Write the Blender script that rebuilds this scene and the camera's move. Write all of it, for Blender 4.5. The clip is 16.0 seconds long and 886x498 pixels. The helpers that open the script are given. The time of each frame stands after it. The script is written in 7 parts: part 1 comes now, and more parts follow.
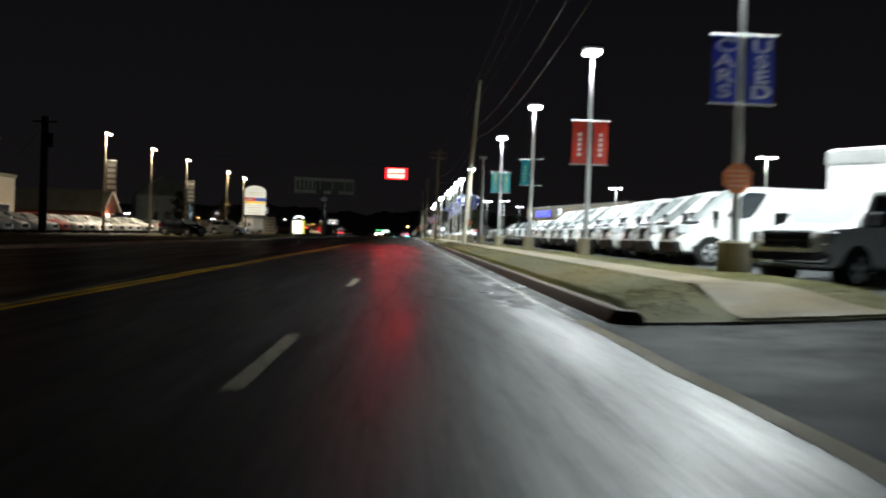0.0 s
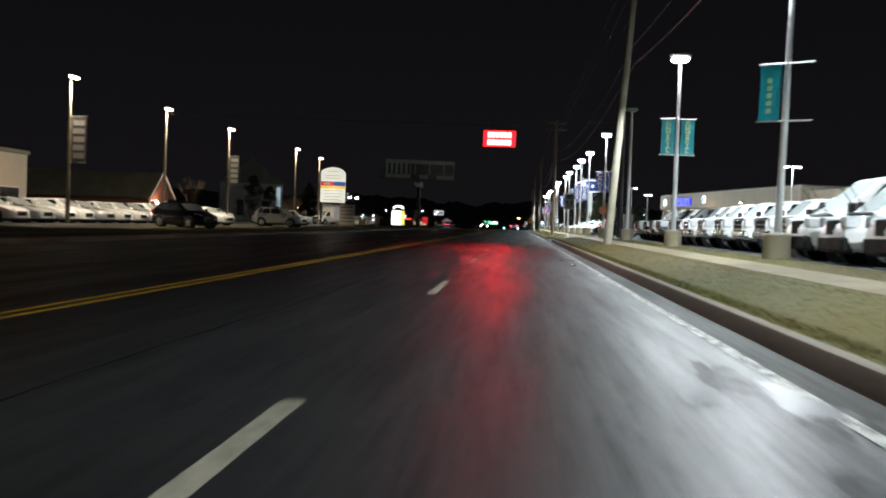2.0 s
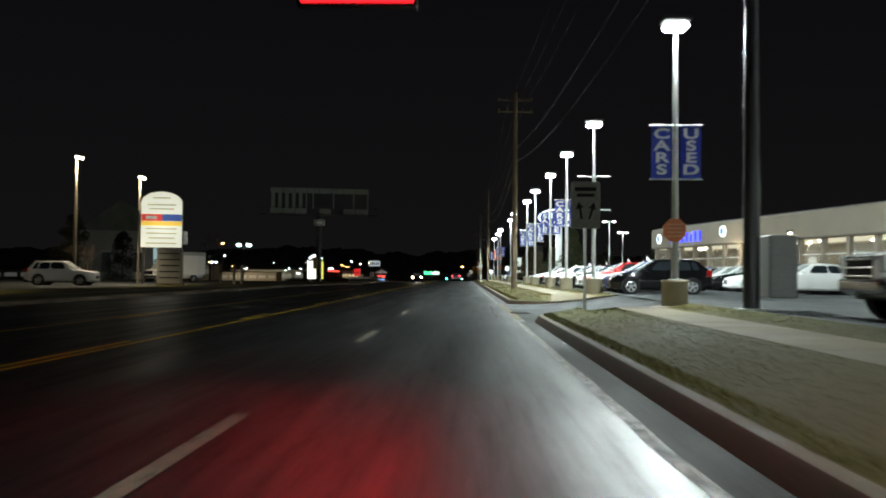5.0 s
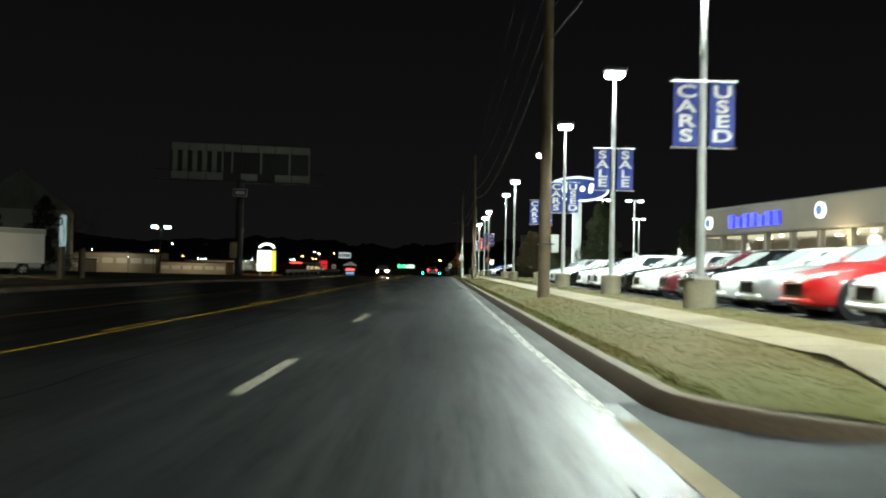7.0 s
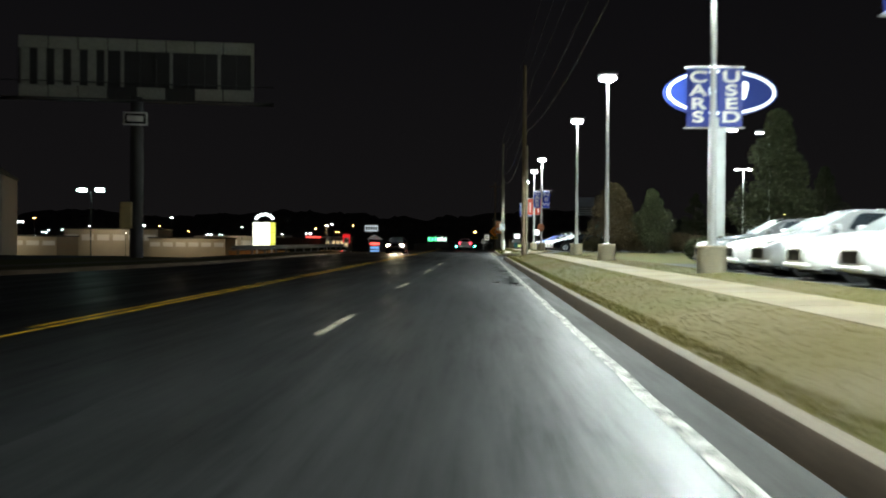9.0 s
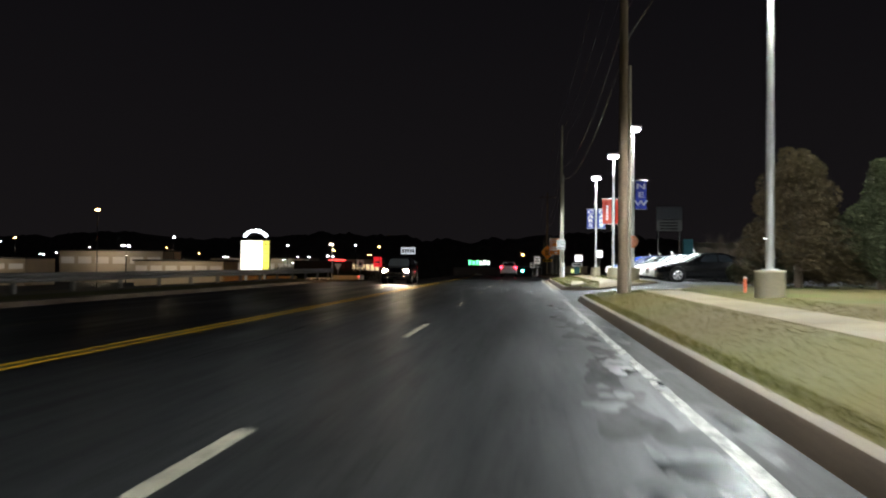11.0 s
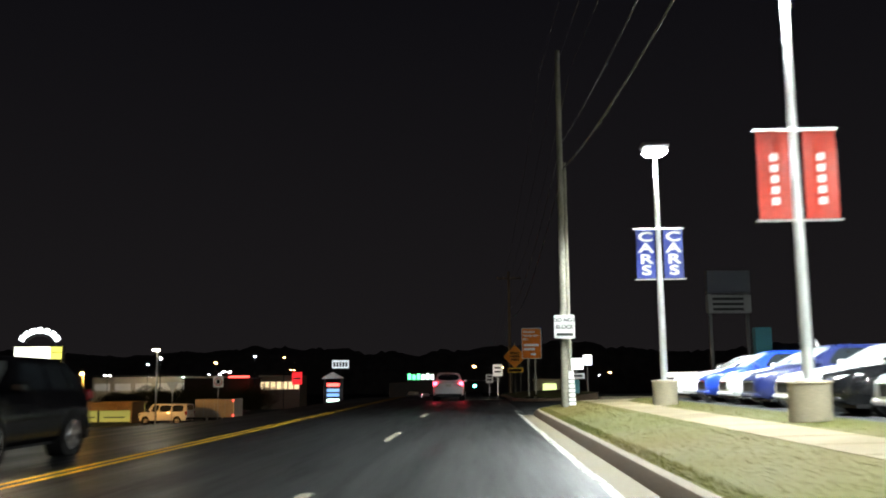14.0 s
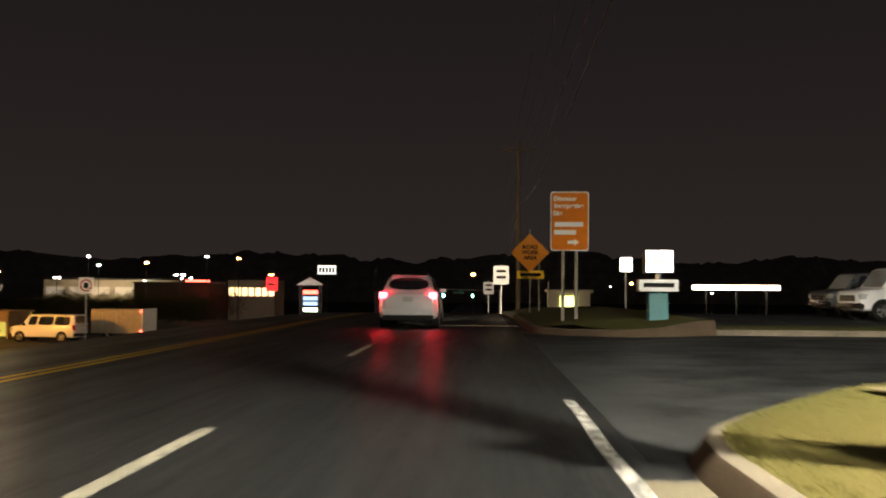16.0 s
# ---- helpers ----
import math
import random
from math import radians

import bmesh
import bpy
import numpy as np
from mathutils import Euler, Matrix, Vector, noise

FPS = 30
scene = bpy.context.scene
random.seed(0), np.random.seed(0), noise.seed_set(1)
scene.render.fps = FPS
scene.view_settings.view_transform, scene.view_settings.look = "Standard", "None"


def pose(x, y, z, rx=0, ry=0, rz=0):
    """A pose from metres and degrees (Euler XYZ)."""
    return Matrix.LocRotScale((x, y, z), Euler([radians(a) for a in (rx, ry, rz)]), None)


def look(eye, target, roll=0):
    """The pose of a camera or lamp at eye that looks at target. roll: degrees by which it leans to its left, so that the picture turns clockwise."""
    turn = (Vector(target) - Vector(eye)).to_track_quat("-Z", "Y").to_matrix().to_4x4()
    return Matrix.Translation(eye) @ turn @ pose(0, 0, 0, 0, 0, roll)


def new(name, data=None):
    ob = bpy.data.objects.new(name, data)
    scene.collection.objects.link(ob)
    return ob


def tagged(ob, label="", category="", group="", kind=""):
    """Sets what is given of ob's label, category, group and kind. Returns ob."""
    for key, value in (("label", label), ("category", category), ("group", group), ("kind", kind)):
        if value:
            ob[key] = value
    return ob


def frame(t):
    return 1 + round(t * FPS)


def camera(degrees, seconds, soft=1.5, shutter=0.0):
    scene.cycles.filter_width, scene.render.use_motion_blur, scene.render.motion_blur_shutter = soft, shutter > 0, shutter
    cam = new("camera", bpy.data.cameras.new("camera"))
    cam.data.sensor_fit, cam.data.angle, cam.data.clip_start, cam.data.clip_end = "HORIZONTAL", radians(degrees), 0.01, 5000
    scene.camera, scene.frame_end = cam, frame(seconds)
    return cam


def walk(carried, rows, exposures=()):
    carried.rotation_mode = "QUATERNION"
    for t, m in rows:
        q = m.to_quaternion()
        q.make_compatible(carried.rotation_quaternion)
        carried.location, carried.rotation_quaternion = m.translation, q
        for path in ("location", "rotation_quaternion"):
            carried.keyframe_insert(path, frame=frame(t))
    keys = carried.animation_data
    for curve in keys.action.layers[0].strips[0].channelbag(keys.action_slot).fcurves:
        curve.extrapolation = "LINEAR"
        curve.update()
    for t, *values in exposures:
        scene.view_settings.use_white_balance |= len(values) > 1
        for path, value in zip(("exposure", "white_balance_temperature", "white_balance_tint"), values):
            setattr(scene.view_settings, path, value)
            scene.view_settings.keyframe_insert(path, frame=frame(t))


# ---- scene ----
cam = camera(51.1, 16.0, soft=1.9, shutter=0.5)
PATH = [
    (0, (-0.853, 5.076, 1.088), (-0.776, 7.074, 1.058), 1.9),
    (0.5, (-0.858, 12.410, 1.115), (-0.928, 14.409, 1.071), -0.1),
    (1, (-0.717, 19.250, 1.175), (-0.882, 21.243, 1.148), 1.9),
    (1.5, (-0.61, 26.526, 1.18), (-0.792, 28.517, 1.124), 2.3),
    (2, (-0.676, 33.567, 1.118), (-0.836, 35.560, 1.062), 2.1),
    (2.5, (-0.416, 41.188, 1.201), (-0.599, 43.178, 1.131), 3.0),
    (3, (-0.287, 48.803, 1.228), (-0.436, 50.797, 1.262), 1.6),
    (3.5, (-0.225, 56.672, 1.221), (-0.333, 58.669, 1.277), 1.2),
    (6, (-0.007, 95.990, 1.244), (-0.027, 97.990, 1.298), 0.7),
    (6.5, (0.006, 104.450, 1.238), (-0.005, 106.449, 1.265), 1.4),
    (7, (-0.079, 112.287, 1.223), (-0.078, 114.286, 1.267), 1.3),
    (7.5, (0.081, 120.770, 1.228), (0.071, 122.770, 1.262), 0.9),
    (8, (-0.005, 129.018, 1.286), (-0.052, 131.018, 1.283), 1.3),
    (8.2, (0.016, 132.388, 1.224), (-0.046, 134.387, 1.219), 0.8),
    (10.3, (0.072, 167.516, 1.206), (-0.018, 169.514, 1.17), 0.0),
    (10.5, (0.164, 170.840, 1.218), (0.049, 172.836, 1.192), -0.4),
    (11, (0.004, 178.835, 1.211), (-0.174, 180.827, 1.246), 0.5),
    (11.5, (0.012, 186.522, 1.217), (-0.151, 188.513, 1.298), 1.1),
    (12, (-0.122, 194.240, 1.221), (-0.186, 196.236, 1.328), 0.4),
    (12.5, (-0.126, 201.871, 1.23), (-0.183, 203.866, 1.355), 0.8),
    (13, (-0.1, 209.069, 1.154), (-0.165, 211.064, 1.292), 0.7),
    (13.5, (-0.137, 216.480, 1.143), (-0.203, 218.474, 1.286), 1.0),
    (14, (-0.082, 223.651, 1.239), (-0.153, 225.630, 1.519), -0.6),
    (14.5, (-0.056, 230.241, 1.178), (-0.119, 232.230, 1.375), -0.0),
    (15, (0.05, 237.349, 1.234), (-0.009, 239.343, 1.381), -0.2),
    (15.5, (0.127, 244.105, 1.27), (0.059, 246.101, 1.378), -0.1),
    (16, (0.365, 250.435, 1.244), (0.287, 252.432, 1.33), 0.4),
]
EXPOSURES = [(0, 0.15, 6300, 8), (3.5, 0.2, 6050, 11), (6, 0.15, 6500, -4), (8.2, 0.2, 6500, -1), (10.3, 0.35, 6250, 9), (11.5, 0.45, 6600, 13), (12.5, 0.5, 6300, 8),
             (14, 0.9, 6500, 8), (15, 1.25, 7300, 11), (16, 1.85, 8300, 14)]
walk(cam, [(t, look(eye, target, roll)) for t, eye, target, roll in PATH], EXPOSURES)

# ---- night sky, sodium and metal-halide lamps, with a few added fill lights ----
world = bpy.data.worlds.new("night_sky")
scene.world = world
world.use_nodes = True
wn = world.node_tree.nodes
wl = world.node_tree.links
bg = wn["Background"]
wtc = wn.new("ShaderNodeTexCoord")
wsep = wn.new("ShaderNodeSeparateXYZ")
wramp = wn.new("ShaderNodeValToRGB")
wl.new(wtc.outputs["Generated"], wsep.inputs[0])
wl.new(wsep.outputs["Z"], wramp.inputs[0])
wl.new(wramp.outputs[0], bg.inputs[0])
wramp.color_ramp.elements[0].position, wramp.color_ramp.elements[0].color = 0.0, (0.0060, 0.0052, 0.0056, 1)
wramp.color_ramp.elements[1].position, wramp.color_ramp.elements[1].color = 0.45, (0.0020, 0.0019, 0.0027, 1)
bg.inputs[1].default_value = 1.0


def lamp(name, place, watts, colour, radius=0.22):
    data = bpy.data.lights.new(name, "POINT")
    data.energy, data.color, data.shadow_soft_size = watts, colour, radius
    ob = new(name, data)
    ob.location = place
    return ob


def down_lamp(name, place, watts, colour, radius=0.22, cone=172, tilt=0):
    """A shielded fixture: light below the lamp only, thrown towards +x by its tilt."""
    data = bpy.data.lights.new(name, "SPOT")
    data.energy, data.color, data.shadow_soft_size = watts, colour, radius
    data.spot_size, data.spot_blend = math.radians(cone), 0.28
    ob = new(name, data)
    ob.matrix_basis = pose(*place, 0, -tilt, 0)
    return ob


HALIDE = (0.93, 1.0, 0.98)
WARM = (1.0, 0.80, 0.55)
SODIUM = (1.0, 0.48, 0.10)


# ---- materials ----
def mat(name, base, rough=0.6, metal=0.0, vary=0.25, grain=30.0, stain=1.2, bump=0.15, depth=0.01,
        emit=0.0, glow=None, coat=0.0, tint=0.0, rvar=0.12, laid=False):
    """A surface with fine grain, broad stains and slight relief, all in metres."""
    m = bpy.data.materials.new(name)
    m.use_nodes = True
    n, l = m.node_tree.nodes, m.node_tree.links
    b = n["Principled BSDF"]
    b.inputs["Roughness"].default_value = rough
    b.inputs["Metallic"].default_value = metal
    if rough >= 0.75:
        b.inputs["Specular IOR Level"].default_value = 0.12
    b.inputs["Coat Weight"].default_value = coat
    if coat:
        b.inputs["Coat Roughness"].default_value = 0.06
    tc = n.new("ShaderNodeTexCoord")
    fine, broad = n.new("ShaderNodeTexNoise"), n.new("ShaderNodeTexNoise")
    fine.inputs["Scale"].default_value, broad.inputs["Scale"].default_value = grain, stain
    fine.inputs["Detail"].default_value, broad.inputs["Detail"].default_value = 3, 5
    # laid: the grain runs on from piece to piece
    where = n.new("ShaderNodeNewGeometry").outputs["Position"] if laid else tc.outputs["Object"]
    l.new(where, fine.inputs["Vector"])
    l.new(where, broad.inputs["Vector"])
    mix = n.new("ShaderNodeMath")
    mix.operation = "ADD"
    l.new(fine.outputs["Fac"], mix.inputs[0])
    l.new(broad.outputs["Fac"], mix.inputs[1])
    ramp = n.new("ShaderNodeValToRGB")
    half = n.new("ShaderNodeMath")
    half.operation = "MULTIPLY"
    half.inputs[1].default_value = 0.5
    l.new(mix.outputs[0], half.inputs[0])
    l.new(half.outputs[0], ramp.inputs[0])
    lo = [c * (1 - vary) for c in base]
    hi = [min(1, c * (1 + vary)) for c in base]
    ramp.color_ramp.elements[0].position, ramp.color_ramp.elements[0].color = 0.32, (*lo, 1)
    ramp.color_ramp.elements[1].position, ramp.color_ramp.elements[1].color = 0.68, (*hi, 1)
    colour = ramp.outputs[0]
    if tint:
        info, hsv, mr = n.new("ShaderNodeObjectInfo"), n.new("ShaderNodeHueSaturation"), n.new("ShaderNodeMapRange")
        mr.inputs["To Min"].default_value, mr.inputs["To Max"].default_value = 1 - tint, 1 + tint
        l.new(info.outputs["Random"], mr.inputs[0])
        l.new(mr.outputs[0], hsv.inputs["Value"])
        l.new(colour, hsv.inputs["Color"])
        colour = hsv.outputs[0]
    l.new(colour, b.inputs["Base Color"])
    rr = n.new("ShaderNodeMapRange")
    rr.inputs["From Min"].default_value, rr.inputs["From Max"].default_value = 0.3, 0.7
    rr.inputs["To Min"].default_value, rr.inputs["To Max"].default_value = max(0.02, rough - rvar), min(1, rough + rvar)
    l.new(broad.outputs["Fac"], rr.inputs[0])
    l.new(rr.outputs[0], b.inputs["Roughness"])
    if bump:
        bp = n.new("ShaderNodeBump")
        bp.inputs["Strength"].default_value, bp.inputs["Distance"].default_value = bump, depth
        l.new(fine.outputs["Fac"], bp.inputs["Height"])
        l.new(bp.outputs[0], b.inputs["Normal"])
    if emit:
        b.inputs["Emission Color"].default_value = (*(glow or base), 1)
        b.inputs["Emission Strength"].default_value = emit
    return m


def wet_asphalt(name, base, rough, streak, shine=0.045):
    """Asphalt wet from rain: dark aggregate, smooth wheel tracks and puddled, patched stretches along the road."""
    m = mat(name, base, rough, 0, 0.35, 55, 0.35, 0.25, 0.006)
    n, l = m.node_tree.nodes, m.node_tree.links
    b = n["Principled BSDF"]
    tc = n.new("ShaderNodeTexCoord")
    mp = n.new("ShaderNodeMapping")
    mp.inputs["Scale"].default_value = streak
    l.new(tc.outputs["Object"], mp.inputs[0])
    lane = n.new("ShaderNodeTexNoise")
    lane.inputs["Scale"].default_value, lane.inputs["Detail"].default_value = 1.0, 6
    l.new(mp.outputs[0], lane.inputs["Vector"])
    rr = n.new("ShaderNodeMapRange")
    rr.inputs["From Min"].default_value, rr.inputs["From Max"].default_value = 0.34, 0.66
    rr.inputs["To Min"].default_value, rr.inputs["To Max"].default_value = rough - 0.07, rough + 0.10
    l.new(lane.outputs["Fac"], rr.inputs[0])
    for k in list(b.inputs["Roughness"].links):
        l.remove(k)
    l.new(rr.outputs[0], b.inputs["Roughness"])
    # wet film: long rubbed streaks broken by drier aggregate
    film, speck = n.new("ShaderNodeTexNoise"), n.new("ShaderNodeTexNoise")
    fm = n.new("ShaderNodeMapping")
    fm.inputs["Scale"].default_value = (streak[0] * 4.2, streak[1] * 3.4, 1)
    l.new(tc.outputs["Object"], fm.inputs[0])
    l.new(fm.outputs[0], film.inputs["Vector"])
    film.inputs["Scale"].default_value, film.inputs["Detail"].default_value, film.inputs["Roughness"].default_value = 1.0, 7, 0.62
    l.new(tc.outputs["Object"], speck.inputs["Vector"])
    speck.inputs["Scale"].default_value, speck.inputs["Detail"].default_value = 9.0, 4
    both = n.new("ShaderNodeMath")
    both.operation = "MULTIPLY_ADD"
    both.inputs[1].default_value = 0.45
    l.new(speck.outputs["Fac"], both.inputs[0])
    l.new(film.outputs["Fac"], both.inputs[2])
    sr = n.new("ShaderNodeMapRange")
    sr.inputs["From Min"].default_value, sr.inputs["From Max"].default_value = 0.52, 0.92
    sr.inputs["To Min"].default_value, sr.inputs["To Max"].default_value = shine * 0.3, shine * 1.35
    l.new(both.outputs[0], sr.inputs[0])
    l.new(sr.outputs[0], b.inputs["Specular IOR Level"])
    return m


def glass(name, base=(0.02, 0.025, 0.03), rough=0.05):
    m = mat(name, base, rough, 0, 0.1, 8, 0.8, 0)
    m.node_tree.nodes["Principled BSDF"].inputs["Specular IOR Level"].default_value = 0.8
    return m


def emitter(name, colour, strength):
    m = bpy.data.materials.new(name)
    m.use_nodes = True
    b = m.node_tree.nodes["Principled BSDF"]
    b.inputs["Base Color"].default_value = (*[0.6 * c for c in colour], 1)
    b.inputs["Emission Color"].default_value = (*colour, 1)
    b.inputs["Emission Strength"].default_value = strength
    return m


ASPHALT = wet_asphalt("wet_asphalt", (0.0095, 0.0099, 0.0102), 0.465, (1.3, 0.09, 1), 0.215)
LOT = wet_asphalt("wet_lot_asphalt", (0.045, 0.047, 0.049), 0.6, (0.3, 0.3, 1))
APRON = wet_asphalt("worn_asphalt_apron", (0.027, 0.028, 0.028), 0.62, (0.4, 0.5, 1), 0.022)
CONCRETE = mat("sidewalk_concrete", (0.160, 0.130, 0.078), 0.8, 0, 0.22, 40, 0.7, 0.3, 0.004, laid=True)
KERB = mat("stained_kerb_concrete", (0.17, 0.132, 0.092), 0.75, 0, 0.4, 30, 0.8, 0.4, 0.006)
KERBTOP = mat("kerb_top_concrete", (0.125, 0.104, 0.078), 0.8, 0, 0.4, 35, 0.9, 0.4, 0.006)
GUTTER = wet_asphalt("wet_gutter_concrete", (0.04, 0.04, 0.038), 0.55, (2.0, 0.12, 1), 0.014)
# kerb face colour, a darker brown than the kerb top
BROWNKERB = mat("mud_stained_kerb_concrete", (0.075, 0.052, 0.034), 0.8, 0, 0.4, 30, 0.8, 0.4, 0.006)
DRYGUTTER = mat("dry_gutter_concrete", (0.10, 0.086, 0.058), 0.8, 0, 0.3, 24, 0.9, 0.2, 0.004)
SOIL = mat("dark_ground", (0.03, 0.032, 0.02), 0.95, 0, 0.4, 6, 0.08, 0)
TURF = mat("winter_turf_soil", (0.064, 0.063, 0.017), 0.95, 0, 0.16, 34, 0.45, 0.0, 0.02)
BLADE = mat("dormant_grass_blades", (0.077, 0.078, 0.021), 0.8, 0, 0.4, 3, 0.35, 0)


def two_tone(m, other, size, lo=0.42, hi=0.60):
    """Lets a second colour through in broad soft patches."""
    n, l = m.node_tree.nodes, m.node_tree.links
    b = n["Principled BSDF"]
    geo, spots, edge, mix = n.new("ShaderNodeNewGeometry"), n.new("ShaderNodeTexNoise"), n.new("ShaderNodeMapRange"), n.new("ShaderNodeMix")
    spots.inputs["Scale"].default_value, spots.inputs["Detail"].default_value = 1 / size, 2
    l.new(geo.outputs["Position"], spots.inputs["Vector"])
    edge.inputs["From Min"].default_value, edge.inputs["From Max"].default_value = lo, hi
    l.new(spots.outputs["Fac"], edge.inputs[0])
    mix.data_type = "RGBA"
    src = b.inputs["Base Color"].links[0].from_socket
    l.new(edge.outputs[0], mix.inputs[0])
    l.new(src, mix.inputs[6])
    mix.inputs[7].default_value = (*other, 1)
    l.new(mix.outputs[2], b.inputs["Base Color"])


two_tone(TURF, (0.074, 0.058, 0.018), 9.0, 0.38, 0.60)
two_tone(BLADE, (0.088, 0.071, 0.021), 9.0, 0.38, 0.60)
two_tone(CONCRETE, (0.122, 0.098, 0.058), 1.7)
two_tone(APRON, (0.012, 0.0125, 0.0125), 1.4, 0.45, 0.64)
two_tone(KERB, (0.11, 0.083, 0.058), 4.0)


def worn_paint(name, base, bare, lack):
    """Road paint rubbed through to the asphalt in patches."""
    m = mat(name, base, 0.6, 0, 0.25, 16, 1.3, 0.2, 0.003)
    n, l = m.node_tree.nodes, m.node_tree.links
    b = n["Principled BSDF"]
    b.inputs["Specular IOR Level"].default_value = 0.08
    tc, rub, edge, mix = n.new("ShaderNodeTexCoord"), n.new("ShaderNodeTexNoise"), n.new("ShaderNodeValToRGB"), n.new("ShaderNodeMix")
    rub.inputs["Scale"].default_value, rub.inputs["Detail"].default_value, rub.inputs["Roughness"].default_value = 5.0, 8, 0.75
    l.new(tc.outputs["Object"], rub.inputs["Vector"])
    edge.color_ramp.elements[0].position, edge.color_ramp.elements[1].position = lack, lack + 0.10
    l.new(rub.outputs["Fac"], edge.inputs[0])
    mix.data_type = "RGBA"
    mix.inputs[6].default_value = (*bare, 1)
    src = b.inputs["Base Color"].links[0].from_socket
    l.new(edge.outputs[0], mix.inputs[0])
    l.new(src, mix.inputs[7])
    l.new(mix.outputs[2], b.inputs["Base Color"])
    return m


LINE_W = worn_paint("worn_white_paint", (0.20, 0.185, 0.14), (0.035, 0.034, 0.03), 0.38)
LINE_E = worn_paint("badly_worn_edge_paint", (0.36, 0.355, 0.32), (0.035, 0.034, 0.032), 0.45)
LINE_Y = worn_paint("worn_yellow_paint", (0.66, 0.38, 0.03), (0.07, 0.05, 0.03), 0.32)
STEEL = mat("galvanised_pole", (0.42, 0.43, 0.42), 0.42, 0.35, 0.12, 25, 1.0, 0.05)
DARKSTEEL = mat("dark_painted_steel", (0.03, 0.03, 0.032), 0.5, 0.2, 0.2, 25, 1.0, 0.05)
FOOTING = mat("lamp_footing_concrete", (0.30, 0.265, 0.19), 0.85, 0, 0.3, 28, 1.1, 0.4, 0.006)
WOODPOLE = mat("weathered_pole_timber", (0.12, 0.09, 0.06), 0.85, 0, 0.35, 22, 0.8, 0.5, 0.01)
GREYWOOD = mat("grey_pole_timber", (0.22, 0.20, 0.155), 0.85, 0, 0.3, 22, 0.8, 0.5, 0.01)
OLDWOOD = mat("weathered_grey_timber", (0.12, 0.112, 0.090), 0.88, 0, 0.45, 22, 0.8, 0.6, 0.012)
CABLE = mat("black_cable", (0.03, 0.03, 0.03), 0.6, 0, 0.1, 10, 1, 0)
TYRE = mat("tyre_rubber", (0.018, 0.018, 0.018), 0.75, 0, 0.2, 30, 2, 0.1)
RIM = mat("alloy_rim", (0.55, 0.56, 0.57), 0.28, 0.85, 0.1, 30, 2, 0)
CHROME = mat("chrome_trim", (0.7, 0.7, 0.7), 0.15, 1.0, 0.1, 20, 2, 0)
PLASTIC = mat("black_plastic_trim", (0.018, 0.018, 0.019), 0.6, 0, 0.2, 40, 2, 0.1)
PLASTIC.node_tree.nodes["Principled BSDF"].inputs["Specular IOR Level"].default_value = 0.15
GLASS = glass("tinted_car_glass")
# lamp reflections in the windscreens are put into this pale base colour
SCREEN = glass("windscreen_glass", (0.34, 0.37, 0.37), 0.12)
LENS = mat("headlight_lens", (0.62, 0.64, 0.66), 0.12, 0.3, 0.1, 20, 2, 0)
TAIL = mat("tail_lens_red", (0.25, 0.01, 0.012), 0.15, 0, 0.1, 20, 2, 0)
TAIL_ON = emitter("lit_tail_lamp", (1.0, 0.03, 0.06), 14.0)
HEAD_ON = emitter("lit_headlamp", (1.0, 0.76, 0.48), 420.0)
HEAD_LED = emitter("lit_led_headlamp", (0.82, 0.90, 1.0), 80.0)
PLATE = mat("pale_plate", (0.6, 0.6, 0.55), 0.5, 0, 0.1, 30, 3, 0)
INK = mat("dark_ink", (0.012, 0.012, 0.012), 0.6, 0, 0.1, 30, 3, 0)
INK.node_tree.nodes["Principled BSDF"].inputs["Specular IOR Level"].default_value = 0.1
SHINE = emitter("lamp_lens_lit", (0.95, 1.0, 0.99), 55.0)
SHINE_W = emitter("warm_lamp_lens_lit", (1.0, 0.86, 0.62), 22.0)
SHINE_S = emitter("sodium_lens_lit", (1.0, 0.45, 0.10), 80.0)


def paint(name, c, rough=0.32, flake=0.0):
    return mat(name + "_car_paint", c, rough, flake, 0.06, 40, 0.9, 0, coat=0.7, rvar=0.05)


WHITE = paint("white", (0.78, 0.79, 0.79))
SILVER = paint("silver", (0.45, 0.46, 0.47), 0.3, 0.5)
BLACK = mat("black_car_paint", (0.006, 0.006, 0.007), 0.13, 0, 0.06, 40, 0.9, 0, rvar=0.04)
RED = paint("red", (0.42, 0.012, 0.014))
BLUE = paint("blue", (0.012, 0.05, 0.40))
NAVY = paint("navy", (0.012, 0.02, 0.10))
GREY = paint("grey", (0.10, 0.105, 0.11), 0.3, 0.4)
MAROON = paint("maroon", (0.10, 0.012, 0.02))

# ---- mesh tools ----
def mesh_of(bm, material, smooth=False):
    me = bpy.data.meshes.new("mesh")
    bmesh.ops.recalc_face_normals(bm, faces=bm.faces)
    bm.to_mesh(me)
    bm.free()
    me.materials.append(material)
    if smooth:
        me.polygons.foreach_set("use_smooth", [True] * len(me.polygons))
        me.set_sharp_from_angle(angle=radians(38))
    return me


def part(name, bm, material, parent, label="", smooth=False):
    ob = new(name, mesh_of(bm, material, smooth))
    ob.parent = parent
    if label:
        ob["label"] = label
    return ob


def share(name, me, parent, m=None):
    ob = new(name, me)
    ob.parent = parent
    if m is not None:
        ob.matrix_basis = m
    return ob


def thing(name, m, label, category, group="", kind=""):
    ob = new(name)
    ob.matrix_basis = m
    ob.empty_display_size = 0.3
    return tagged(ob, label, category, group, kind)


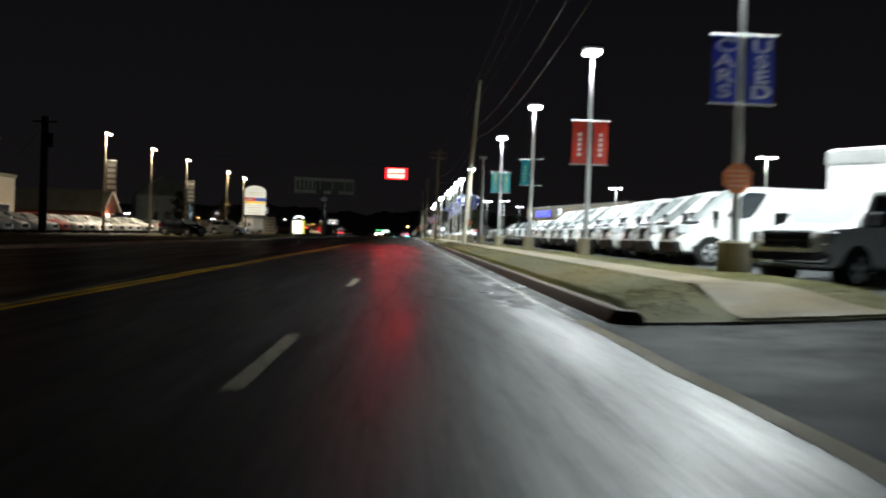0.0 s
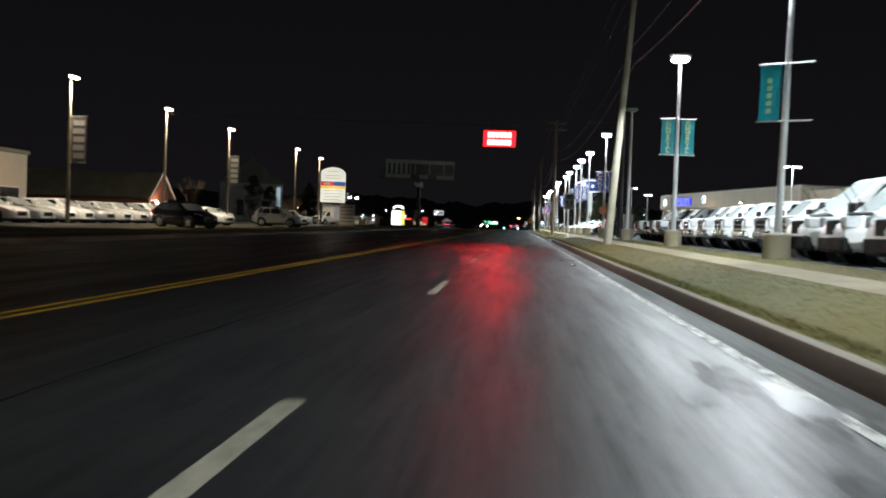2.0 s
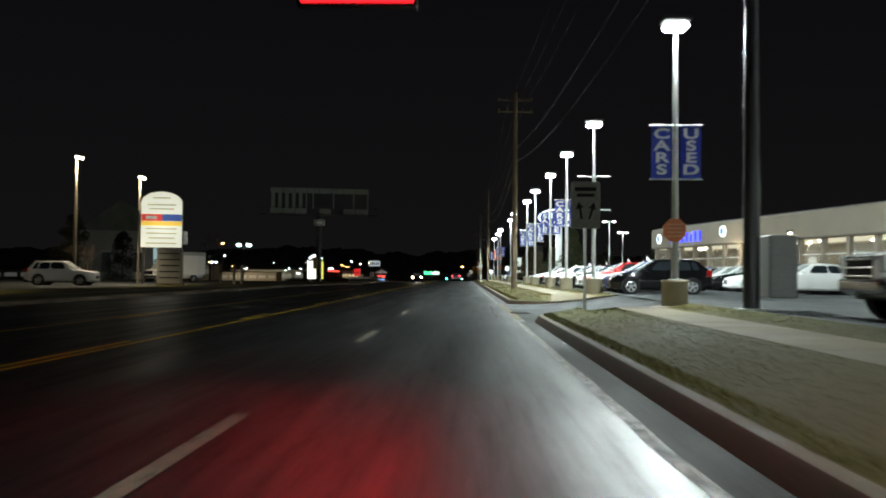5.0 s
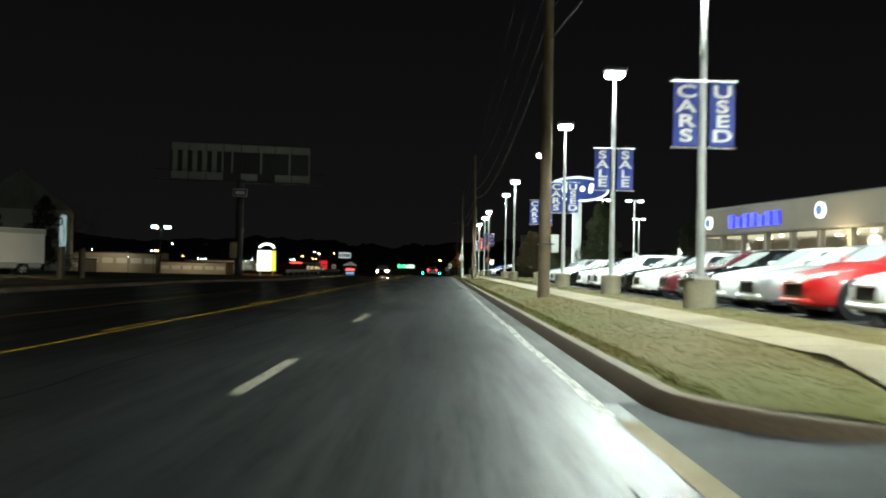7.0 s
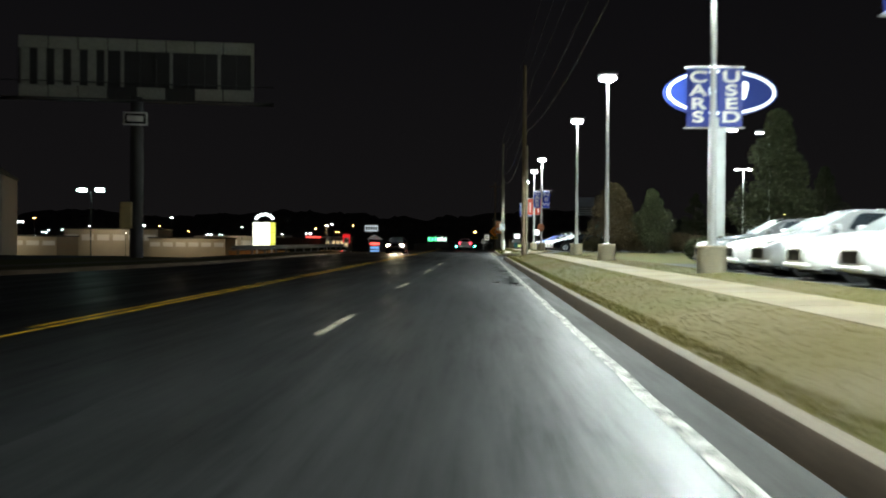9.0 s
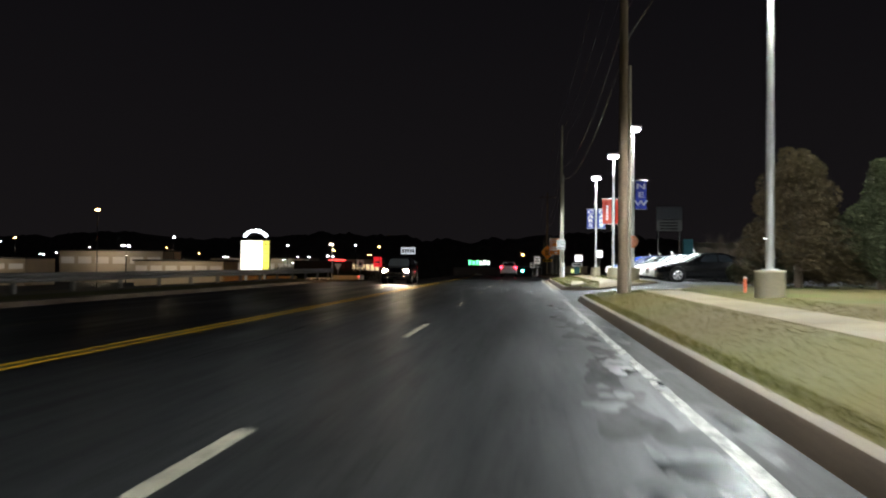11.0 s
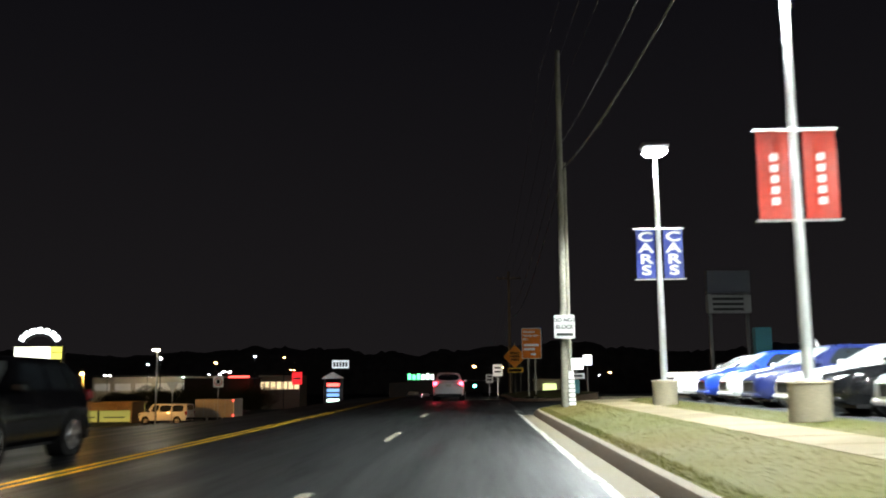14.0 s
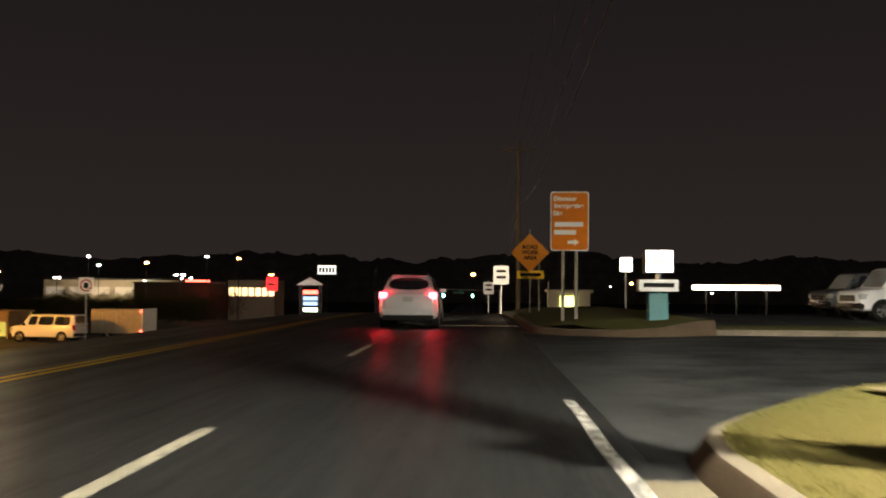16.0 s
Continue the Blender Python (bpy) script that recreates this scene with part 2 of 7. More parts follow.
def block(bm, x0, y0, z0, x1, y1, z1, bevel=0.0):
    g = bmesh.ops.create_cube(bm, size=1.0, matrix=Matrix.Translation(((x0 + x1) / 2, (y0 + y1) / 2, (z0 + z1) / 2)) @ Matrix.Diagonal((x1 - x0, y1 - y0, z1 - z0, 1)))
    if bevel:
        edges = {e for v in g["verts"] for e in v.link_edges}
        bmesh.ops.bevel(bm, geom=list(edges), offset=bevel, segments=1, affect="EDGES")
    return bm


def box(x0, y0, z0, x1, y1, z1, bevel=0.0):
    return block(bmesh.new(), x0, y0, z0, x1, y1, z1, bevel)


def tube(bm, a, b, r0, r1=None, n=10):
    a, b = Vector(a), Vector(b)
    d = b - a
    m = Matrix.Translation((a + b) / 2) @ d.to_track_quat("Z", "Y").to_matrix().to_4x4()
    bmesh.ops.create_cone(bm, cap_ends=True, segments=n, radius1=r0, radius2=r0 if r1 is None else r1, depth=d.length, matrix=m)
    return bm


def rod(a, b, r0, r1=None, n=10):
    return tube(bmesh.new(), a, b, r0, r1, n)


def slab(outline, z0, z1):
    """A flat plate of any outline, seen along z."""
    bm = bmesh.new()
    low = [bm.verts.new((x, y, z0)) for x, y in outline]
    top = [bm.verts.new((x, y, z1)) for x, y in outline]
    bm.faces.new(low[::-1])
    bm.faces.new(top)
    k = len(outline)
    for i in range(k):
        bm.faces.new((low[i], low[(i + 1) % k], top[(i + 1) % k], top[i]))
    return bm


def turned(bm, m):
    bmesh.ops.transform(bm, matrix=m, verts=bm.verts)
    return bm


UPRIGHT = Matrix.Rotation(radians(90), 4, "X")   # a plate drawn in x, y stands up, facing -y


def letters(text, size, depth=0.006, spacing=1.0, bold=0.03):
    """A mesh of built-in letters, centred, standing up and facing -y."""
    cu = bpy.data.curves.new("letters", "FONT")
    cu.body, cu.size, cu.extrude, cu.align_x, cu.align_y = text, size, depth, "CENTER", "CENTER"
    cu.space_line, cu.offset = spacing, bold * size
    ob = bpy.data.objects.new("letters", cu)
    scene.collection.objects.link(ob)
    bpy.context.view_layer.update()
    me = bpy.data.meshes.new_from_object(ob.evaluated_get(bpy.context.evaluated_depsgraph_get()))
    bpy.data.objects.remove(ob)
    me.transform(UPRIGHT)
    return me


def sheet(xs, ys, height, material, name):
    """A grid of ground, with its height a function of x and y."""
    verts = [(x, y, height(x, y)) for y in ys for x in xs]
    w = len(xs)
    faces = [(j * w + i, j * w + i + 1, (j + 1) * w + i + 1, (j + 1) * w + i) for j in range(len(ys) - 1) for i in range(w - 1)]
    me = bpy.data.meshes.new(name)
    me.from_pydata(verts, [], faces)
    me.materials.append(material)
    me.polygons.foreach_set("use_smooth", [True] * len(me.polygons))
    return new(name, me)


def fall(y):
    """The road runs level, then downhill to the far crossing."""
    if y < 285:
        return 0.0
    if y < 460:
        s = (y - 285) / 175
        return -6.0 * s * s * (3 - 2 * s)
    return -6.0


def low_ground(y):
    """The land on the far side drops away beyond the guardrail."""
    s = min(1, max(0, (y - 200) / 30))
    return (1 - s) * 0.28 + s * min(fall(y), -3.0)


def span(a, b, step):
    k = max(1, int(round((b - a) / step)))
    return [a + (b - a) * i / k for i in range(k + 1)]

# ---- ground, road, kerbs, verge ----
def base_height(x, y):
    """The ground under everything: it follows the road, and drops on the far side."""
    if x < -19 or (x < -17 and y > 210):
        return low_ground(y) - 0.12
    if y > 250 and x < -13:
        return low_ground(y) - 0.3
    return fall(y) - (0.5 if y > 250 and x < -8 else 0.25)


tagged(sheet([-1500, -400, -150, -60, -24, -20, -18, -14, -9, 0, 20, 60, 150, 400, 1500], [-400, -100] + span(0, 520, 20) + [800, 1500, 2600],
             base_height, SOIL, "ground"), "dark unlit ground running out to the horizon", "ground", kind="structure")

KX = 1.90            # face of the right kerb


def road_left(y):
    if y < 172:
        return -16.4
    if y < 190:
        return -16.4 + 2.9 * (y - 172) / 18
    return -13.5 + 4.75 * min(1, max(0, (y - 243) / 11))


road_ys = span(-80, 240, 5) + span(240, 258, 1.5)[1:] + span(258, 285, 5)[1:] + span(285, 470, 8)[1:] + [700, 1200]
verts, faces = [], []
road_fr = [0, 0.1, 0.25, 0.4, 0.55, 0.7, 0.85, 1.0]
for y in road_ys:
    for f in road_fr:
        a, b = road_left(y), KX + 0.06
        x = a + (b - a) * f
        verts.append((x, y, fall(y) - 0.004 * abs(x + 6) + 0.024))
w = len(road_fr)
for j in range(len(road_ys) - 1):
    for i in range(w - 1):
        faces.append((j * w + i, j * w + i + 1, (j + 1) * w + i + 1, (j + 1) * w + i))
me = bpy.data.meshes.new("road")
me.from_pydata(verts, [], faces)
me.materials.append(ASPHALT)
me.polygons.foreach_set("use_smooth", [True] * len(me.polygons))
tagged(new("road", me), "rain-wet dark asphalt road with worn wheel tracks", "road", kind="structure")


def crown(x):
    return -0.004 * abs(x + 6) + 0.024


def stripe(x, y0, y1, wide, material, name, parent, wobble=0.0):
    """A line of paint on the road, with ragged ends and sides."""
    ys = span(y0, y1, 1.5)
    verts, faces = [], []
    for i, y in enumerate(ys):
        xc = x(y) if callable(x) else x
        d = wobble * noise.noise((xc * 3, y * 0.7, 0))
        e = wide / 2 * (1 + 0.12 * noise.noise((xc, y * 1.9, 3)))
        for s in (-1, 1):
            verts.append((xc + d + s * e, y, fall(y) + crown(xc) + 0.006))
        if i:
            faces.append((2 * i - 2, 2 * i - 1, 2 * i + 1, 2 * i))
    me = bpy.data.meshes.new(name)
    me.from_pydata(verts, [], faces)
    me.materials.append(material)
    ob = new(name, me)
    ob.parent = parent
    return ob


marks = thing("road_markings", Matrix(), "worn white and yellow painted lines on the wet road", "road marking", kind="structure")
DASH0, PERIOD = 14.66, 12.192
for k in range(-4, 34):
    y = DASH0 + PERIOD * k
    stripe(-1.99, y - 3.4, y, 0.15, LINE_W, "lane_dash", marks)
# centre line: double, then a turn lane with broken inner lines, then double again
stripe(-5.70, -60, 330, 0.11, LINE_Y, "centre_line", marks)
stripe(-5.93, -60, 96, 0.11, LINE_Y, "centre_line", marks)
stripe(-5.93, 158, 330, 0.11, LINE_Y, "centre_line", marks)
for k in range(5):
    y = 98 + PERIOD * k
    stripe(-5.93, y + 6, y + 9.2, 0.11, LINE_Y, "broken_centre_line", marks)
    stripe(-9.15, y + 6, y + 9.2, 0.11, LINE_Y, "broken_centre_line", marks)
stripe(lambda y: max(-8.12, -6.2 - 0.055 * (y - 22)), 8, 92, 0.10, LINE_W, "turn_lane_line", marks)
stripe(-9.40, 98, 158, 0.11, LINE_Y, "far_centre_line", marks)
for k in range(14, 19):
    y = DASH0 + PERIOD * k
    stripe(-9.55, y - 3.1, y, 0.12, LINE_W, "lane_dash", marks)
for a, b in ((17.5, 106), (120, 212), (226, 261)):
    stripe(1.38, a, b, 0.13, LINE_E, "edge_line", marks, 0.05)
for a, b in ((-14, 17.5), (106, 120)):
    stripe(1.50, a, b, 0.20, CONCRETE, "concrete_strip", marks, 0.05)
stripe(-8.38, 246, 330, 0.12, LINE_W, "far_edge_line", marks)
# the turn arrow and stop bar
arrow = [(-0.06, -1.5), (0.06, -1.5), (0.06, 0.4), (0.30, 0.4), (0.0, 1.3), (-0.30, 0.4), (-0.06, 0.4)]
for x, y in ((-7.7, 113.2), (-7.9, 119.6)):
    bm = turned(slab(arrow, 0, 0.004), pose(x, y, 0.026, 0, 0, 62))
    block(bm, x - 0.06 - 0.3, y - 1.9, 0.026, x + 0.06 - 0.3, y - 0.4, 0.030)
    part("turn_arrow", bm, LINE_E, marks)
part("stop_bar", box(-1.6, 281.5, 0.012, 1.7, 281.95, 0.028), LINE_W, marks)

# ---- right-hand verge in stretches between driveways ----
STRETCHES = [(17.0, 106.9, 0.35, 2.2), (118.6, 213.6, 2.4, 1.8), (224.4, 259.8, 2.6, 3.2), (274.2, 470.0, 4.0, 1.0)]


def verge_height(x):
    """From the kerb top up the bank to the sidewalk and the lot."""
    for (xa, za), (xb, zb) in zip(((KX, 0.17), (KX + 0.16, 0.175), (3.55, 0.41), (5.1, 0.44), (6.3, 0.50)), ((KX + 0.16, 0.175), (3.55, 0.41), (5.1, 0.44), (6.3, 0.50), (80, 0.50))):
        if x <= xb:
            return za + (zb - za) * (x - xa) / (xb - xa)
    return 0.50


def bank(x, y, a, b):
    """The verge's height, let down to the driveways where the sidewalk crosses."""
    h = verge_height(x)
    end = min(y - a, b - y)
    # round the ends the bank rises from the turned kerb, clear of the driveway
    for e, r in ((y - a, 2.3), (b - y, 2.3 if b < 250 or b > 270 else 3.2)):
        if e < 3.5:
            d = e if x > KX + r or e > r else r - math.hypot(KX + r - x, r - e)
            apron = 0.024 + (0.24 if y < 40 else 0.46) * min(1.0, max(0.0, x - KX) / 4.4) ** 1.6
            # the first stretch has no kerb along the driveway: grass runs down to the asphalt
            foot = apron + 0.012 if y < 40 and x > KX + 0.2 else max(0.165, apron + 0.13)
            h = min(h, foot + (0.14 if y < 40 else 0.30) * max(0.0, (e if y < 40 else d) - 0.1))
    if b > 250 and b < 270:
        end = y - a
    if end < 3.0 and x > 3.2:
        low = 0.03 + (0.22 if y < 40 else 0.44) * ((x - KX) / 4.4) ** 1.6
        cut = 1.0 if 3.4 < x < 5.6 else max(0.0, 1 - min(abs(x - 3.4), abs(x - 5.6)) / 0.35)
        h += (low + 0.015 - h) * cut * (1 - max(0, end) / 3.0)
    return h


def kerb_x(y, a, b, ra, rb):
    x = KX
    if y - a < ra:
        x += ra - math.sqrt(max(0, ra * ra - (ra - (y - a)) ** 2))
    if b - y < rb:
        x += rb - math.sqrt(max(0, rb * rb - (rb - (b - y)) ** 2))
    return x


def stretch_rows(a, b, ra, rb):
    mid = span(a + ra, b - rb, 3.0)
    head = [a + ra * (1 - math.cos(radians(t))) for t in (0, 12, 25, 38, 52, 66, 78)]
    tail = [b - rb * (1 - math.cos(radians(t))) for t in (78, 66, 52, 38, 25, 12, 0)]
    return head + mid + tail


for si, (a, b, ra, rb) in enumerate(STRETCHES):
    ys = stretch_rows(a, b, ra, rb)
    cols = 22
    verts, faces = [], []
    for y in ys:
        x0 = kerb_x(y, a, b, ra, rb) + 0.14
        for i in range(cols):
            f = i / (cols - 1)
            x = x0 + (6.35 - x0) * f
            lump = 0.007 * noise.noise((x * 0.9, y * 0.5, 5)) if 2.2 < x < 3.3 or 5.3 < x < 6.2 else 0
            verts.append((x, y, fall(y) + bank(x, y, a, b) + lump * min(1, min(y - a, b - y) / 2)))
    for j in range(len(ys) - 1):
        for i in range(cols - 1):
            faces.append((j * cols + i, j * cols + i + 1, (j + 1) * cols + i + 1, (j + 1) * cols + i))
    me = bpy.data.meshes.new("verge")
    me.from_pydata(verts, [], faces)
    me.materials.append(TURF)
    me.polygons.foreach_set("use_smooth", [True] * len(me.polygons))
    tagged(new("verge_%d" % (si + 1), me), "dormant olive-brown grass verge beside the road", "grass verge", kind="structure")
    # kerb: swept along the edge, with its ends turned into the driveways
    side = (6.35, 5.45, 5.2, 4.4, 3.4, 3.15) if min(ra, rb) < 3 else (6.35, 5.9)
    path = [(x, a) for x in side if si and x > KX + ra + 0.05] + [(kerb_x(y, a, b, ra, rb), y) for y in ys] + [(x, b) for x in side[::-1] if x > KX + rb + 0.05]
    path = [q for i, q in enumerate(path) if i == 0 or q != path[i - 1]]
    bm = bmesh.new()
    bt = bmesh.new()
    rings, tops = [], []
    for i, (x, y) in enumerate(path):
        px, py = path[max(0, i - 1)]
        qx, qy = path[min(len(path) - 1, i + 1)]
        t = Vector((qx - px, qy - py, 0)).normalized()
        n = Vector((t.y, -t.x, 0))
        z = fall(y)
        top = 0.17 if y not in (a, b) and x < KX + 1.2 else max(0.1, bank(x, y, a, b))
        wear = 0.012 * noise.noise((y * 0.8, x, 2))
        rings.append([bm.verts.new(Vector((x, y, z)) + n * o + Vector((0, 0, h))) for o, h in ((-0.09, -0.02), (0.01 + wear, top - 0.03), (0.035 + wear, top - 0.004))])
        tops.append([bt.verts.new(Vector((x, y, z)) + n * o + Vector((0, 0, h))) for o, h in ((0.035 + wear, top - 0.004), (0.05, top + 0.004), (0.165, top + 0.010), (0.17, top - 0.1))])
    for rr, bmx in ((rings, bm), (tops, bt)):
        for i in range(len(rr) - 1):
            for k in range(len(rr[0]) - 1):
                bmx.faces.new((rr[i][k], rr[i][k + 1], rr[i + 1][k + 1], rr[i + 1][k]))
    if not si:
        bm.faces.new([bm.verts.new(v.co) for v in rings[0] + tops[0][1:]])
    kerb = thing("kerb_%d" % (si + 1), Matrix(), "worn concrete kerb with a dirt-stained face", "kerb", kind="structure")
    part("kerb_face", bm, BROWNKERB, kerb, "brown dirt-stained kerb face", True)
    part("kerb_top", bt, KERBTOP, kerb, "", True)
    # gutter pan along the kerb
    verts, faces = [], []
    gy = [y for y in ys if a + ra <= y <= b - rb]
    for i, y in enumerate(gy):
        for x in (KX - 0.48, KX - 0.02):
            verts.append((x, y, fall(y) + crown(x) + 0.004))
        if i:
            faces.append((2 * i - 2, 2 * i - 1, 2 * i + 1, 2 * i))
    me = bpy.data.meshes.new("gutter")
    me.from_pydata(verts, [], faces)
    me.materials.append(GUTTER if si != 2 else DRYGUTTER)
    tagged(new("gutter_%d" % (si + 1), me), "wet concrete gutter pan along the kerb", "gutter", kind="structure")

# driveways and the side street: aprons that climb to the lot
for i, (a, b) in enumerate(((-20, 17.0), (106.9, 118.6), (213.6, 224.4), (259.8, 274.2))):
    top = (0.25, 0.47, 0.47, 0.12)[i]
    ob = sheet([1.60, KX, 2.4, 2.9, 3.4, 3.9, 4.4, 5.1, 5.7, 6.4], span(a - 2.5 if i else a, b + 2.5, 2.0),
               lambda x, y: crown(KX) + 0.006 + (top - 0.01) * min(1, max(0, (x - KX) / 4.4)) ** 1.6, APRON, "driveway_%d" % (i + 1))
    tagged(ob, "damp worn asphalt apron of a driveway", "driveway", kind="structure")
# lots
tagged(sheet([6.3, 20, 45, 80], [-40, -20, 0, 10, 18, 22.6, 24, 25.4, 26.8] + span(36, 259.0, 10), lambda x, y: 0.488 - 0.22 * min(1, max(0, (26.8 - y) / 4.2)), LOT, "lot_1"), "wet asphalt car lot lit by pole lamps", "car lot", kind="structure")
tagged(sheet([6.3, 20, 45, 90], span(259.0, 274.2, 4), lambda x, y: 0.112, APRON, "side_street"), "side street of damp asphalt joining the road", "side street", kind="structure")
tagged(sheet([6.3, 20, 45, 90], span(274.2, 420, 10), lambda x, y: fall(y) + 0.13, LOT, "lot_2"), "dark lot beyond the side street", "car lot", kind="structure")
# sidewalk slabs
SLABS = mesh_of(box(-0.62, -0.742, -0.08, 0.62, 0.742, 0.0, 0.005), CONCRETE)
for si, (a, b, ra, rb) in enumerate(STRETCHES[:3]):
    walkway = thing("sidewalk_%d" % (si + 1), Matrix(), "pale concrete sidewalk of square slabs through the grass", "sidewalk", kind="structure")
    k = int((b - a) / 1.49)
    for j in range(k):
        y = a + 0.75 + (b - a - 1.5) * j / (k - 1)
        end = min(y - a, b - y)
        if end < 3.2:
            continue
        share("slab", SLABS, walkway, pose(4.50, y, 0.436 + 0.002 * noise.noise((y, 0, 0)), 0, -1.0, 0.2 * noise.noise((y, 4, 0))))
    # ramps let the walk down to the driveways, flaring a little
    for e, y0, y1 in ((0, a + 0.1, a + 3.6), (1, b - 3.6, b - 0.1)):
        if e and rb > 3:
            y0, y1 = b - 3.6, b - 1.4
        verts, faces = [], []
        ys2 = span(y0, y1, 0.5)
        for j, y in enumerate(ys2):
            f = (y - y0) / (y1 - y0)
            f = 1 - f if e == 0 else f
            for i in range(6):
                x = (3.88 - 0.30 * f) + (1.24 + 0.90 * f) * i / 5
                verts.append((x, y, bank(x, y, a, b) + 0.035))
            if j:
                faces += [((j - 1) * 6 + i, (j - 1) * 6 + i + 1, j * 6 + i + 1, j * 6 + i) for i in range(5)]
        me = bpy.data.meshes.new("ramp")
        me.from_pydata(verts, [], faces)
        me.materials.append(CONCRETE)
        share("ramp", me, walkway)
# the far corner of the side street: kerb and dark grass running back beside it
t = thing("kerb_6", Matrix(), "pale concrete kerb along the side street", "kerb", kind="structure")
for k in range(12):
    x = 6.35 + 3.0 * k
    part("kerb_stone", box(x, 274.15, 0.05, x + 2.985, 274.32, 0.265 + 0.006 * noise.noise((x, 0, 1)), 0.015), KERBTOP, t)
tagged(sheet([6.3, 9, 14, 24, 43], [274.3, 275.2, 276.4, 277.6, 279.0], lambda x, y: 0.25 - 0.10 * max(0.0, (y - 277.6) / 1.4) + 0.02 * noise.noise((x, y, 2)), TURF, "verge_6"), "dark grass strip beside the side street", "grass verge", kind="structure")
# left side: kerb, verge and lot
ys = span(-80, 240, 6) + span(240, 258, 1.5)[1:] + span(258, 285, 6)[1:] + span(285, 470, 10)[1:]


def ramp_l(y):
    """The far kerb and verge sink away where the land drops."""
    return 1 - min(1, max(0, (y - 240) / 13))


bm = bmesh.new()
rows_l = []
for y in ys:
    x = road_left(y)
    rows_l.append([bm.verts.new((x + o, y, fall(y) + h)) for o, h in ((0.02, -0.05), (0.0, 0.14 * ramp_l(y)), (-0.16, 0.16 * ramp_l(y)), (-0.17, 0.05 * ramp_l(y)))])
for i in range(len(rows_l) - 1):
    for k in range(3):
        bm.faces.new((rows_l[i][k], rows_l[i][k + 1], rows_l[i + 1][k + 1], rows_l[i + 1][k]))
kerb = thing("kerb_5", Matrix(), "low concrete kerb on the far side of the road", "kerb", kind="structure")
part("kerb_face", bm, KERB, kerb)
verts, faces = [], []
for j, y in enumerate(ys):
    x = road_left(y) - 0.15
    for o, h in ((0, 0.15), (-1.2, 0.2), (-1.25, 0.21), (-2.8, 0.22), (-6.5, None), (-140, None)):
        s = 1 - ramp_l(y)
        verts.append((x + o, y, low_ground(y) if h is None else fall(y) + h * (1 - s) + s * (-0.05 + 0.42 * o)))
    if j:
        faces += [((j - 1) * 6 + i, (j - 1) * 6 + i + 1, j * 6 + i + 1, j * 6 + i) for i in range(5)]
me = bpy.data.meshes.new("verge")
me.from_pydata(verts, [], faces)
for m in (TURF, mat("old_dark_sidewalk", (0.10, 0.088, 0.065), 0.85, 0, 0.3, 20, 0.6, 0.2), LOT):
    me.materials.append(m)
for p in me.polygons:
    p.material_index = (0, 0, 1, 0, 2)[p.index % 5]
tagged(new("verge_5", me), "dark grass verge, sidewalk and lot on the far side", "grass verge", kind="structure")

# ---- lamp poles along the lot ----
BLUE_B = mat("blue_banner_vinyl", (0.035, 0.06, 0.32), 0.5, 0, 0.15, 12, 2, 0.05)
TEAL_B = mat("teal_banner_vinyl", (0.03, 0.30, 0.34), 0.5, 0, 0.15, 12, 2, 0.05)
RED_B = mat("red_banner_vinyl", (0.42, 0.045, 0.02), 0.5, 0, 0.2, 12, 1.5, 0.05)
WHITE_B = mat("white_banner_vinyl", (0.72, 0.72, 0.70), 0.5, 0, 0.1, 12, 2, 0.05)
GREEN_INK = mat("pale_green_ink", (0.45, 0.62, 0.30), 0.5, 0, 0.1, 12, 2, 0)
ORANGE_S = mat("faded_orange_sign", (0.50, 0.16, 0.06), 0.45, 0, 0.2, 15, 3, 0)
PALE_INK = mat("faded_pale_ink", (0.52, 0.34, 0.26), 0.5, 0, 0.2, 15, 3, 0)
POLE_ME = mesh_of(rod((0, 0, 0.6), (0, 0, 8.05), 0.105, 0.062, 14), STEEL, True)
bm = rod((0, 0, -0.35), (0, 0, 0.62), 0.37, 0.36, 20)
tube(bm, (0, 0, 0.62), (0, 0, 0.66), 0.40, 0.38, 20)
FOOT_ME = mesh_of(bm, FOOTING, True)
PLATE_ME = mesh_of(box(-0.17, -0.17, 0.655, 0.17, 0.17, 0.69, 0.01), STEEL)
HEAD_ME = mesh_of(turned(box(-0.42, -0.30, 0.0, 0.42, 0.30, 0.18, 0.05), pose(0, 0, 8.12)), DARKSTEEL)
LENS_ME = mesh_of(turned(box(-0.36, -0.26, -0.20, 0.36, 0.26, 0.0, 0.10), pose(0, 0, 8.115)), SHINE)
LENS_OFF = mesh_of(turned(box(-0.36, -0.26, -0.20, 0.36, 0.26, 0.0, 0.10), pose(0, 0, 8.115)), mat("unlit_lamp_lens", (0.4, 0.4, 0.38), 0.3, 0, 0.1))
ARM_ME = mesh_of(rod((-0.86, 0, 0), (0.86, 0, 0), 0.018, None, 8), STEEL)
LETTER_CACHE = {}


def lettering(text, size, spacing):
    key = (text, size)
    if key not in LETTER_CACHE:
        LETTER_CACHE[key] = letters(text, size, 0.004, spacing)
    return LETTER_CACHE[key].copy()


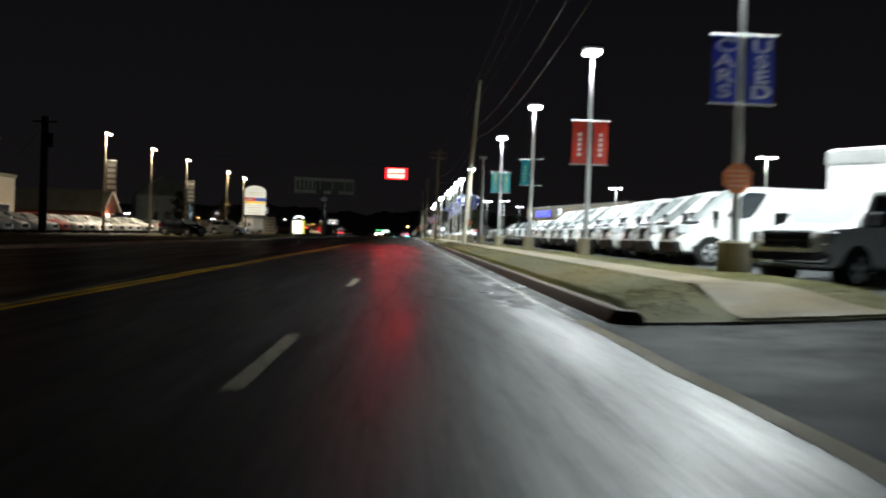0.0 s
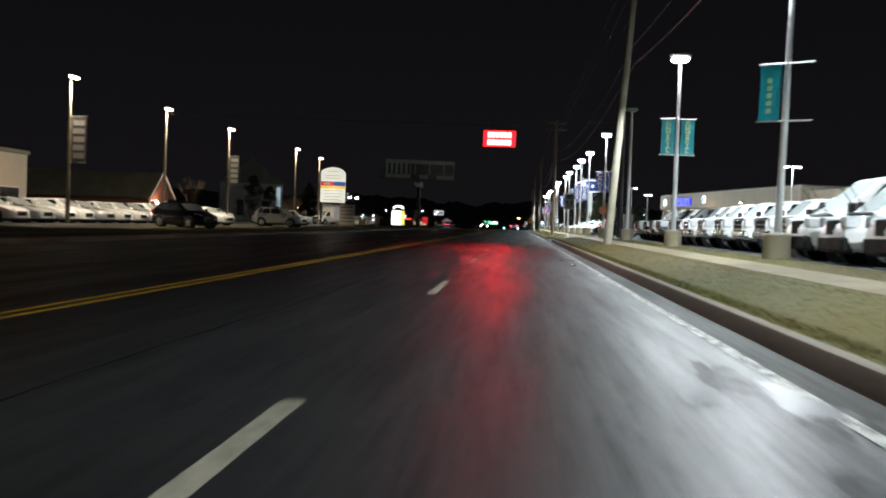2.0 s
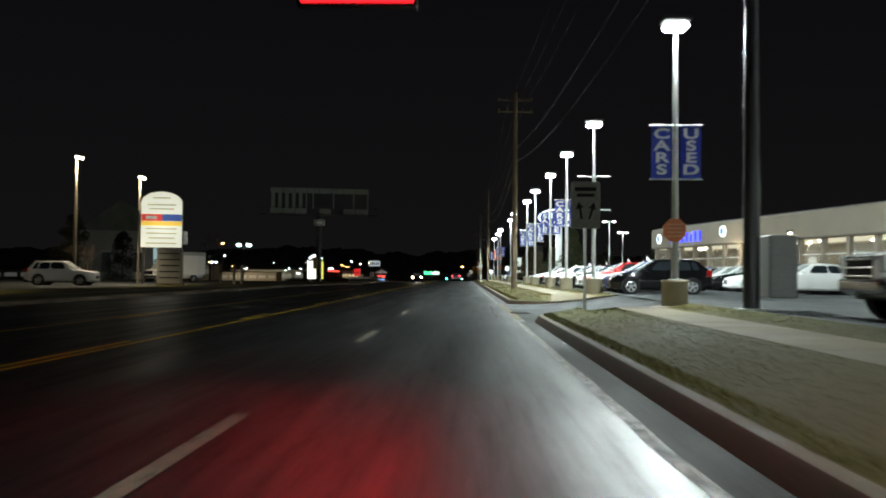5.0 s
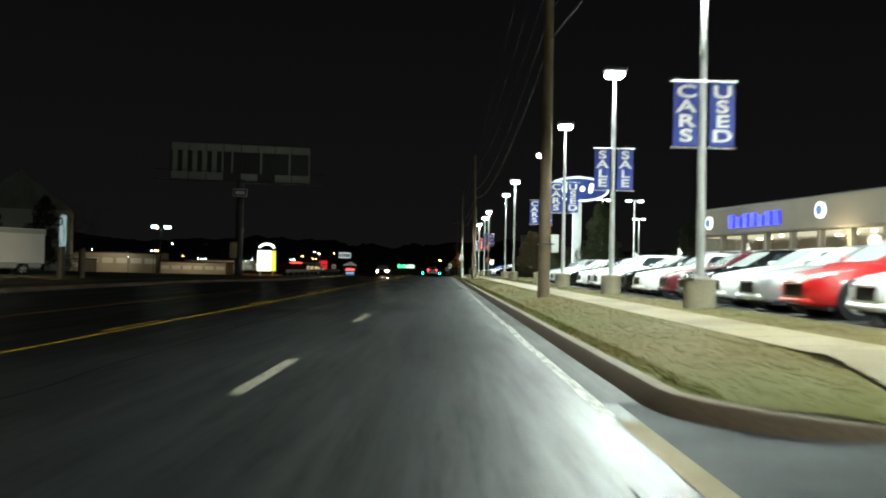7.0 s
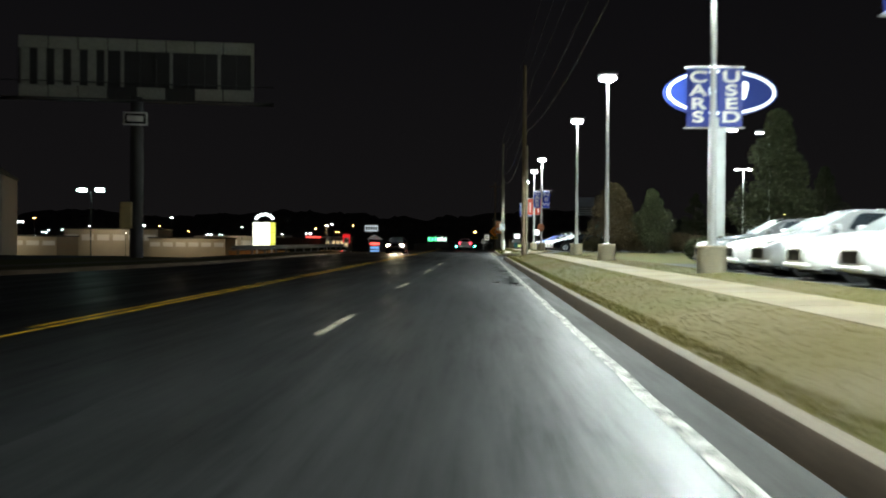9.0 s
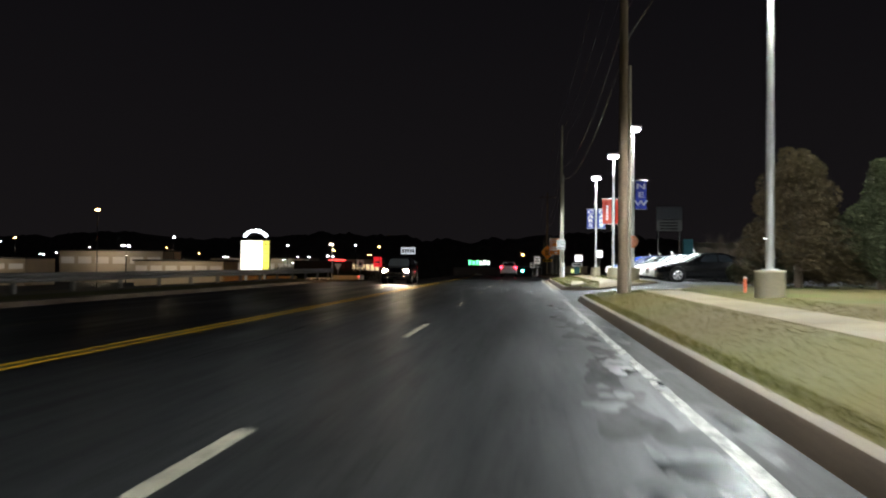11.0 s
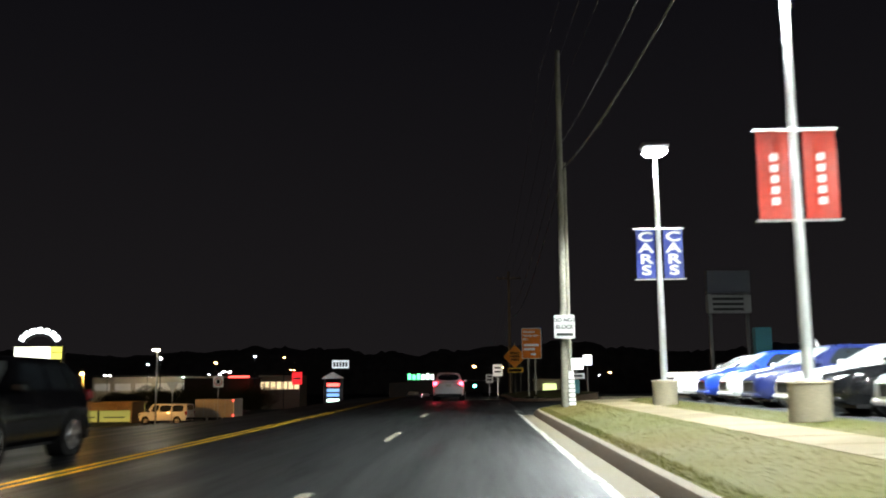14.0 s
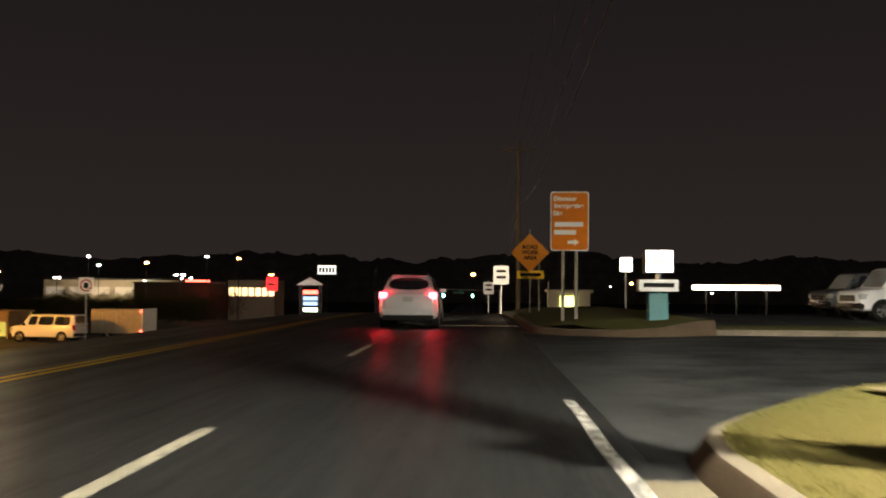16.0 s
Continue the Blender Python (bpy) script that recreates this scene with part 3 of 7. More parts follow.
def banner_mesh(wide, high, sway, bend=0.03):
    """A hanging vinyl panel with a slight billow."""
    bm = bmesh.new()
    nx, nz = 5, 9
    grid = []
    for k in range(nz):
        row = []
        for i in range(nx):
            x = wide * (i / (nx - 1) - 0.5)
            z = high * (k / (nz - 1) - 0.5)
            y = bend * math.sin(3.1 * k / (nz - 1)) * math.sin(2.2 * i + sway) 
            row.append(bm.verts.new((x, y, z)))
        grid.append(row)
    for k in range(nz - 1):
        for i in range(nx - 1):
            bm.faces.new((grid[k][i], grid[k][i + 1], grid[k + 1][i + 1], grid[k + 1][i]))
    bmesh.ops.solidify(bm, geom=list(bm.faces), thickness=0.006)
    return bm


def lamp_pole(x, y, z, height, words, vinyl, ink, label, lit=True, wide=0.57, high=1.46, zc=4.75, twist=0.0, skew=0.0, stop=False, watts=9300, lean=0.0, tilt=26):
    t = thing("lamp_pole", pose(x, y, z, 0, lean, skew), label, "lamp pole", "lamp poles along the lot")
    s = (height - z) / 8.05
    share("pole", POLE_ME, t, Matrix.Diagonal((1, 1, s, 1)))
    share("footing", FOOT_ME, t)
    share("base_plate", PLATE_ME, t)
    up = Matrix.Translation((0, 0, 8.05 * (s - 1)))
    head = share("lamp_head", HEAD_ME, t, up)
    share("lens", LENS_ME if lit else LENS_OFF, head)
    if words is not None:
        zc = zc - z
        for e in (-1, 1):
            share("banner_arm", ARM_ME, t, pose(0, -0.10, zc + e * (high / 2 + 0.03)) @ Matrix.Diagonal(((wide + 0.06) / 0.72, 1, 1, 1)))
        for e, word in zip((-1, 1), words):
            m = pose(e * (wide / 2 + 0.125), -0.10, zc, 0, 0, twist * e)
            if vinyl is None or word is None:
                continue
            b = part("banner", banner_mesh(wide, high, e + y), vinyl, t)
            b.matrix_basis = m
            if word:
                k = len(word)
                size = min(0.40, 1.08 * high / k)
                stacked = "\n".join(word)
                me = lettering(stacked, size, high * 0.92 / k / size)
                me.materials.clear()
                me.materials.append(ink)
                w = share("lettering", me, b, pose(0, -0.035, 0) @ Matrix.Diagonal((1.62 if k < 5 else 1.9, 1, 1, 1)))
                w["word"] = word
            else:
                for q in range(5):
                    part("print_bar", box(-0.07, -0.042, -0.55 + 0.2 * q, 0.07, -0.036, -0.42 + 0.2 * q), ink, b)
    if stop:
        oct_ = [(0.35 * math.cos(radians(22.5 + 45 * i)), 0.35 * math.sin(radians(22.5 + 45 * i))) for i in range(8)]
        sg = part("octagon_sign", turned(turned(slab(oct_, 0, 0.012), UPRIGHT), pose(-0.05, -0.16, 2.05)), ORANGE_S, t, "orange-red octagonal sign with unreadable lines")
        for q in range(4):
            part("print_bar", box(-0.25, -0.182, 1.87 + 0.11 * q, 0.15, -0.176, 1.90 + 0.11 * q), PALE_INK, sg)
    if lit:
        down_lamp("pole_lamp", (x, y, z + 8.05 * s - 0.32), watts, HALIDE, tilt=tilt)
    return t


POLE_LABEL = "tall galvanised lamp pole on a concrete footing, "
lamp_pole(6.4, 25.4, 0.50, 8.6, ("CARS", "USED"), BLUE_B, WHITE_B, POLE_LABEL + "blue used cars banners", stop=True, zc=4.95)
lamp_pole(6.35, 42.3, 0.50, 8.66, ("", ""), RED_B, WHITE_B, POLE_LABEL + "red banners", wide=0.60, high=1.7, zc=5.0)
lamp_pole(6.2, 58.9, 0.50, 8.7, ("", None), TEAL_B, GREEN_INK, POLE_LABEL + "a twisted teal banner", zc=4.9, skew=-38, lean=1.0)
lamp_pole(5.9, 73.7, 0.50, 8.44, ("COMMERCIAL", "COMMERCIAL"), TEAL_B, GREEN_INK, POLE_LABEL + "teal commercial banners", wide=0.56, high=1.46, zc=5.12)
lamp_pole(5.9, 90.5, 0.50, 8.4, None, None, None, "tall grey lamp pole with its lamp dark", lit=False)
lamp_pole(5.85, 106.0, 0.50, 8.36, ("CARS", "USED"), BLUE_B, WHITE_B, POLE_LABEL + "blue used cars banners", stop=True)
lamp_pole(5.8, 122.1, 0.50, 8.2, ("", ""), None, None, POLE_LABEL + "bare banner arms", zc=5.03)
lamp_pole(5.8, 133.4, 0.50, 8.3, ("CARS", "USED"), BLUE_B, WHITE_B, POLE_LABEL + "blue used cars banners", zc=4.88)
lamp_pole(6.0, 145.6, 0.50, 8.4, ("SALE", "SALE"), BLUE_B, WHITE_B, POLE_LABEL + "dark blue sale banners", zc=4.95)
lamp_pole(5.85, 157.85, 0.50, 8.4, ("CARS", "USED"), BLUE_B, WHITE_B, POLE_LABEL + "blue used cars banners", zc=4.88)
lamp_pole(5.95, 169.5, 0.50, 8.42, ("CARS", "USED"), BLUE_B, WHITE_B, POLE_LABEL + "blue used cars banners", zc=4.88)
lamp_pole(5.6, 186.2, 0.50, 8.35, None, None, None, POLE_LABEL + "without banners")
lamp_pole(6.0, 202.3, 0.50, 8.59, None, None, None, POLE_LABEL + "without banners")
lamp_pole(5.7, 229.15, 0.50, 8.6, ("CARS", "NEW"), BLUE_B, WHITE_B, POLE_LABEL + "blue new cars banners", stop=True, zc=5.05)
lamp_pole(5.7, 240.25, 0.50, 8.44, ("", ""), RED_B, WHITE_B, POLE_LABEL + "red banners", wide=0.58, high=1.6, zc=4.82)
lamp_pole(5.4, 251.4, 0.50, 8.07, ("CARS", "CARS"), BLUE_B, WHITE_B, POLE_LABEL + "blue cars banners", zc=4.9, tilt=23)

# ---- cars: front towards -x, origin on the ground at the middle ----
def loft(rings, cap=True):
    bm = bmesh.new()
    vs = [[bm.verts.new(p) for p in r] for r in rings]
    n = len(rings[0])
    for a, b in zip(vs, vs[1:]):
        for i in range(n):
            bm.faces.new((a[i], a[(i + 1) % n], b[(i + 1) % n], b[i]))
    if cap:
        bm.faces.new(vs[0][::-1])
        bm.faces.new(vs[-1])
    return bm


def pane(a, b, c, d, power, thick=0.012):
    """A rounded glass pane over four corners: a superellipse, sharper with the power."""
    a, b, c, d = (Vector(p) for p in (a, b, c, d))
    n = (b - a).cross(d - a).normalized()
    bm = bmesh.new()
    lo, hi = [], []
    for k in range(20):
        an = 6.28319 * (k + 0.5) / 20
        cs, sn = math.cos(an), math.sin(an)
        r = (abs(cs) ** power + abs(sn) ** power) ** (-1 / power)
        u, v = 0.5 + 0.5 * r * cs, 0.5 + 0.5 * r * sn
        p = (a * (1 - u) + b * u) * (1 - v) + (d * (1 - u) + c * u) * v
        lo.append(bm.verts.new(p - n * thick * 0.4))
        hi.append(bm.verts.new(p + n * thick))
    bm.faces.new(lo[::-1])
    bm.faces.new(hi)
    for k in range(20):
        bm.faces.new((lo[k], lo[(k + 1) % 20], hi[(k + 1) % 20], hi[k]))
    return bm


def lerp(a, b, f):
    return tuple(p + (q - p) * f for p, q in zip(a, b))


def wheel_parts(r, wide):
    bm = rod((0, -wide / 2, 0), (0, wide / 2, 0), r, r, 22)
    edges = [e for e in bm.edges if abs(abs(e.verts[0].co.y) - wide / 2) < 1e-4 and abs(abs(e.verts[1].co.y) - wide / 2) < 1e-4 and e.verts[0].co.y * e.verts[1].co.y > 0]
    bmesh.ops.bevel(bm, geom=edges, offset=0.03, segments=2, affect="EDGES")
    tyre = mesh_of(bm, TYRE, True)
    # five-spoke face, dished a little towards the hub
    bm = bmesh.new()
    rings = []
    for rad, dip in ((0.71, 0.004), (0.61, 0.010), (0.20, 0.014)):
        rings.append([bm.verts.new((math.cos(radians(18 * i)) * r * rad, -wide / 2 - dip, math.sin(radians(18 * i)) * r * rad)) for i in range(20)])
    for i in range(20):
        j = (i + 1) % 20
        bm.faces.new((rings[0][i], rings[0][j], rings[1][j], rings[1][i]))
        if i % 4 < 2:
            bm.faces.new((rings[1][i], rings[1][j], rings[2][j], rings[2][i]))
    bm.faces.new(rings[2])
    return tyre, mesh_of(bm, RIM)


WHEELS = {}
CAR_MESH = {}


def car(kind, colour, label, m, category="car", group="", head=None, tail=None, name=None, rack=False, trim=None):
    """kind: the form's measures. Parts: body, cabin, panes, wheels, lamps, grille, bumpers, mirrors, plate."""
    k = FORMS[kind]
    t = thing(name or k["name"], m, label, category, group)
    key = (kind, colour.name, head.name if head else "", tail.name if tail else "", rack)
    if key not in CAR_MESH:
        CAR_MESH[key] = make_car(k, colour, head, tail, rack)
    for pname, me, mm, sub in CAR_MESH[key]:
        ob = share(pname, me, t, mm)
        if sub:
            share(sub[0], sub[1], ob)
    return t


def make_car(k, colour, head, tail, rack):
    out = []
    L, W, H, r = k["L"] / 2, k["W"] / 2, k["H"], k["r"]
    hood, belt, tailz, z0 = k["hood"], k["belt"], k["deck"], k["sill"]
    ws, rf, rr, rb = k["ws"], k["rf"], k["rr"], k["rb"]      # windscreen foot, roof front, roof rear, rear foot
    # lower body: stations from nose to tail
    nose = k.get("nose", 0.12)
    soft = not k.get("bars") and k["H"] < 1.9
    st = [(-L, hood - nose - 0.16, 0.60 if soft else 0.74, z0 + 0.14), (-L + 0.06, hood - nose - 0.04, 0.76 if soft else 0.85, z0 + 0.06), (-L + 0.30, hood - nose * 0.62, 0.92 if soft else 0.95, z0),
          (-L + 0.85, hood - (0.03 if soft else 0), 0.985, z0), (ws - 0.1, hood + 0.05, 1.0, z0), (ws + 0.35, belt, 1.0, z0), ((ws + rb) / 2, belt + 0.02, 1.0, z0),
          (rb - 0.15, max(tailz, belt - 0.02) if tailz < belt + 0.2 else belt, 0.995, z0), (L - 0.35, tailz, 0.97, z0 + 0.02), (L - 0.07, tailz - 0.05, 0.90, z0 + 0.08), (L, tailz - 0.16, 0.82, z0 + 0.16)]
    rings = []
    for x, zt, wf, zb in st:
        w = W * wf
        half = [(w * 0.86, zb), (w * 0.97, zb + 0.08), (w, zb + (zt - zb) * 0.42), (w * 0.985, zb + (zt - zb) * 0.72), (w * 0.93, zt - 0.035), (w * 0.82, zt)]
        ring = [(x, y, z) for y, z in half] + [(x, 0, zt + 0.02)] + [(x, -y, z) for y, z in half[::-1]] + [(x, 0, zb)]
        rings.append(ring)
    out.append(("body", mesh_of(loft(rings), colour, True), None, None))
    # cabin
    wb, wr = W * 0.93, W * k.get("tumble", 0.74)
    fr, zr = H - 0.05, H
    A = [(ws, s * wb * 0.92, hood + 0.03) for s in (-1, 1)]
    B = [(rf, s * wr, fr) for s in (-1, 1)]
    C = [(rr, s * wr, fr - 0.015) for s in (-1, 1)]
    D = [(rb, s * wb * 0.94, tailz - 0.01) for s in (-1, 1)]
    S1 = [(ws + 0.32, s * wb, belt - 0.03) for s in (-1, 1)]
    S2 = [(rb - 0.22, s * wb, belt - 0.03) for s in (-1, 1)]
    bm = bmesh.new()
    v = {}
    for nm, pts in (("A", A), ("B", B), ("C", C), ("D", D), ("S", S1), ("T", S2)):
        for s in (0, 1):
            v[nm, s] = bm.verts.new(pts[s])
    for nm, x, zc in (("b", rf + 0.18, zr), ("c", rr - 0.2, zr - 0.01)):
        for s in (0, 1):
            v[nm, s] = bm.verts.new((x, (2 * s - 1) * wr * 0.72, zc))
    F = bm.faces.new
    F((v["A", 0], v["A", 1], v["B", 1], v["B", 0]))
    F((v["B", 0], v["B", 1], v["b", 1], v["b", 0]))
    F((v["b", 0], v["b", 1], v["c", 1], v["c", 0]))
    F((v["c", 0], v["c", 1], v["C", 1], v["C", 0]))
    F((v["C", 0], v["C", 1], v["D", 1], v["D", 0]))
    for s in (0, 1):
        F((v["B", s], v["b", s], v["c", s], v["C", s]))
        F((v["A", s], v["B", s], v["S", s]))
        F((v["S", s], v["B", s], v["C", s], v["T", s]))
        F((v["T", s], v["C", s], v["D", s]))
    bmesh.ops.recalc_face_normals(bm, faces=list(bm.faces))
    bmesh.ops.bevel(bm, geom=[e for e in bm.edges if len(e.link_faces) == 2 and e.calc_face_angle(0) > 0.25], offset=0.045, segments=2, affect="EDGES")
    out.append(("cabin", mesh_of(bm, colour, True), None, None))
    def inset(a, b, c, d, fx0, fx1, fy0, fy1):
        lo0, lo1 = lerp(a, b, fx0), lerp(a, b, fx1)
        hi0, hi1 = lerp(d, c, fx0), lerp(d, c, fx1)
        return lerp(lo0, hi0, fy0), lerp(lo1, hi1, fy0), lerp(lo1, hi1, fy1), lerp(lo0, hi0, fy1)
    out.append(("windscreen", mesh_of(pane(*inset(A[1], A[0], B[0], B[1], 0.05, 0.95, 0.06, 0.94), 9), SCREEN), None, None))
    if not k.get("blind_rear"):
        out.append(("rear_window", mesh_of(pane(*inset(D[0], D[1], C[1], C[0], 0.07, 0.93, k.get("rwin", 0.22 if k["rb"] - k["rr"] < 0.45 else 0.1), 0.92), k.get("oval", 6)), GLASS), None, None))
    for s in (0, 1):
        a, b, c, d = S1[s], S2[s], C[s], B[s]
        for f0, f1 in k["panes"]:
            p = inset(a, b, c, d, f0, f1, 0.10, 0.88)
            out.append(("side_window", mesh_of(pane(*(p if s == 0 else (p[1], p[0], p[3], p[2])), 7), GLASS), None, None))
    # wheels with their dark arches
    if (r, k["tw"]) not in WHEELS:
        WHEELS[r, k["tw"]] = wheel_parts(r, k["tw"])
    tyre, rim = WHEELS[r, k["tw"]]
    for x in (k["fa"], k["ra"]):
        for s in (-1, 1):
            out.append(("wheel", tyre, pose(x, s * (W - k["tw"] / 2 + 0.022), r, 0, 0, 0 if s < 0 else 180), ("rim", rim)))
            bm = bmesh.new()
            tube(bm, (x, s * (W - 0.30), r + 0.02), (x, s * (W + 0.004), r + 0.02), r + 0.065, None, 22)
            out.append(("wheel_arch", mesh_of(bm, PLASTIC, True), None, None))
    # lamps, grille, bumpers
    hz = k["lampz"]
    for s in (-1, 1):
        y0, y1 = s * W * k["lampy"][0], s * W * k["lampy"][1]
        bm = box(-L + (0.035 if soft else 0.03), min(y0, y1), hz - k["lamph"], -L + 0.42, max(y0, y1), hz + k["lamph"], 0.03)
        if soft and not head:
            # swept back round the corner of the nose
            for v in bm.verts:
                q = max(0.0, abs(v.co.y) / W - 0.5)
                v.co.x += 0.9 * q
                v.co.z += 0.16 * q
        out.append(("headlight", mesh_of(bm, head or LENS), None, None))
        bm = box(L - 0.26, min(s * W * k["taily"][0], s * W * 0.97), k["tailz"][0], L - 0.015, max(s * W * k["taily"][0], s * W * 0.97), k["tailz"][1], 0.03)
        out.append(("tail_light", mesh_of(bm, tail or TAIL), None, None))
        bm = box(ws + 0.22, min(s * (W * 0.93), s * (W + k.get("mir", 0.16))), belt + 0.0, ws + 0.36, max(s * (W * 0.93), s * (W + k.get("mir", 0.16))), belt + k.get("mirh", 0.15), 0.03)
        out.append(("wing_mirror", mesh_of(bm, k.get("mirmat") or colour), None, None))
    g0, g1, gw = k["grille"]
    bm = box(-L - 0.005, -W * gw, g0, -L + 0.2, W * gw, g1, 0.03)
    gr = mesh_of(bm, PLASTIC)
    out.append(("grille", gr, None, None))
    if k.get("bars"):
        for i in range(k["bars"]):
            z = g0 + (g1 - g0) * (i + 0.5) / k["bars"]
            out.append(("grille_bar", mesh_of(box(-L - 0.03, -W * gw * 0.98, z - 0.022, -L + 0.05, W * gw * 0.98, z + 0.022, 0.006), CHROME), None, None))
    fw = W * (0.74 if soft else 0.9)
    bm = box(-L - 0.03, -fw, z0 + 0.04 if soft else z0 + 0.08, -L + 0.25, fw, z0 + 0.17 if soft else z0 + 0.34, 0.05 if soft else 0.06)
    if soft:
        out.append(("grille_trim", mesh_of(box(-L - 0.02, -W * gw * 1.02, g1 - 0.03, -L + 0.05, W * gw * 1.02, g1 + 0.01, 0.008), CHROME), None, None))
    if k.get("clad"):
        bm = box(-L - 0.02, -W * 0.88, z0 - 0.02, -L + 0.3, W * 0.88, 0.68, 0.07)
        for s in (-1, 1):
            out.append(("side_cladding", mesh_of(box(-L + 0.45, min(s * W * 0.94, s * W * 1.01), z0 - 0.02, L - 0.3, max(s * W * 0.94, s * W * 1.01), z0 + 0.24, 0.02), PLASTIC), None, None))
    out.append(("front_bumper", mesh_of(bm, k.get("bumper") or colour, True), None, None))
    bm = box(L - 0.25, -W * 0.9, z0 + 0.10, L + 0.03, W * 0.9, z0 + 0.36, 0.06)
    out.append(("rear_bumper", mesh_of(bm, k.get("rbumper") or colour, True), None, None))
    out.append(("number_plate", mesh_of(box(L + 0.005, -0.16, k["platez"], L + 0.04, 0.16, k["platez"] + 0.16), PLATE), None, None))
    out.append(("underside", mesh_of(box(-L + 0.3, -W * 0.84, z0 - 0.05, L - 0.3, W * 0.84, z0 + 0.12), PLASTIC), None, None))
    if rack:
        for s in (-1, 1):
            out.append(("roof_rail", mesh_of(rod((rf + 0.25, s * wr * 0.86, H + 0.025), (rr - 0.1, s * wr * 0.86, H + 0.015), 0.02), DARKSTEEL), None, None))
    if k.get("bed"):
        b0, b1 = k["bed"]
        out.append(("bed_liner", mesh_of(box(b0, -W * 0.78, tailz - 0.02, b1, W * 0.78, tailz + 0.035), PLASTIC), None, None))
        for s in (-1, 1):
            out.append(("bed_rail", mesh_of(box(b0 - 0.05, min(s * W * 0.78, s * W * 0.95), tailz - 0.02, L - 0.05, max(s * W * 0.78, s * W * 0.95), tailz + 0.09, 0.02), colour), None, None))
        out.append(("tailgate", mesh_of(box(L - 0.13, -W * 0.92, tailz - 0.45, L - 0.03, W * 0.92, tailz + 0.08, 0.02), colour), None, None))
    if k.get("cargo"):
        a, b, zt = k["cargo"]
        out.append(("cargo_box", mesh_of(box(a, -W * 1.08, 0.75, b, W * 1.08, zt, 0.04), WHITE), None, None))
        out.append(("cargo_trim", mesh_of(box(a - 0.02, -W * 1.09, zt - 0.34, b + 0.02, W * 1.09, zt - 0.04), STEEL), None, None))
    if k.get("skirt"):
        out.append(("rear_skirt", mesh_of(box(L - 0.2, -W * 0.86, z0 - 0.04, L + 0.036, W * 0.86, z0 + 0.14, 0.03), PLASTIC), None, None))
        out.append(("roof_spoiler", mesh_of(box(rr - 0.12, -wr * 0.86, H - 0.06, rr + 0.14, wr * 0.86, H - 0.02, 0.015), colour, True), None, None))
    if k.get("wiper"):
        for y in (-0.35, 0.3):
            a = Vector((ws - 0.06, y, hood + 0.08))
            b = a + Vector((-0.35, 0.25, 0.62))
            out.append(("raised_wiper", mesh_of(rod(a, b, 0.010, None, 6), PLASTIC), None, None))
    return out


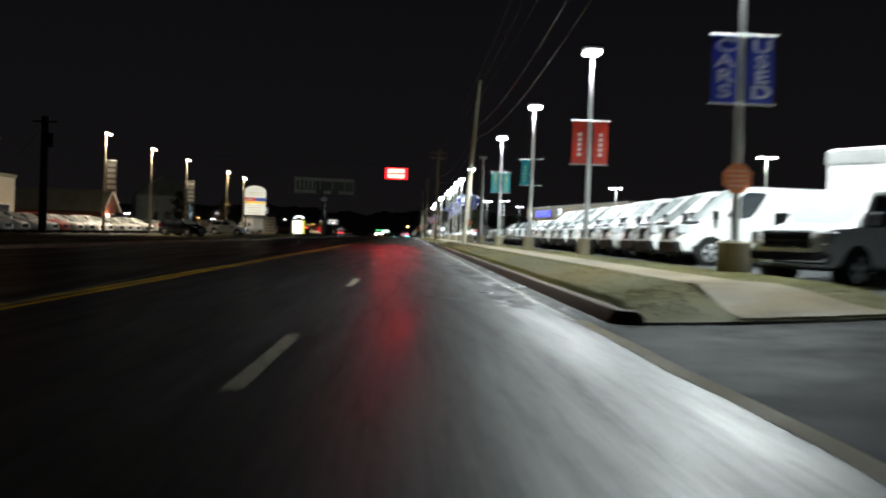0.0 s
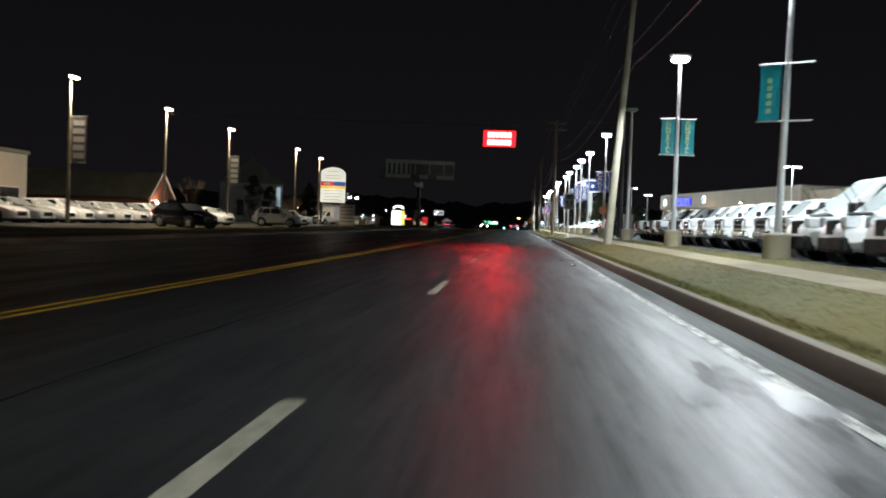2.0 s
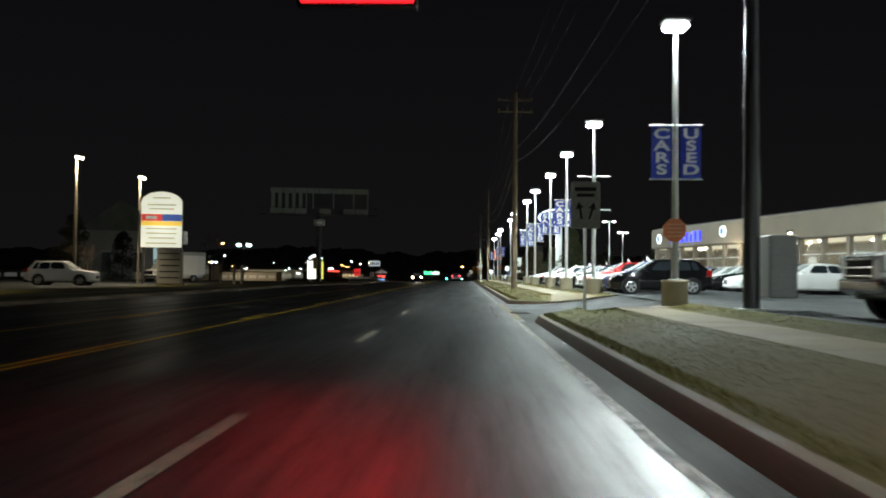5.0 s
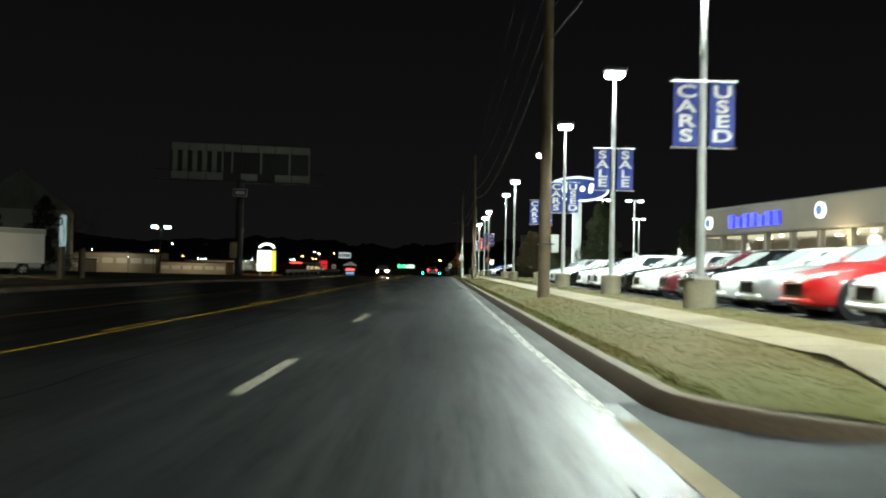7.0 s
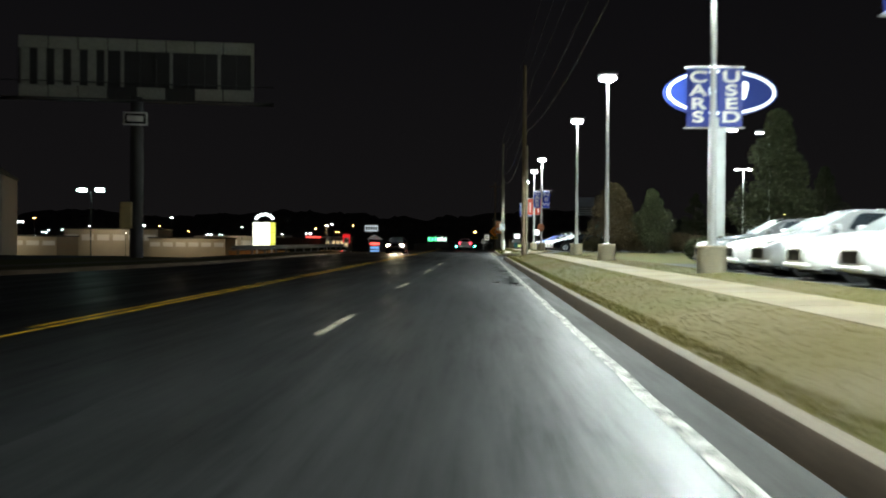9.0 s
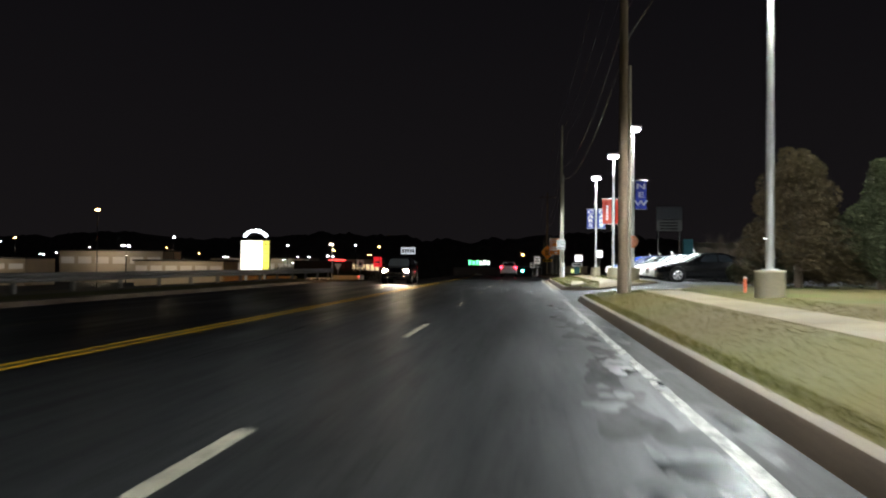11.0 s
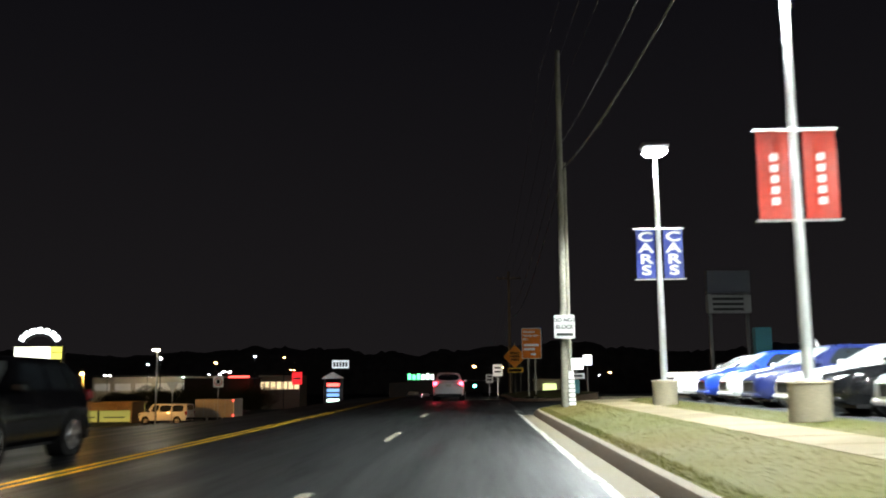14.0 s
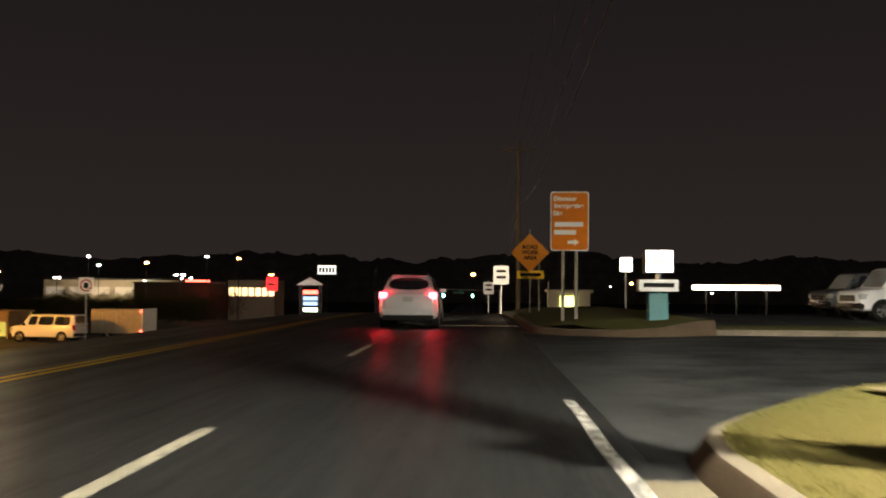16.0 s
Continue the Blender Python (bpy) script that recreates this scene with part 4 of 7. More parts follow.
FORMS = {
    "sedan": dict(name="parked_sedan", L=4.75, W=1.84, H=1.46, r=0.33, tw=0.21, hood=0.93, belt=0.98, deck=1.06, sill=0.20, ws=-0.95, rf=-0.15, rr=1.05, rb=1.85,
                  fa=-1.42, ra=1.42, panes=((0.10, 0.52), (0.55, 0.90)), lampz=0.68, lampy=(0.50, 0.88), lamph=0.06, taily=(0.55,), tailz=(0.74, 0.92), grille=(0.37, 0.63, 0.44), platez=0.62, nose=0.22),
    "hatch": dict(name="parked_hatchback", L=4.35, W=1.82, H=1.53, r=0.33, tw=0.21, hood=0.98, belt=1.02, deck=1.12, sill=0.20, ws=-1.05, rf=-0.25, rr=1.55, rb=2.0,
                  fa=-1.35, ra=1.30, panes=((0.08, 0.46), (0.49, 0.80), (0.83, 0.95)), lampz=0.72, lampy=(0.50, 0.88), lamph=0.07, taily=(0.66,), tailz=(0.78, 1.05), grille=(0.37, 0.64, 0.46), platez=0.72, nose=0.24),
    "suv": dict(name="white_suv", L=4.65, W=1.86, H=1.68, r=0.36, tw=0.23, hood=1.05, belt=1.10, deck=1.10, sill=0.27, ws=-1.0, rf=-0.3, rr=1.62, rb=2.16, oval=2.8, rwin=0.20, tumble=0.70,
                fa=-1.40, ra=1.35, panes=((0.08, 0.46), (0.49, 0.80), (0.83, 0.95)), lampz=0.80, lampy=(0.50, 0.86), lamph=0.085, taily=(0.70,), tailz=(0.92, 1.12), grille=(0.45, 0.70, 0.5), platez=0.82, nose=0.12, rbumper=None, skirt=True),
    "pickup": dict(name="pickup_truck", L=5.9, W=2.0, H=1.95, r=0.42, tw=0.27, hood=1.25, belt=1.30, deck=1.28, sill=0.42, ws=-1.15, rf=-0.55, rr=0.75, rb=1.05,
                   fa=-1.95, ra=1.75, panes=((0.12, 0.50), (0.54, 0.86)), lampz=1.02, lampy=(0.62, 0.95), lamph=0.16, taily=(0.80,), tailz=(0.85, 1.20), grille=(0.72, 1.18, 0.60), bars=3,
                   platez=0.70, nose=0.05, bed=(1.25, 2.85), bumper=CHROME, rbumper=CHROME, mir=0.28, mirh=0.26, mirmat=PLASTIC),
    "van": dict(name="cargo_van", L=5.6, W=2.04, H=2.22, r=0.36, tw=0.24, hood=1.18, belt=1.26, deck=1.35, sill=0.30, ws=-2.05, rf=-0.95, rr=2.62, rb=2.76,
                fa=-1.85, ra=1.75, panes=((0.04, 0.22),), blind_rear=True, lampz=0.98, lampy=(0.58, 0.93), lamph=0.13, taily=(0.86,), tailz=(0.95, 1.4), grille=(0.66, 1.04, 0.30), clad=True,
                platez=0.8, nose=0.22, bumper=PLASTIC, rbumper=PLASTIC, tumble=0.84, mir=0.18, mirh=0.26, mirmat=PLASTIC, wiper=True),
    "oldvan": dict(name="passenger_van", L=5.5, W=2.0, H=2.08, r=0.37, tw=0.24, hood=1.22, belt=1.22, deck=1.25, sill=0.34, ws=-1.75, rf=-1.15, rr=2.6, rb=2.74,
                   fa=-1.85, ra=1.65, panes=((0.05, 0.22), (0.26, 0.58), (0.61, 0.93)), lampz=0.92, lampy=(0.62, 0.93), lamph=0.11, taily=(0.86,), tailz=(0.9, 1.3), grille=(0.70, 1.0, 0.6), bars=3,
                   platez=0.8, nose=0.06, bumper=CHROME, rbumper=CHROME, tumble=0.84, mir=0.22, mirh=0.2, mirmat=PLASTIC),
    "boxtruck": dict(name="box_truck", L=6.6, W=2.0, H=2.06, r=0.40, tw=0.26, hood=1.25, belt=1.25, deck=0.95, sill=0.40, ws=-2.3, rf=-1.7, rr=-0.75, rb=-0.62,
                     fa=-2.35, ra=1.7, panes=((0.08, 0.80),), blind_rear=True, lampz=1.0, lampy=(0.62, 0.93), lamph=0.13, taily=(0.86,), tailz=(0.7, 0.9), grille=(0.76, 1.14, 0.60), bars=3,
                     platez=0.6, nose=0.05, bumper=CHROME, rbumper=PLASTIC, tumble=0.84, mir=0.30, mirh=0.30, mirmat=PLASTIC, cargo=(-0.55, 3.3, 3.05)),
}
LOTZ = 0.49
rng = random.Random(4)


def row(kinds, y, step, x_front, group, z=LOTZ, turn=0.0):
    for kind, colour, words in kinds:
        dx = rng.uniform(-0.12, 0.15)
        car(kind, colour, words, pose(x_front + dx + FORMS[kind]["L"] / 2 * math.cos(radians(turn)), y + rng.uniform(-0.08, 0.08), z, 0, 0, turn + rng.uniform(-1.2, 1.2)), "truck" if kind in ("pickup", "boxtruck") else "van" if "van" in kind else "car", group)
        y += step
    return y


VAN = ("van", WHITE, "white cargo van with wipers raised, parked nose to the verge")
W_PICK = ("pickup", WHITE, "white pickup truck with a chrome grille, parked nose out")
B_PICK = ("pickup", BLACK, "black pickup truck with a chrome grille, parked nose out")
G_PICK = ("pickup", GREY, "grey pickup truck with a chrome grille, parked nose out")
W_SED = ("sedan", WHITE, "white sedan parked nose to the verge")
S_SED = ("sedan", SILVER, "silver sedan parked nose to the verge")
K_SED = ("sedan", BLACK, "black sedan parked nose to the verge")
R_HAT = ("hatch", RED, "red hatchback parked nose to the verge")
B_HAT = ("hatch", BLUE, "bright blue hatchback parked nose to the verge")
N_HAT = ("hatch", NAVY, "dark blue hatchback parked nose to the verge")
K_HAT = ("hatch", BLACK, "black hatchback at the end of the row")
W_HAT = ("hatch", WHITE, "white hatchback parked nose to the verge")
S_HAT = ("hatch", SILVER, "silver hatchback parked nose to the verge")
M_SED = ("sedan", MAROON, "maroon sedan parked nose to the verge")
G_SED = ("sedan", GREY, "dark grey sedan parked nose to the verge")
car("boxtruck", WHITE, "white box truck with chrome grille, parked at an angle", pose(9.65, 25.2, 0.275, 0, 0, 30), "truck", "vans in the lot")
row([VAN] * 11, 31.2, 2.75, 6.55, "vans in the lot")
row([W_PICK] * 8 + [G_PICK, W_PICK, B_PICK, W_PICK, W_PICK], 61.2, 2.95, 6.95, "pickups in the lot")
row([K_HAT, N_HAT, W_SED, R_HAT, S_SED, W_SED, K_SED, M_SED, W_SED, K_SED, W_SED, W_HAT, S_SED, W_SED, K_SED, W_SED, W_SED, S_HAT, W_SED, G_SED], 121.2, 2.72, 6.45, "cars in the lot")
row([K_SED, W_SED, S_SED, W_SED, W_SED, S_SED, K_SED, W_SED, N_HAT, W_SED, B_HAT, W_SED], 226.3, 2.62, 6.6, "cars in the new row")
row([W_SED, W_SED, S_SED, W_SED, K_SED, W_SED, W_SED], 204, 2.8, 21, "cars behind the lawn")
row([VAN] * 6, 31, 2.9, 15.6, "vans in the second row")
row([W_SED, S_SED, W_SED, K_SED, W_SED, W_SED, S_SED, W_SED, W_SED], 124, 3.0, 14.0, "cars in the second row")
# cars on the road
car("suv", WHITE, "white crossover with lit tail lamps on the wet road", pose(-1.85, 281.6, 0.012, 0, 0, -90), "car", tail=TAIL_ON, rack=True)
car("suv", BLACK, "dark oncoming car with dazzling warm headlamps", pose(-8.1, 238.5, 0.02, 0, 0, 90), "car", "oncoming cars", head=HEAD_ON, name="oncoming_car")
car("sedan", BLACK, "dark oncoming car with bluish headlamps", pose(-7.35, 352.0, fall(352) + 0.02, 0, 0, 90), "car", "oncoming cars", head=HEAD_LED, name="oncoming_car")
# the lot on the far side
LZ = 0.28
far = [("sedan", WHITE), ("sedan", WHITE), ("sedan", WHITE), ("sedan", SILVER), ("sedan", WHITE), ("hatch", RED), ("sedan", WHITE), ("sedan", SILVER), ("sedan", WHITE), ("hatch", WHITE), ("sedan", SILVER), ("sedan", WHITE), ("sedan", WHITE), ("sedan", SILVER), ("hatch", WHITE)]
for i, (kind, colour) in enumerate(far):
    car(kind, colour, "%s car parked nose to the road across from the lot" % colour.name.split("_")[0], pose(-30.0, 66 + 2.75 * i, LZ, 0, 0, 172 + rng.uniform(-2, 2)), "car", "cars across the road")
car("hatch", BLACK, "black hatchback parked apart in the dark", pose(-20.9, 88.6, LZ, 0, 0, 150), "car", "cars across the road")
car("sedan", WHITE, "white sedan parked sideways across the road", pose(-30.5, 120.5, LZ, 0, 0, -10), "car", "cars across the road")
car("hatch", SILVER, "silver hatchback parked in the far lot", pose(-34, 127.5, LZ, 0, 0, 150), "car", "cars across the road")
car("suv", SILVER, "silver wagon parked sideways in the far lot", pose(-22.0, 115.2, LZ, 0, 0, 172), "car", "cars across the road", name="parked_wagon", rack=True)
car("suv", WHITE, "white wagon parked in the far lot", pose(-27.6, 142.8, LZ, 0, 0, 185), "car", "cars across the road", name="parked_wagon")
car("oldvan", WHITE, "white passenger van parked beyond the side street", pose(17.8, 288.5, 0.14, 0, 0, 8), "van")
car("oldvan", GREY, "grey pickup-like van in the dark far lot", pose(20.0, 298.0, 0.10, 0, 0, 10), "van")

for x, y, c, watts in ((-8.1, 236.0, (1.0, 0.86, 0.66), 280), (-7.35, 349.4, (0.85, 0.92, 1.0), 90)):
    data = bpy.data.lights.new("headlamp_beam", "SPOT")
    data.energy, data.color, data.spot_size, data.spot_blend, data.shadow_soft_size = watts, c, radians(50), 0.6, 0.12
    ob = new("headlamp_beam", data)
    ob.matrix_world = look((x, y, fall(y) + 0.85), (x, y - 25, fall(y - 25) - 0.2))
# the lead car's own low beams
data = bpy.data.lights.new("headlamp_beam", "SPOT")
data.energy, data.color, data.spot_size, data.spot_blend, data.shadow_soft_size = 1800, (1.0, 0.93, 0.82), radians(42), 0.7, 0.12
ob = new("headlamp_beam", data)
ob.matrix_world = look((-1.85, 284.2, 0.8), (1.2, 309, 0.9))

# ---- right side: utility poles and wires ----
def utility_pole(x, y, z, high, r, material, label, lean=0.0, arms=(), conduit=False):
    t = thing("utility_pole", pose(x, y, z - 0.1, 0, lean), label, "utility pole", "utility poles")
    part("pole", rod((0, 0, 0), (0, 0, high), r, r * 0.68, 14), material, t, "", True)
    for h in arms:
        a = part("crossarm", box(-1.2, -0.06, h - 0.06, 1.2, 0.06, h + 0.06, 0.01), WOODPOLE, t)
        for k in (-1.1, -0.55, 0.55, 1.1):
            part("insulator", rod((k, 0, h + 0.06), (k, 0, h + 0.22), 0.05, 0.035, 8), mat("brown_insulator", (0.12, 0.06, 0.04), 0.3), a)
    if conduit:
        part("conduit", rod((r + 0.05, 0, 0), (r * 0.85 + 0.05, 0, 7.5), 0.055, None, 8), GREYWOOD, t)
    return t


utility_pole(3.53, 77.7, 0.42, 13.0, 0.20, GREYWOOD, "pale weathered timber utility pole in the verge", 3.8)
utility_pole(3.34, 143.4, 0.42, 13.5, 0.21, WOODPOLE, "brown timber utility pole with crossarms", 0.0, (12.2, 13.0))
utility_pole(3.17, 209.6, 0.42, 13.0, 0.175, WOODPOLE, "brown timber utility pole with a conduit", 0.0, (), True)
utility_pole(2.85, 255.5, 0.40, 12.5, 0.13, OLDWOOD, "pale timber utility pole beside the side street", 0.3)
utility_pole(3.2, 318.0, fall(318) + 0.3, 12.5, 0.17, WOODPOLE, "dark timber utility pole beyond the side street", 0.0, (11.8,))
# transformer can and meter box
t = thing("meter_box", pose(3.34, 143.4, 0.42), "grey steel box strapped to the timber pole", "meter box")
part("box", turned(box(0.20, -0.14, 1.45, 0.46, 0.1, 2.05, 0.02), Matrix()), STEEL, t)
part("strap", box(-0.22, -0.22, 1.7, 0.3, 0.22, 1.75), DARKSTEEL, t)
# a second pipe beside the last pole
t = thing("steel_pipe_post", pose(2.97, 255.62, 0.35), "pale steel pipe post beside the timber pole", "post")
part("pipe", rod((0.08, 0, 0), (0.08, 0, 8.4), 0.075, 0.07, 12), OLDWOOD, t, "", True)
guard = part("guard_sleeve", rod((0.10, -0.02, 0.0), (0.10, -0.02, 1.15), 0.17, 0.10, 16), mat("pale_guard_plastic", (0.45, 0.45, 0.42), 0.5), t, "pale tapered plastic guard", True)
for k in range(6):
    part("ring", rod((0.10, -0.02, 0.10 + 0.15 * k), (0.10, -0.02, 0.13 + 0.15 * k), 0.171 - 0.009 * k, None, 16), DARKSTEEL, guard, "dark ring")


def wire(name, a, b, sag, r=0.014):
    cu = bpy.data.curves.new(name, "CURVE")
    cu.dimensions, cu.bevel_depth, cu.bevel_resolution = "3D", r, 1
    sp = cu.splines.new("POLY")
    n = 14
    sp.points.add(n)
    for i in range(n + 1):
        f = i / n
        p = Vector(a).lerp(Vector(b), f)
        p.z -= sag * 4 * f * (1 - f)
        sp.points[i].co = (*p, 1)
    cu.materials.append(CABLE)
    return tagged(new("overhead_wire", cu), name, "wire", "overhead wires")


tops = [(3.5, 10.0, 12.8), (4.35, 77.7, 13.0), (3.34, 143.4, 13.2), (3.29, 209.8, 13.0), (2.9, 255.5, 12.6), (3.2, 318.0, 11.6), (3.2, 400, 8.0)]
for dx, dz, sag, r in ((0.0, -0.3, 0.9, 0.008), (0.5, -0.35, 1.1, 0.008), (-0.6, -0.4, 1.0, 0.008), (0.05, -3.2, 1.3, 0.016), (0.1, -4.1, 1.5, 0.022)):
    for a, b in zip(tops, tops[1:]):
        wire("sagging dark overhead cable between the utility poles", (a[0] + dx, a[1], a[2] + dz), (b[0] + dx, b[1], b[2] + dz), sag, r)

# ---- span wire with the red warning panel ----
RED_LED = emitter("red_led_letters", (1.0, 0.13, 0.10), 12.0)
RED_DIM = emitter("red_led_panel", (1.0, 0.012, 0.02), 2.5)
t = thing("signal_pole", pose(6.6, 101.5, 0.48), "thick dark steel strain pole with a control cabinet", "signal pole")
part("pole", rod((0, 0, 0), (0, 0, 8.8), 0.20, 0.15, 16), DARKSTEEL, t, "", True)
part("base_plate", box(-0.3, -0.3, 0, 0.3, 0.3, 0.05, 0.01), STEEL, t)
part("cabinet", box(0.3, -0.35, 0.3, 0.95, 0.35, 1.75, 0.03), mat("grey_cabinet", (0.14, 0.14, 0.135), 0.5), t, "grey steel control cabinet")
wire("taut span wire over the road", (6.6, 101.5, 8.9), (-2.2, 97.6, 7.95), 0.02, 0.012)
wire("taut span wire over the road", (-2.2, 97.6, 7.95), (-27.5, 101.7, 8.6), 0.02, 0.012)
t = thing("warning_panel", pose(-2.2, 97.55, 7.05), "black hanging panel with two rows of glowing red letters", "warning sign")
part("housing", box(-1.18, 0.0, -0.62, 1.18, 0.22, 0.62, 0.03), DARKSTEEL, t)
part("lit_face", box(-1.1, -0.012, -0.55, 1.1, -0.002, 0.55), RED_DIM, t, "dim red lit face")
for z in (-0.26, 0.26):
    for k in range(6):
        x = -0.70 + 0.28 * k
        part("led_bar", box(x - 0.115, -0.03, z - 0.19, x + 0.115, -0.014, z + 0.19, 0.006), RED_LED, t)
for x in (-0.8, 0.8):
    part("hanger", rod((x, 0.1, 0.6), (x, 0.1, 0.92), 0.025, None, 8), DARKSTEEL, t)
panel_light = bpy.data.lights.new("warning_panel_lamp", "AREA")
panel_light.shape, panel_light.size, panel_light.size_y, panel_light.energy, panel_light.color, panel_light.spread = "RECTANGLE", 2.2, 1.0, 85, (1.0, 0.008, 0.018), radians(80)
new("warning_panel_lamp", panel_light).matrix_world = look((-2.2, 97.45, 7.05), (-2.0, 60, 2.0))

# ---- road signs ----
SIGN_W = mat("white_sign_sheeting", (0.80, 0.80, 0.78), 0.65, 0, 0.06, 30, 4, 0)
# orange and brown are raised in colour to stand in for returned headlight
SIGN_O = mat("orange_sign_sheeting", (0.95, 0.30, 0.02), 0.7, 0, 0.08, 30, 4, 0)
SIGN_Y = mat("yellow_sign_sheeting", (0.95, 0.52, 0.03), 0.7, 0, 0.08, 30, 4, 0)
SIGN_BR = mat("brown_sign_sheeting", (0.72, 0.19, 0.02), 0.75, 0, 0.08, 30, 4, 0)


def rounded(w, h, r=0.05):
    pts = []
    for cx, cy, a0 in ((w / 2 - r, h / 2 - r, 0), (-w / 2 + r, h / 2 - r, 90), (-w / 2 + r, -h / 2 + r, 180), (w / 2 - r, -h / 2 + r, 270)):
        for k in range(4):
            a = radians(a0 + 30 * k)
            pts.append((cx + r * math.cos(a), cy + r * math.sin(a)))
    return pts


def board(name, parent, w, h, x, y, z, material, r=0.05, label="", turn=0.0):
    return part(name, turned(turned(slab(rounded(w, h, r), 0, 0.01), pose(0, 0, 0, 0, 0, turn)), Matrix.Translation((x, y, z)) @ UPRIGHT), material, parent, label)


def words(parent, text, size, x, y, z, material, spacing=1.0, bold=0.02):
    me = letters(text, size, 0.004, spacing, bold)
    me.materials.clear()
    me.materials.append(material)
    return share("lettering", me, parent, pose(x, y, z))


def bars(parent, w, h, x, y, z, material):
    return part("print_bar", box(x - w / 2, y - 0.006, z - h / 2, x + w / 2, y, z + h / 2), material, parent)


t = thing("lane_sign", pose(3.08, 104.1, 0.40), "white road sign with black arrows on a steel post", "road sign")
part("post", box(-0.03, -0.02, 0, 0.03, 0.02, 3.3), STEEL, t)
# white board given a dark grey colour for the shade of its backlit face
b = board("sign_board", t, 0.76, 1.22, 0, -0.03, 2.7, mat("weathered_sign_sheeting", (0.17, 0.17, 0.16), 0.7, 0, 0.25, 14, 2, 0))
bars(b, 0.56, 0.10, 0, -0.04, 3.12, INK)
bars(b, 0.46, 0.08, 0, -0.04, 2.96, INK)
for s in (-1, 1):
    part("arrow", turned(slab([(-0.03, -0.22), (0.03, -0.22), (0.05, 0.06), (0.12, 0.06), (0.02, 0.24), (-0.09, 0.06), (-0.01, 0.06)], 0, 0.004), Matrix.Translation((s * 0.15, -0.042, 2.55)) @ UPRIGHT @ pose(0, 0, 0, 0, 0, -s * 14)), INK, b)
t = thing("do_not_block_sign", pose(2.85, 255.2, 0.40), "white do-not-block sign strapped to the timber pole", "road sign")
b = board("sign_board", t, 0.70, 0.80, 0.02, -0.02, 2.58, mat("scuffed_sign_sheeting", (0.26, 0.26, 0.25), 0.75, 0, 0.2, 20, 2, 0))
words(b, "DO NOT", 0.185, 0.02, -0.048, 2.80, INK, 1.0, 0.018)
words(b, "BLOCK", 0.185, 0.02, -0.048, 2.57, INK, 1.0, 0.018)
bars(b, 0.56, 0.10, 0.02, -0.036, 2.32, INK)
for z in (2.3, 2.85):
    part("strap", rod((0.0, 0.14, z), (0.0, 0.14, z + 0.04), 0.165, None, 14), STEEL, t)
t = thing("guide_sign", pose(3.1, 278.6, 0.30), "brown guide sign with white lettering on two timber posts", "road sign")
for x in (-0.2, 0.2):
    part("post", box(x - 0.05, 0.0, 0, x + 0.05, 0.1, 3.9, 0.01), GREYWOOD, t)
part("border", turned(slab(rounded(1.16, 1.80, 0.08), 0, 0.01), Matrix.Translation((0, -0.01, 3.02)) @ UPRIGHT), SIGN_W, t)
b = part("sign_board", turned(slab(rounded(1.10, 1.74, 0.07), 0, 0.012), Matrix.Translation((0, -0.014, 3.02)) @ UPRIGHT), SIGN_BR, t)
words(b, "Dinosaur", 0.185, -0.14, -0.032, 3.70, SIGN_W, 1.0, 0.04)
words(b, "Interpretive", 0.185, -0.02, -0.032, 3.48, SIGN_W, 1.0, 0.04)
words(b, "Site", 0.185, -0.36, -0.032, 3.26, SIGN_W, 1.0, 0.04)
bars(b, 0.86, 0.14, -0.02, -0.03, 2.92, SIGN_W)
bars(b, 0.66, 0.14, -0.14, -0.03, 2.68, SIGN_W)
part("arrow", turned(slab([(-0.16, -0.05), (0.04, -0.05), (0.04, -0.11), (0.18, 0.0), (0.04, 0.11), (0.04, 0.05), (-0.16, 0.05)], 0, 0.006), Matrix.Translation((0.1, -0.03, 2.38)) @ UPRIGHT), SIGN_W, b)
t = thing("road_work_sign", pose(2.62, 291.6, 0.02), "orange diamond road-work sign with a yellow plate below", "road sign")
part("post", box(-0.04, 0, 0, 0.04, 0.06, 3.9), GREYWOOD, t)
part("post", box(0.36, 0, 0, 0.44, 0.06, 2.6), GREYWOOD, t)
b = board("sign_board", t, 1.22, 1.22, 0, -0.03, 2.85, SIGN_O, 0.06, "", 45)
words(b, "ROAD\nWORK\nAREA", 0.235, 0, -0.046, 2.86, INK, 1.0, 0.035)
b = board("name_plate", t, 1.18, 0.36, 0.02, -0.04, 1.88, SIGN_Y, 0.04, "yellow plate with a street name blocked out")
bars(b, 0.9, 0.15, 0.02, -0.054, 1.88, INK)
for x, y, w, h, z, lab in ((1.45, 296.0, 0.76, 0.92, 1.9, "white lane sign on a post"), (1.0, 312.0, 0.7, 0.8, 1.6, "white regulatory sign on a post")):
    t = thing("lane_sign", pose(x, y, fall(y) + 0.1), lab + " by the kerb", "road sign")
    part("post", box(-0.03, -0.02, 0, 0.03, 0.02, z + 0.5), STEEL, t)
    b = board("sign_board", t, w, h, 0, -0.03, z, SIGN_W)
    bars(b, w * 0.6, 0.12, 0, -0.044, z + 0.2, INK)
    bars(b, w * 0.6, 0.12, 0, -0.044, z - 0.1, INK)

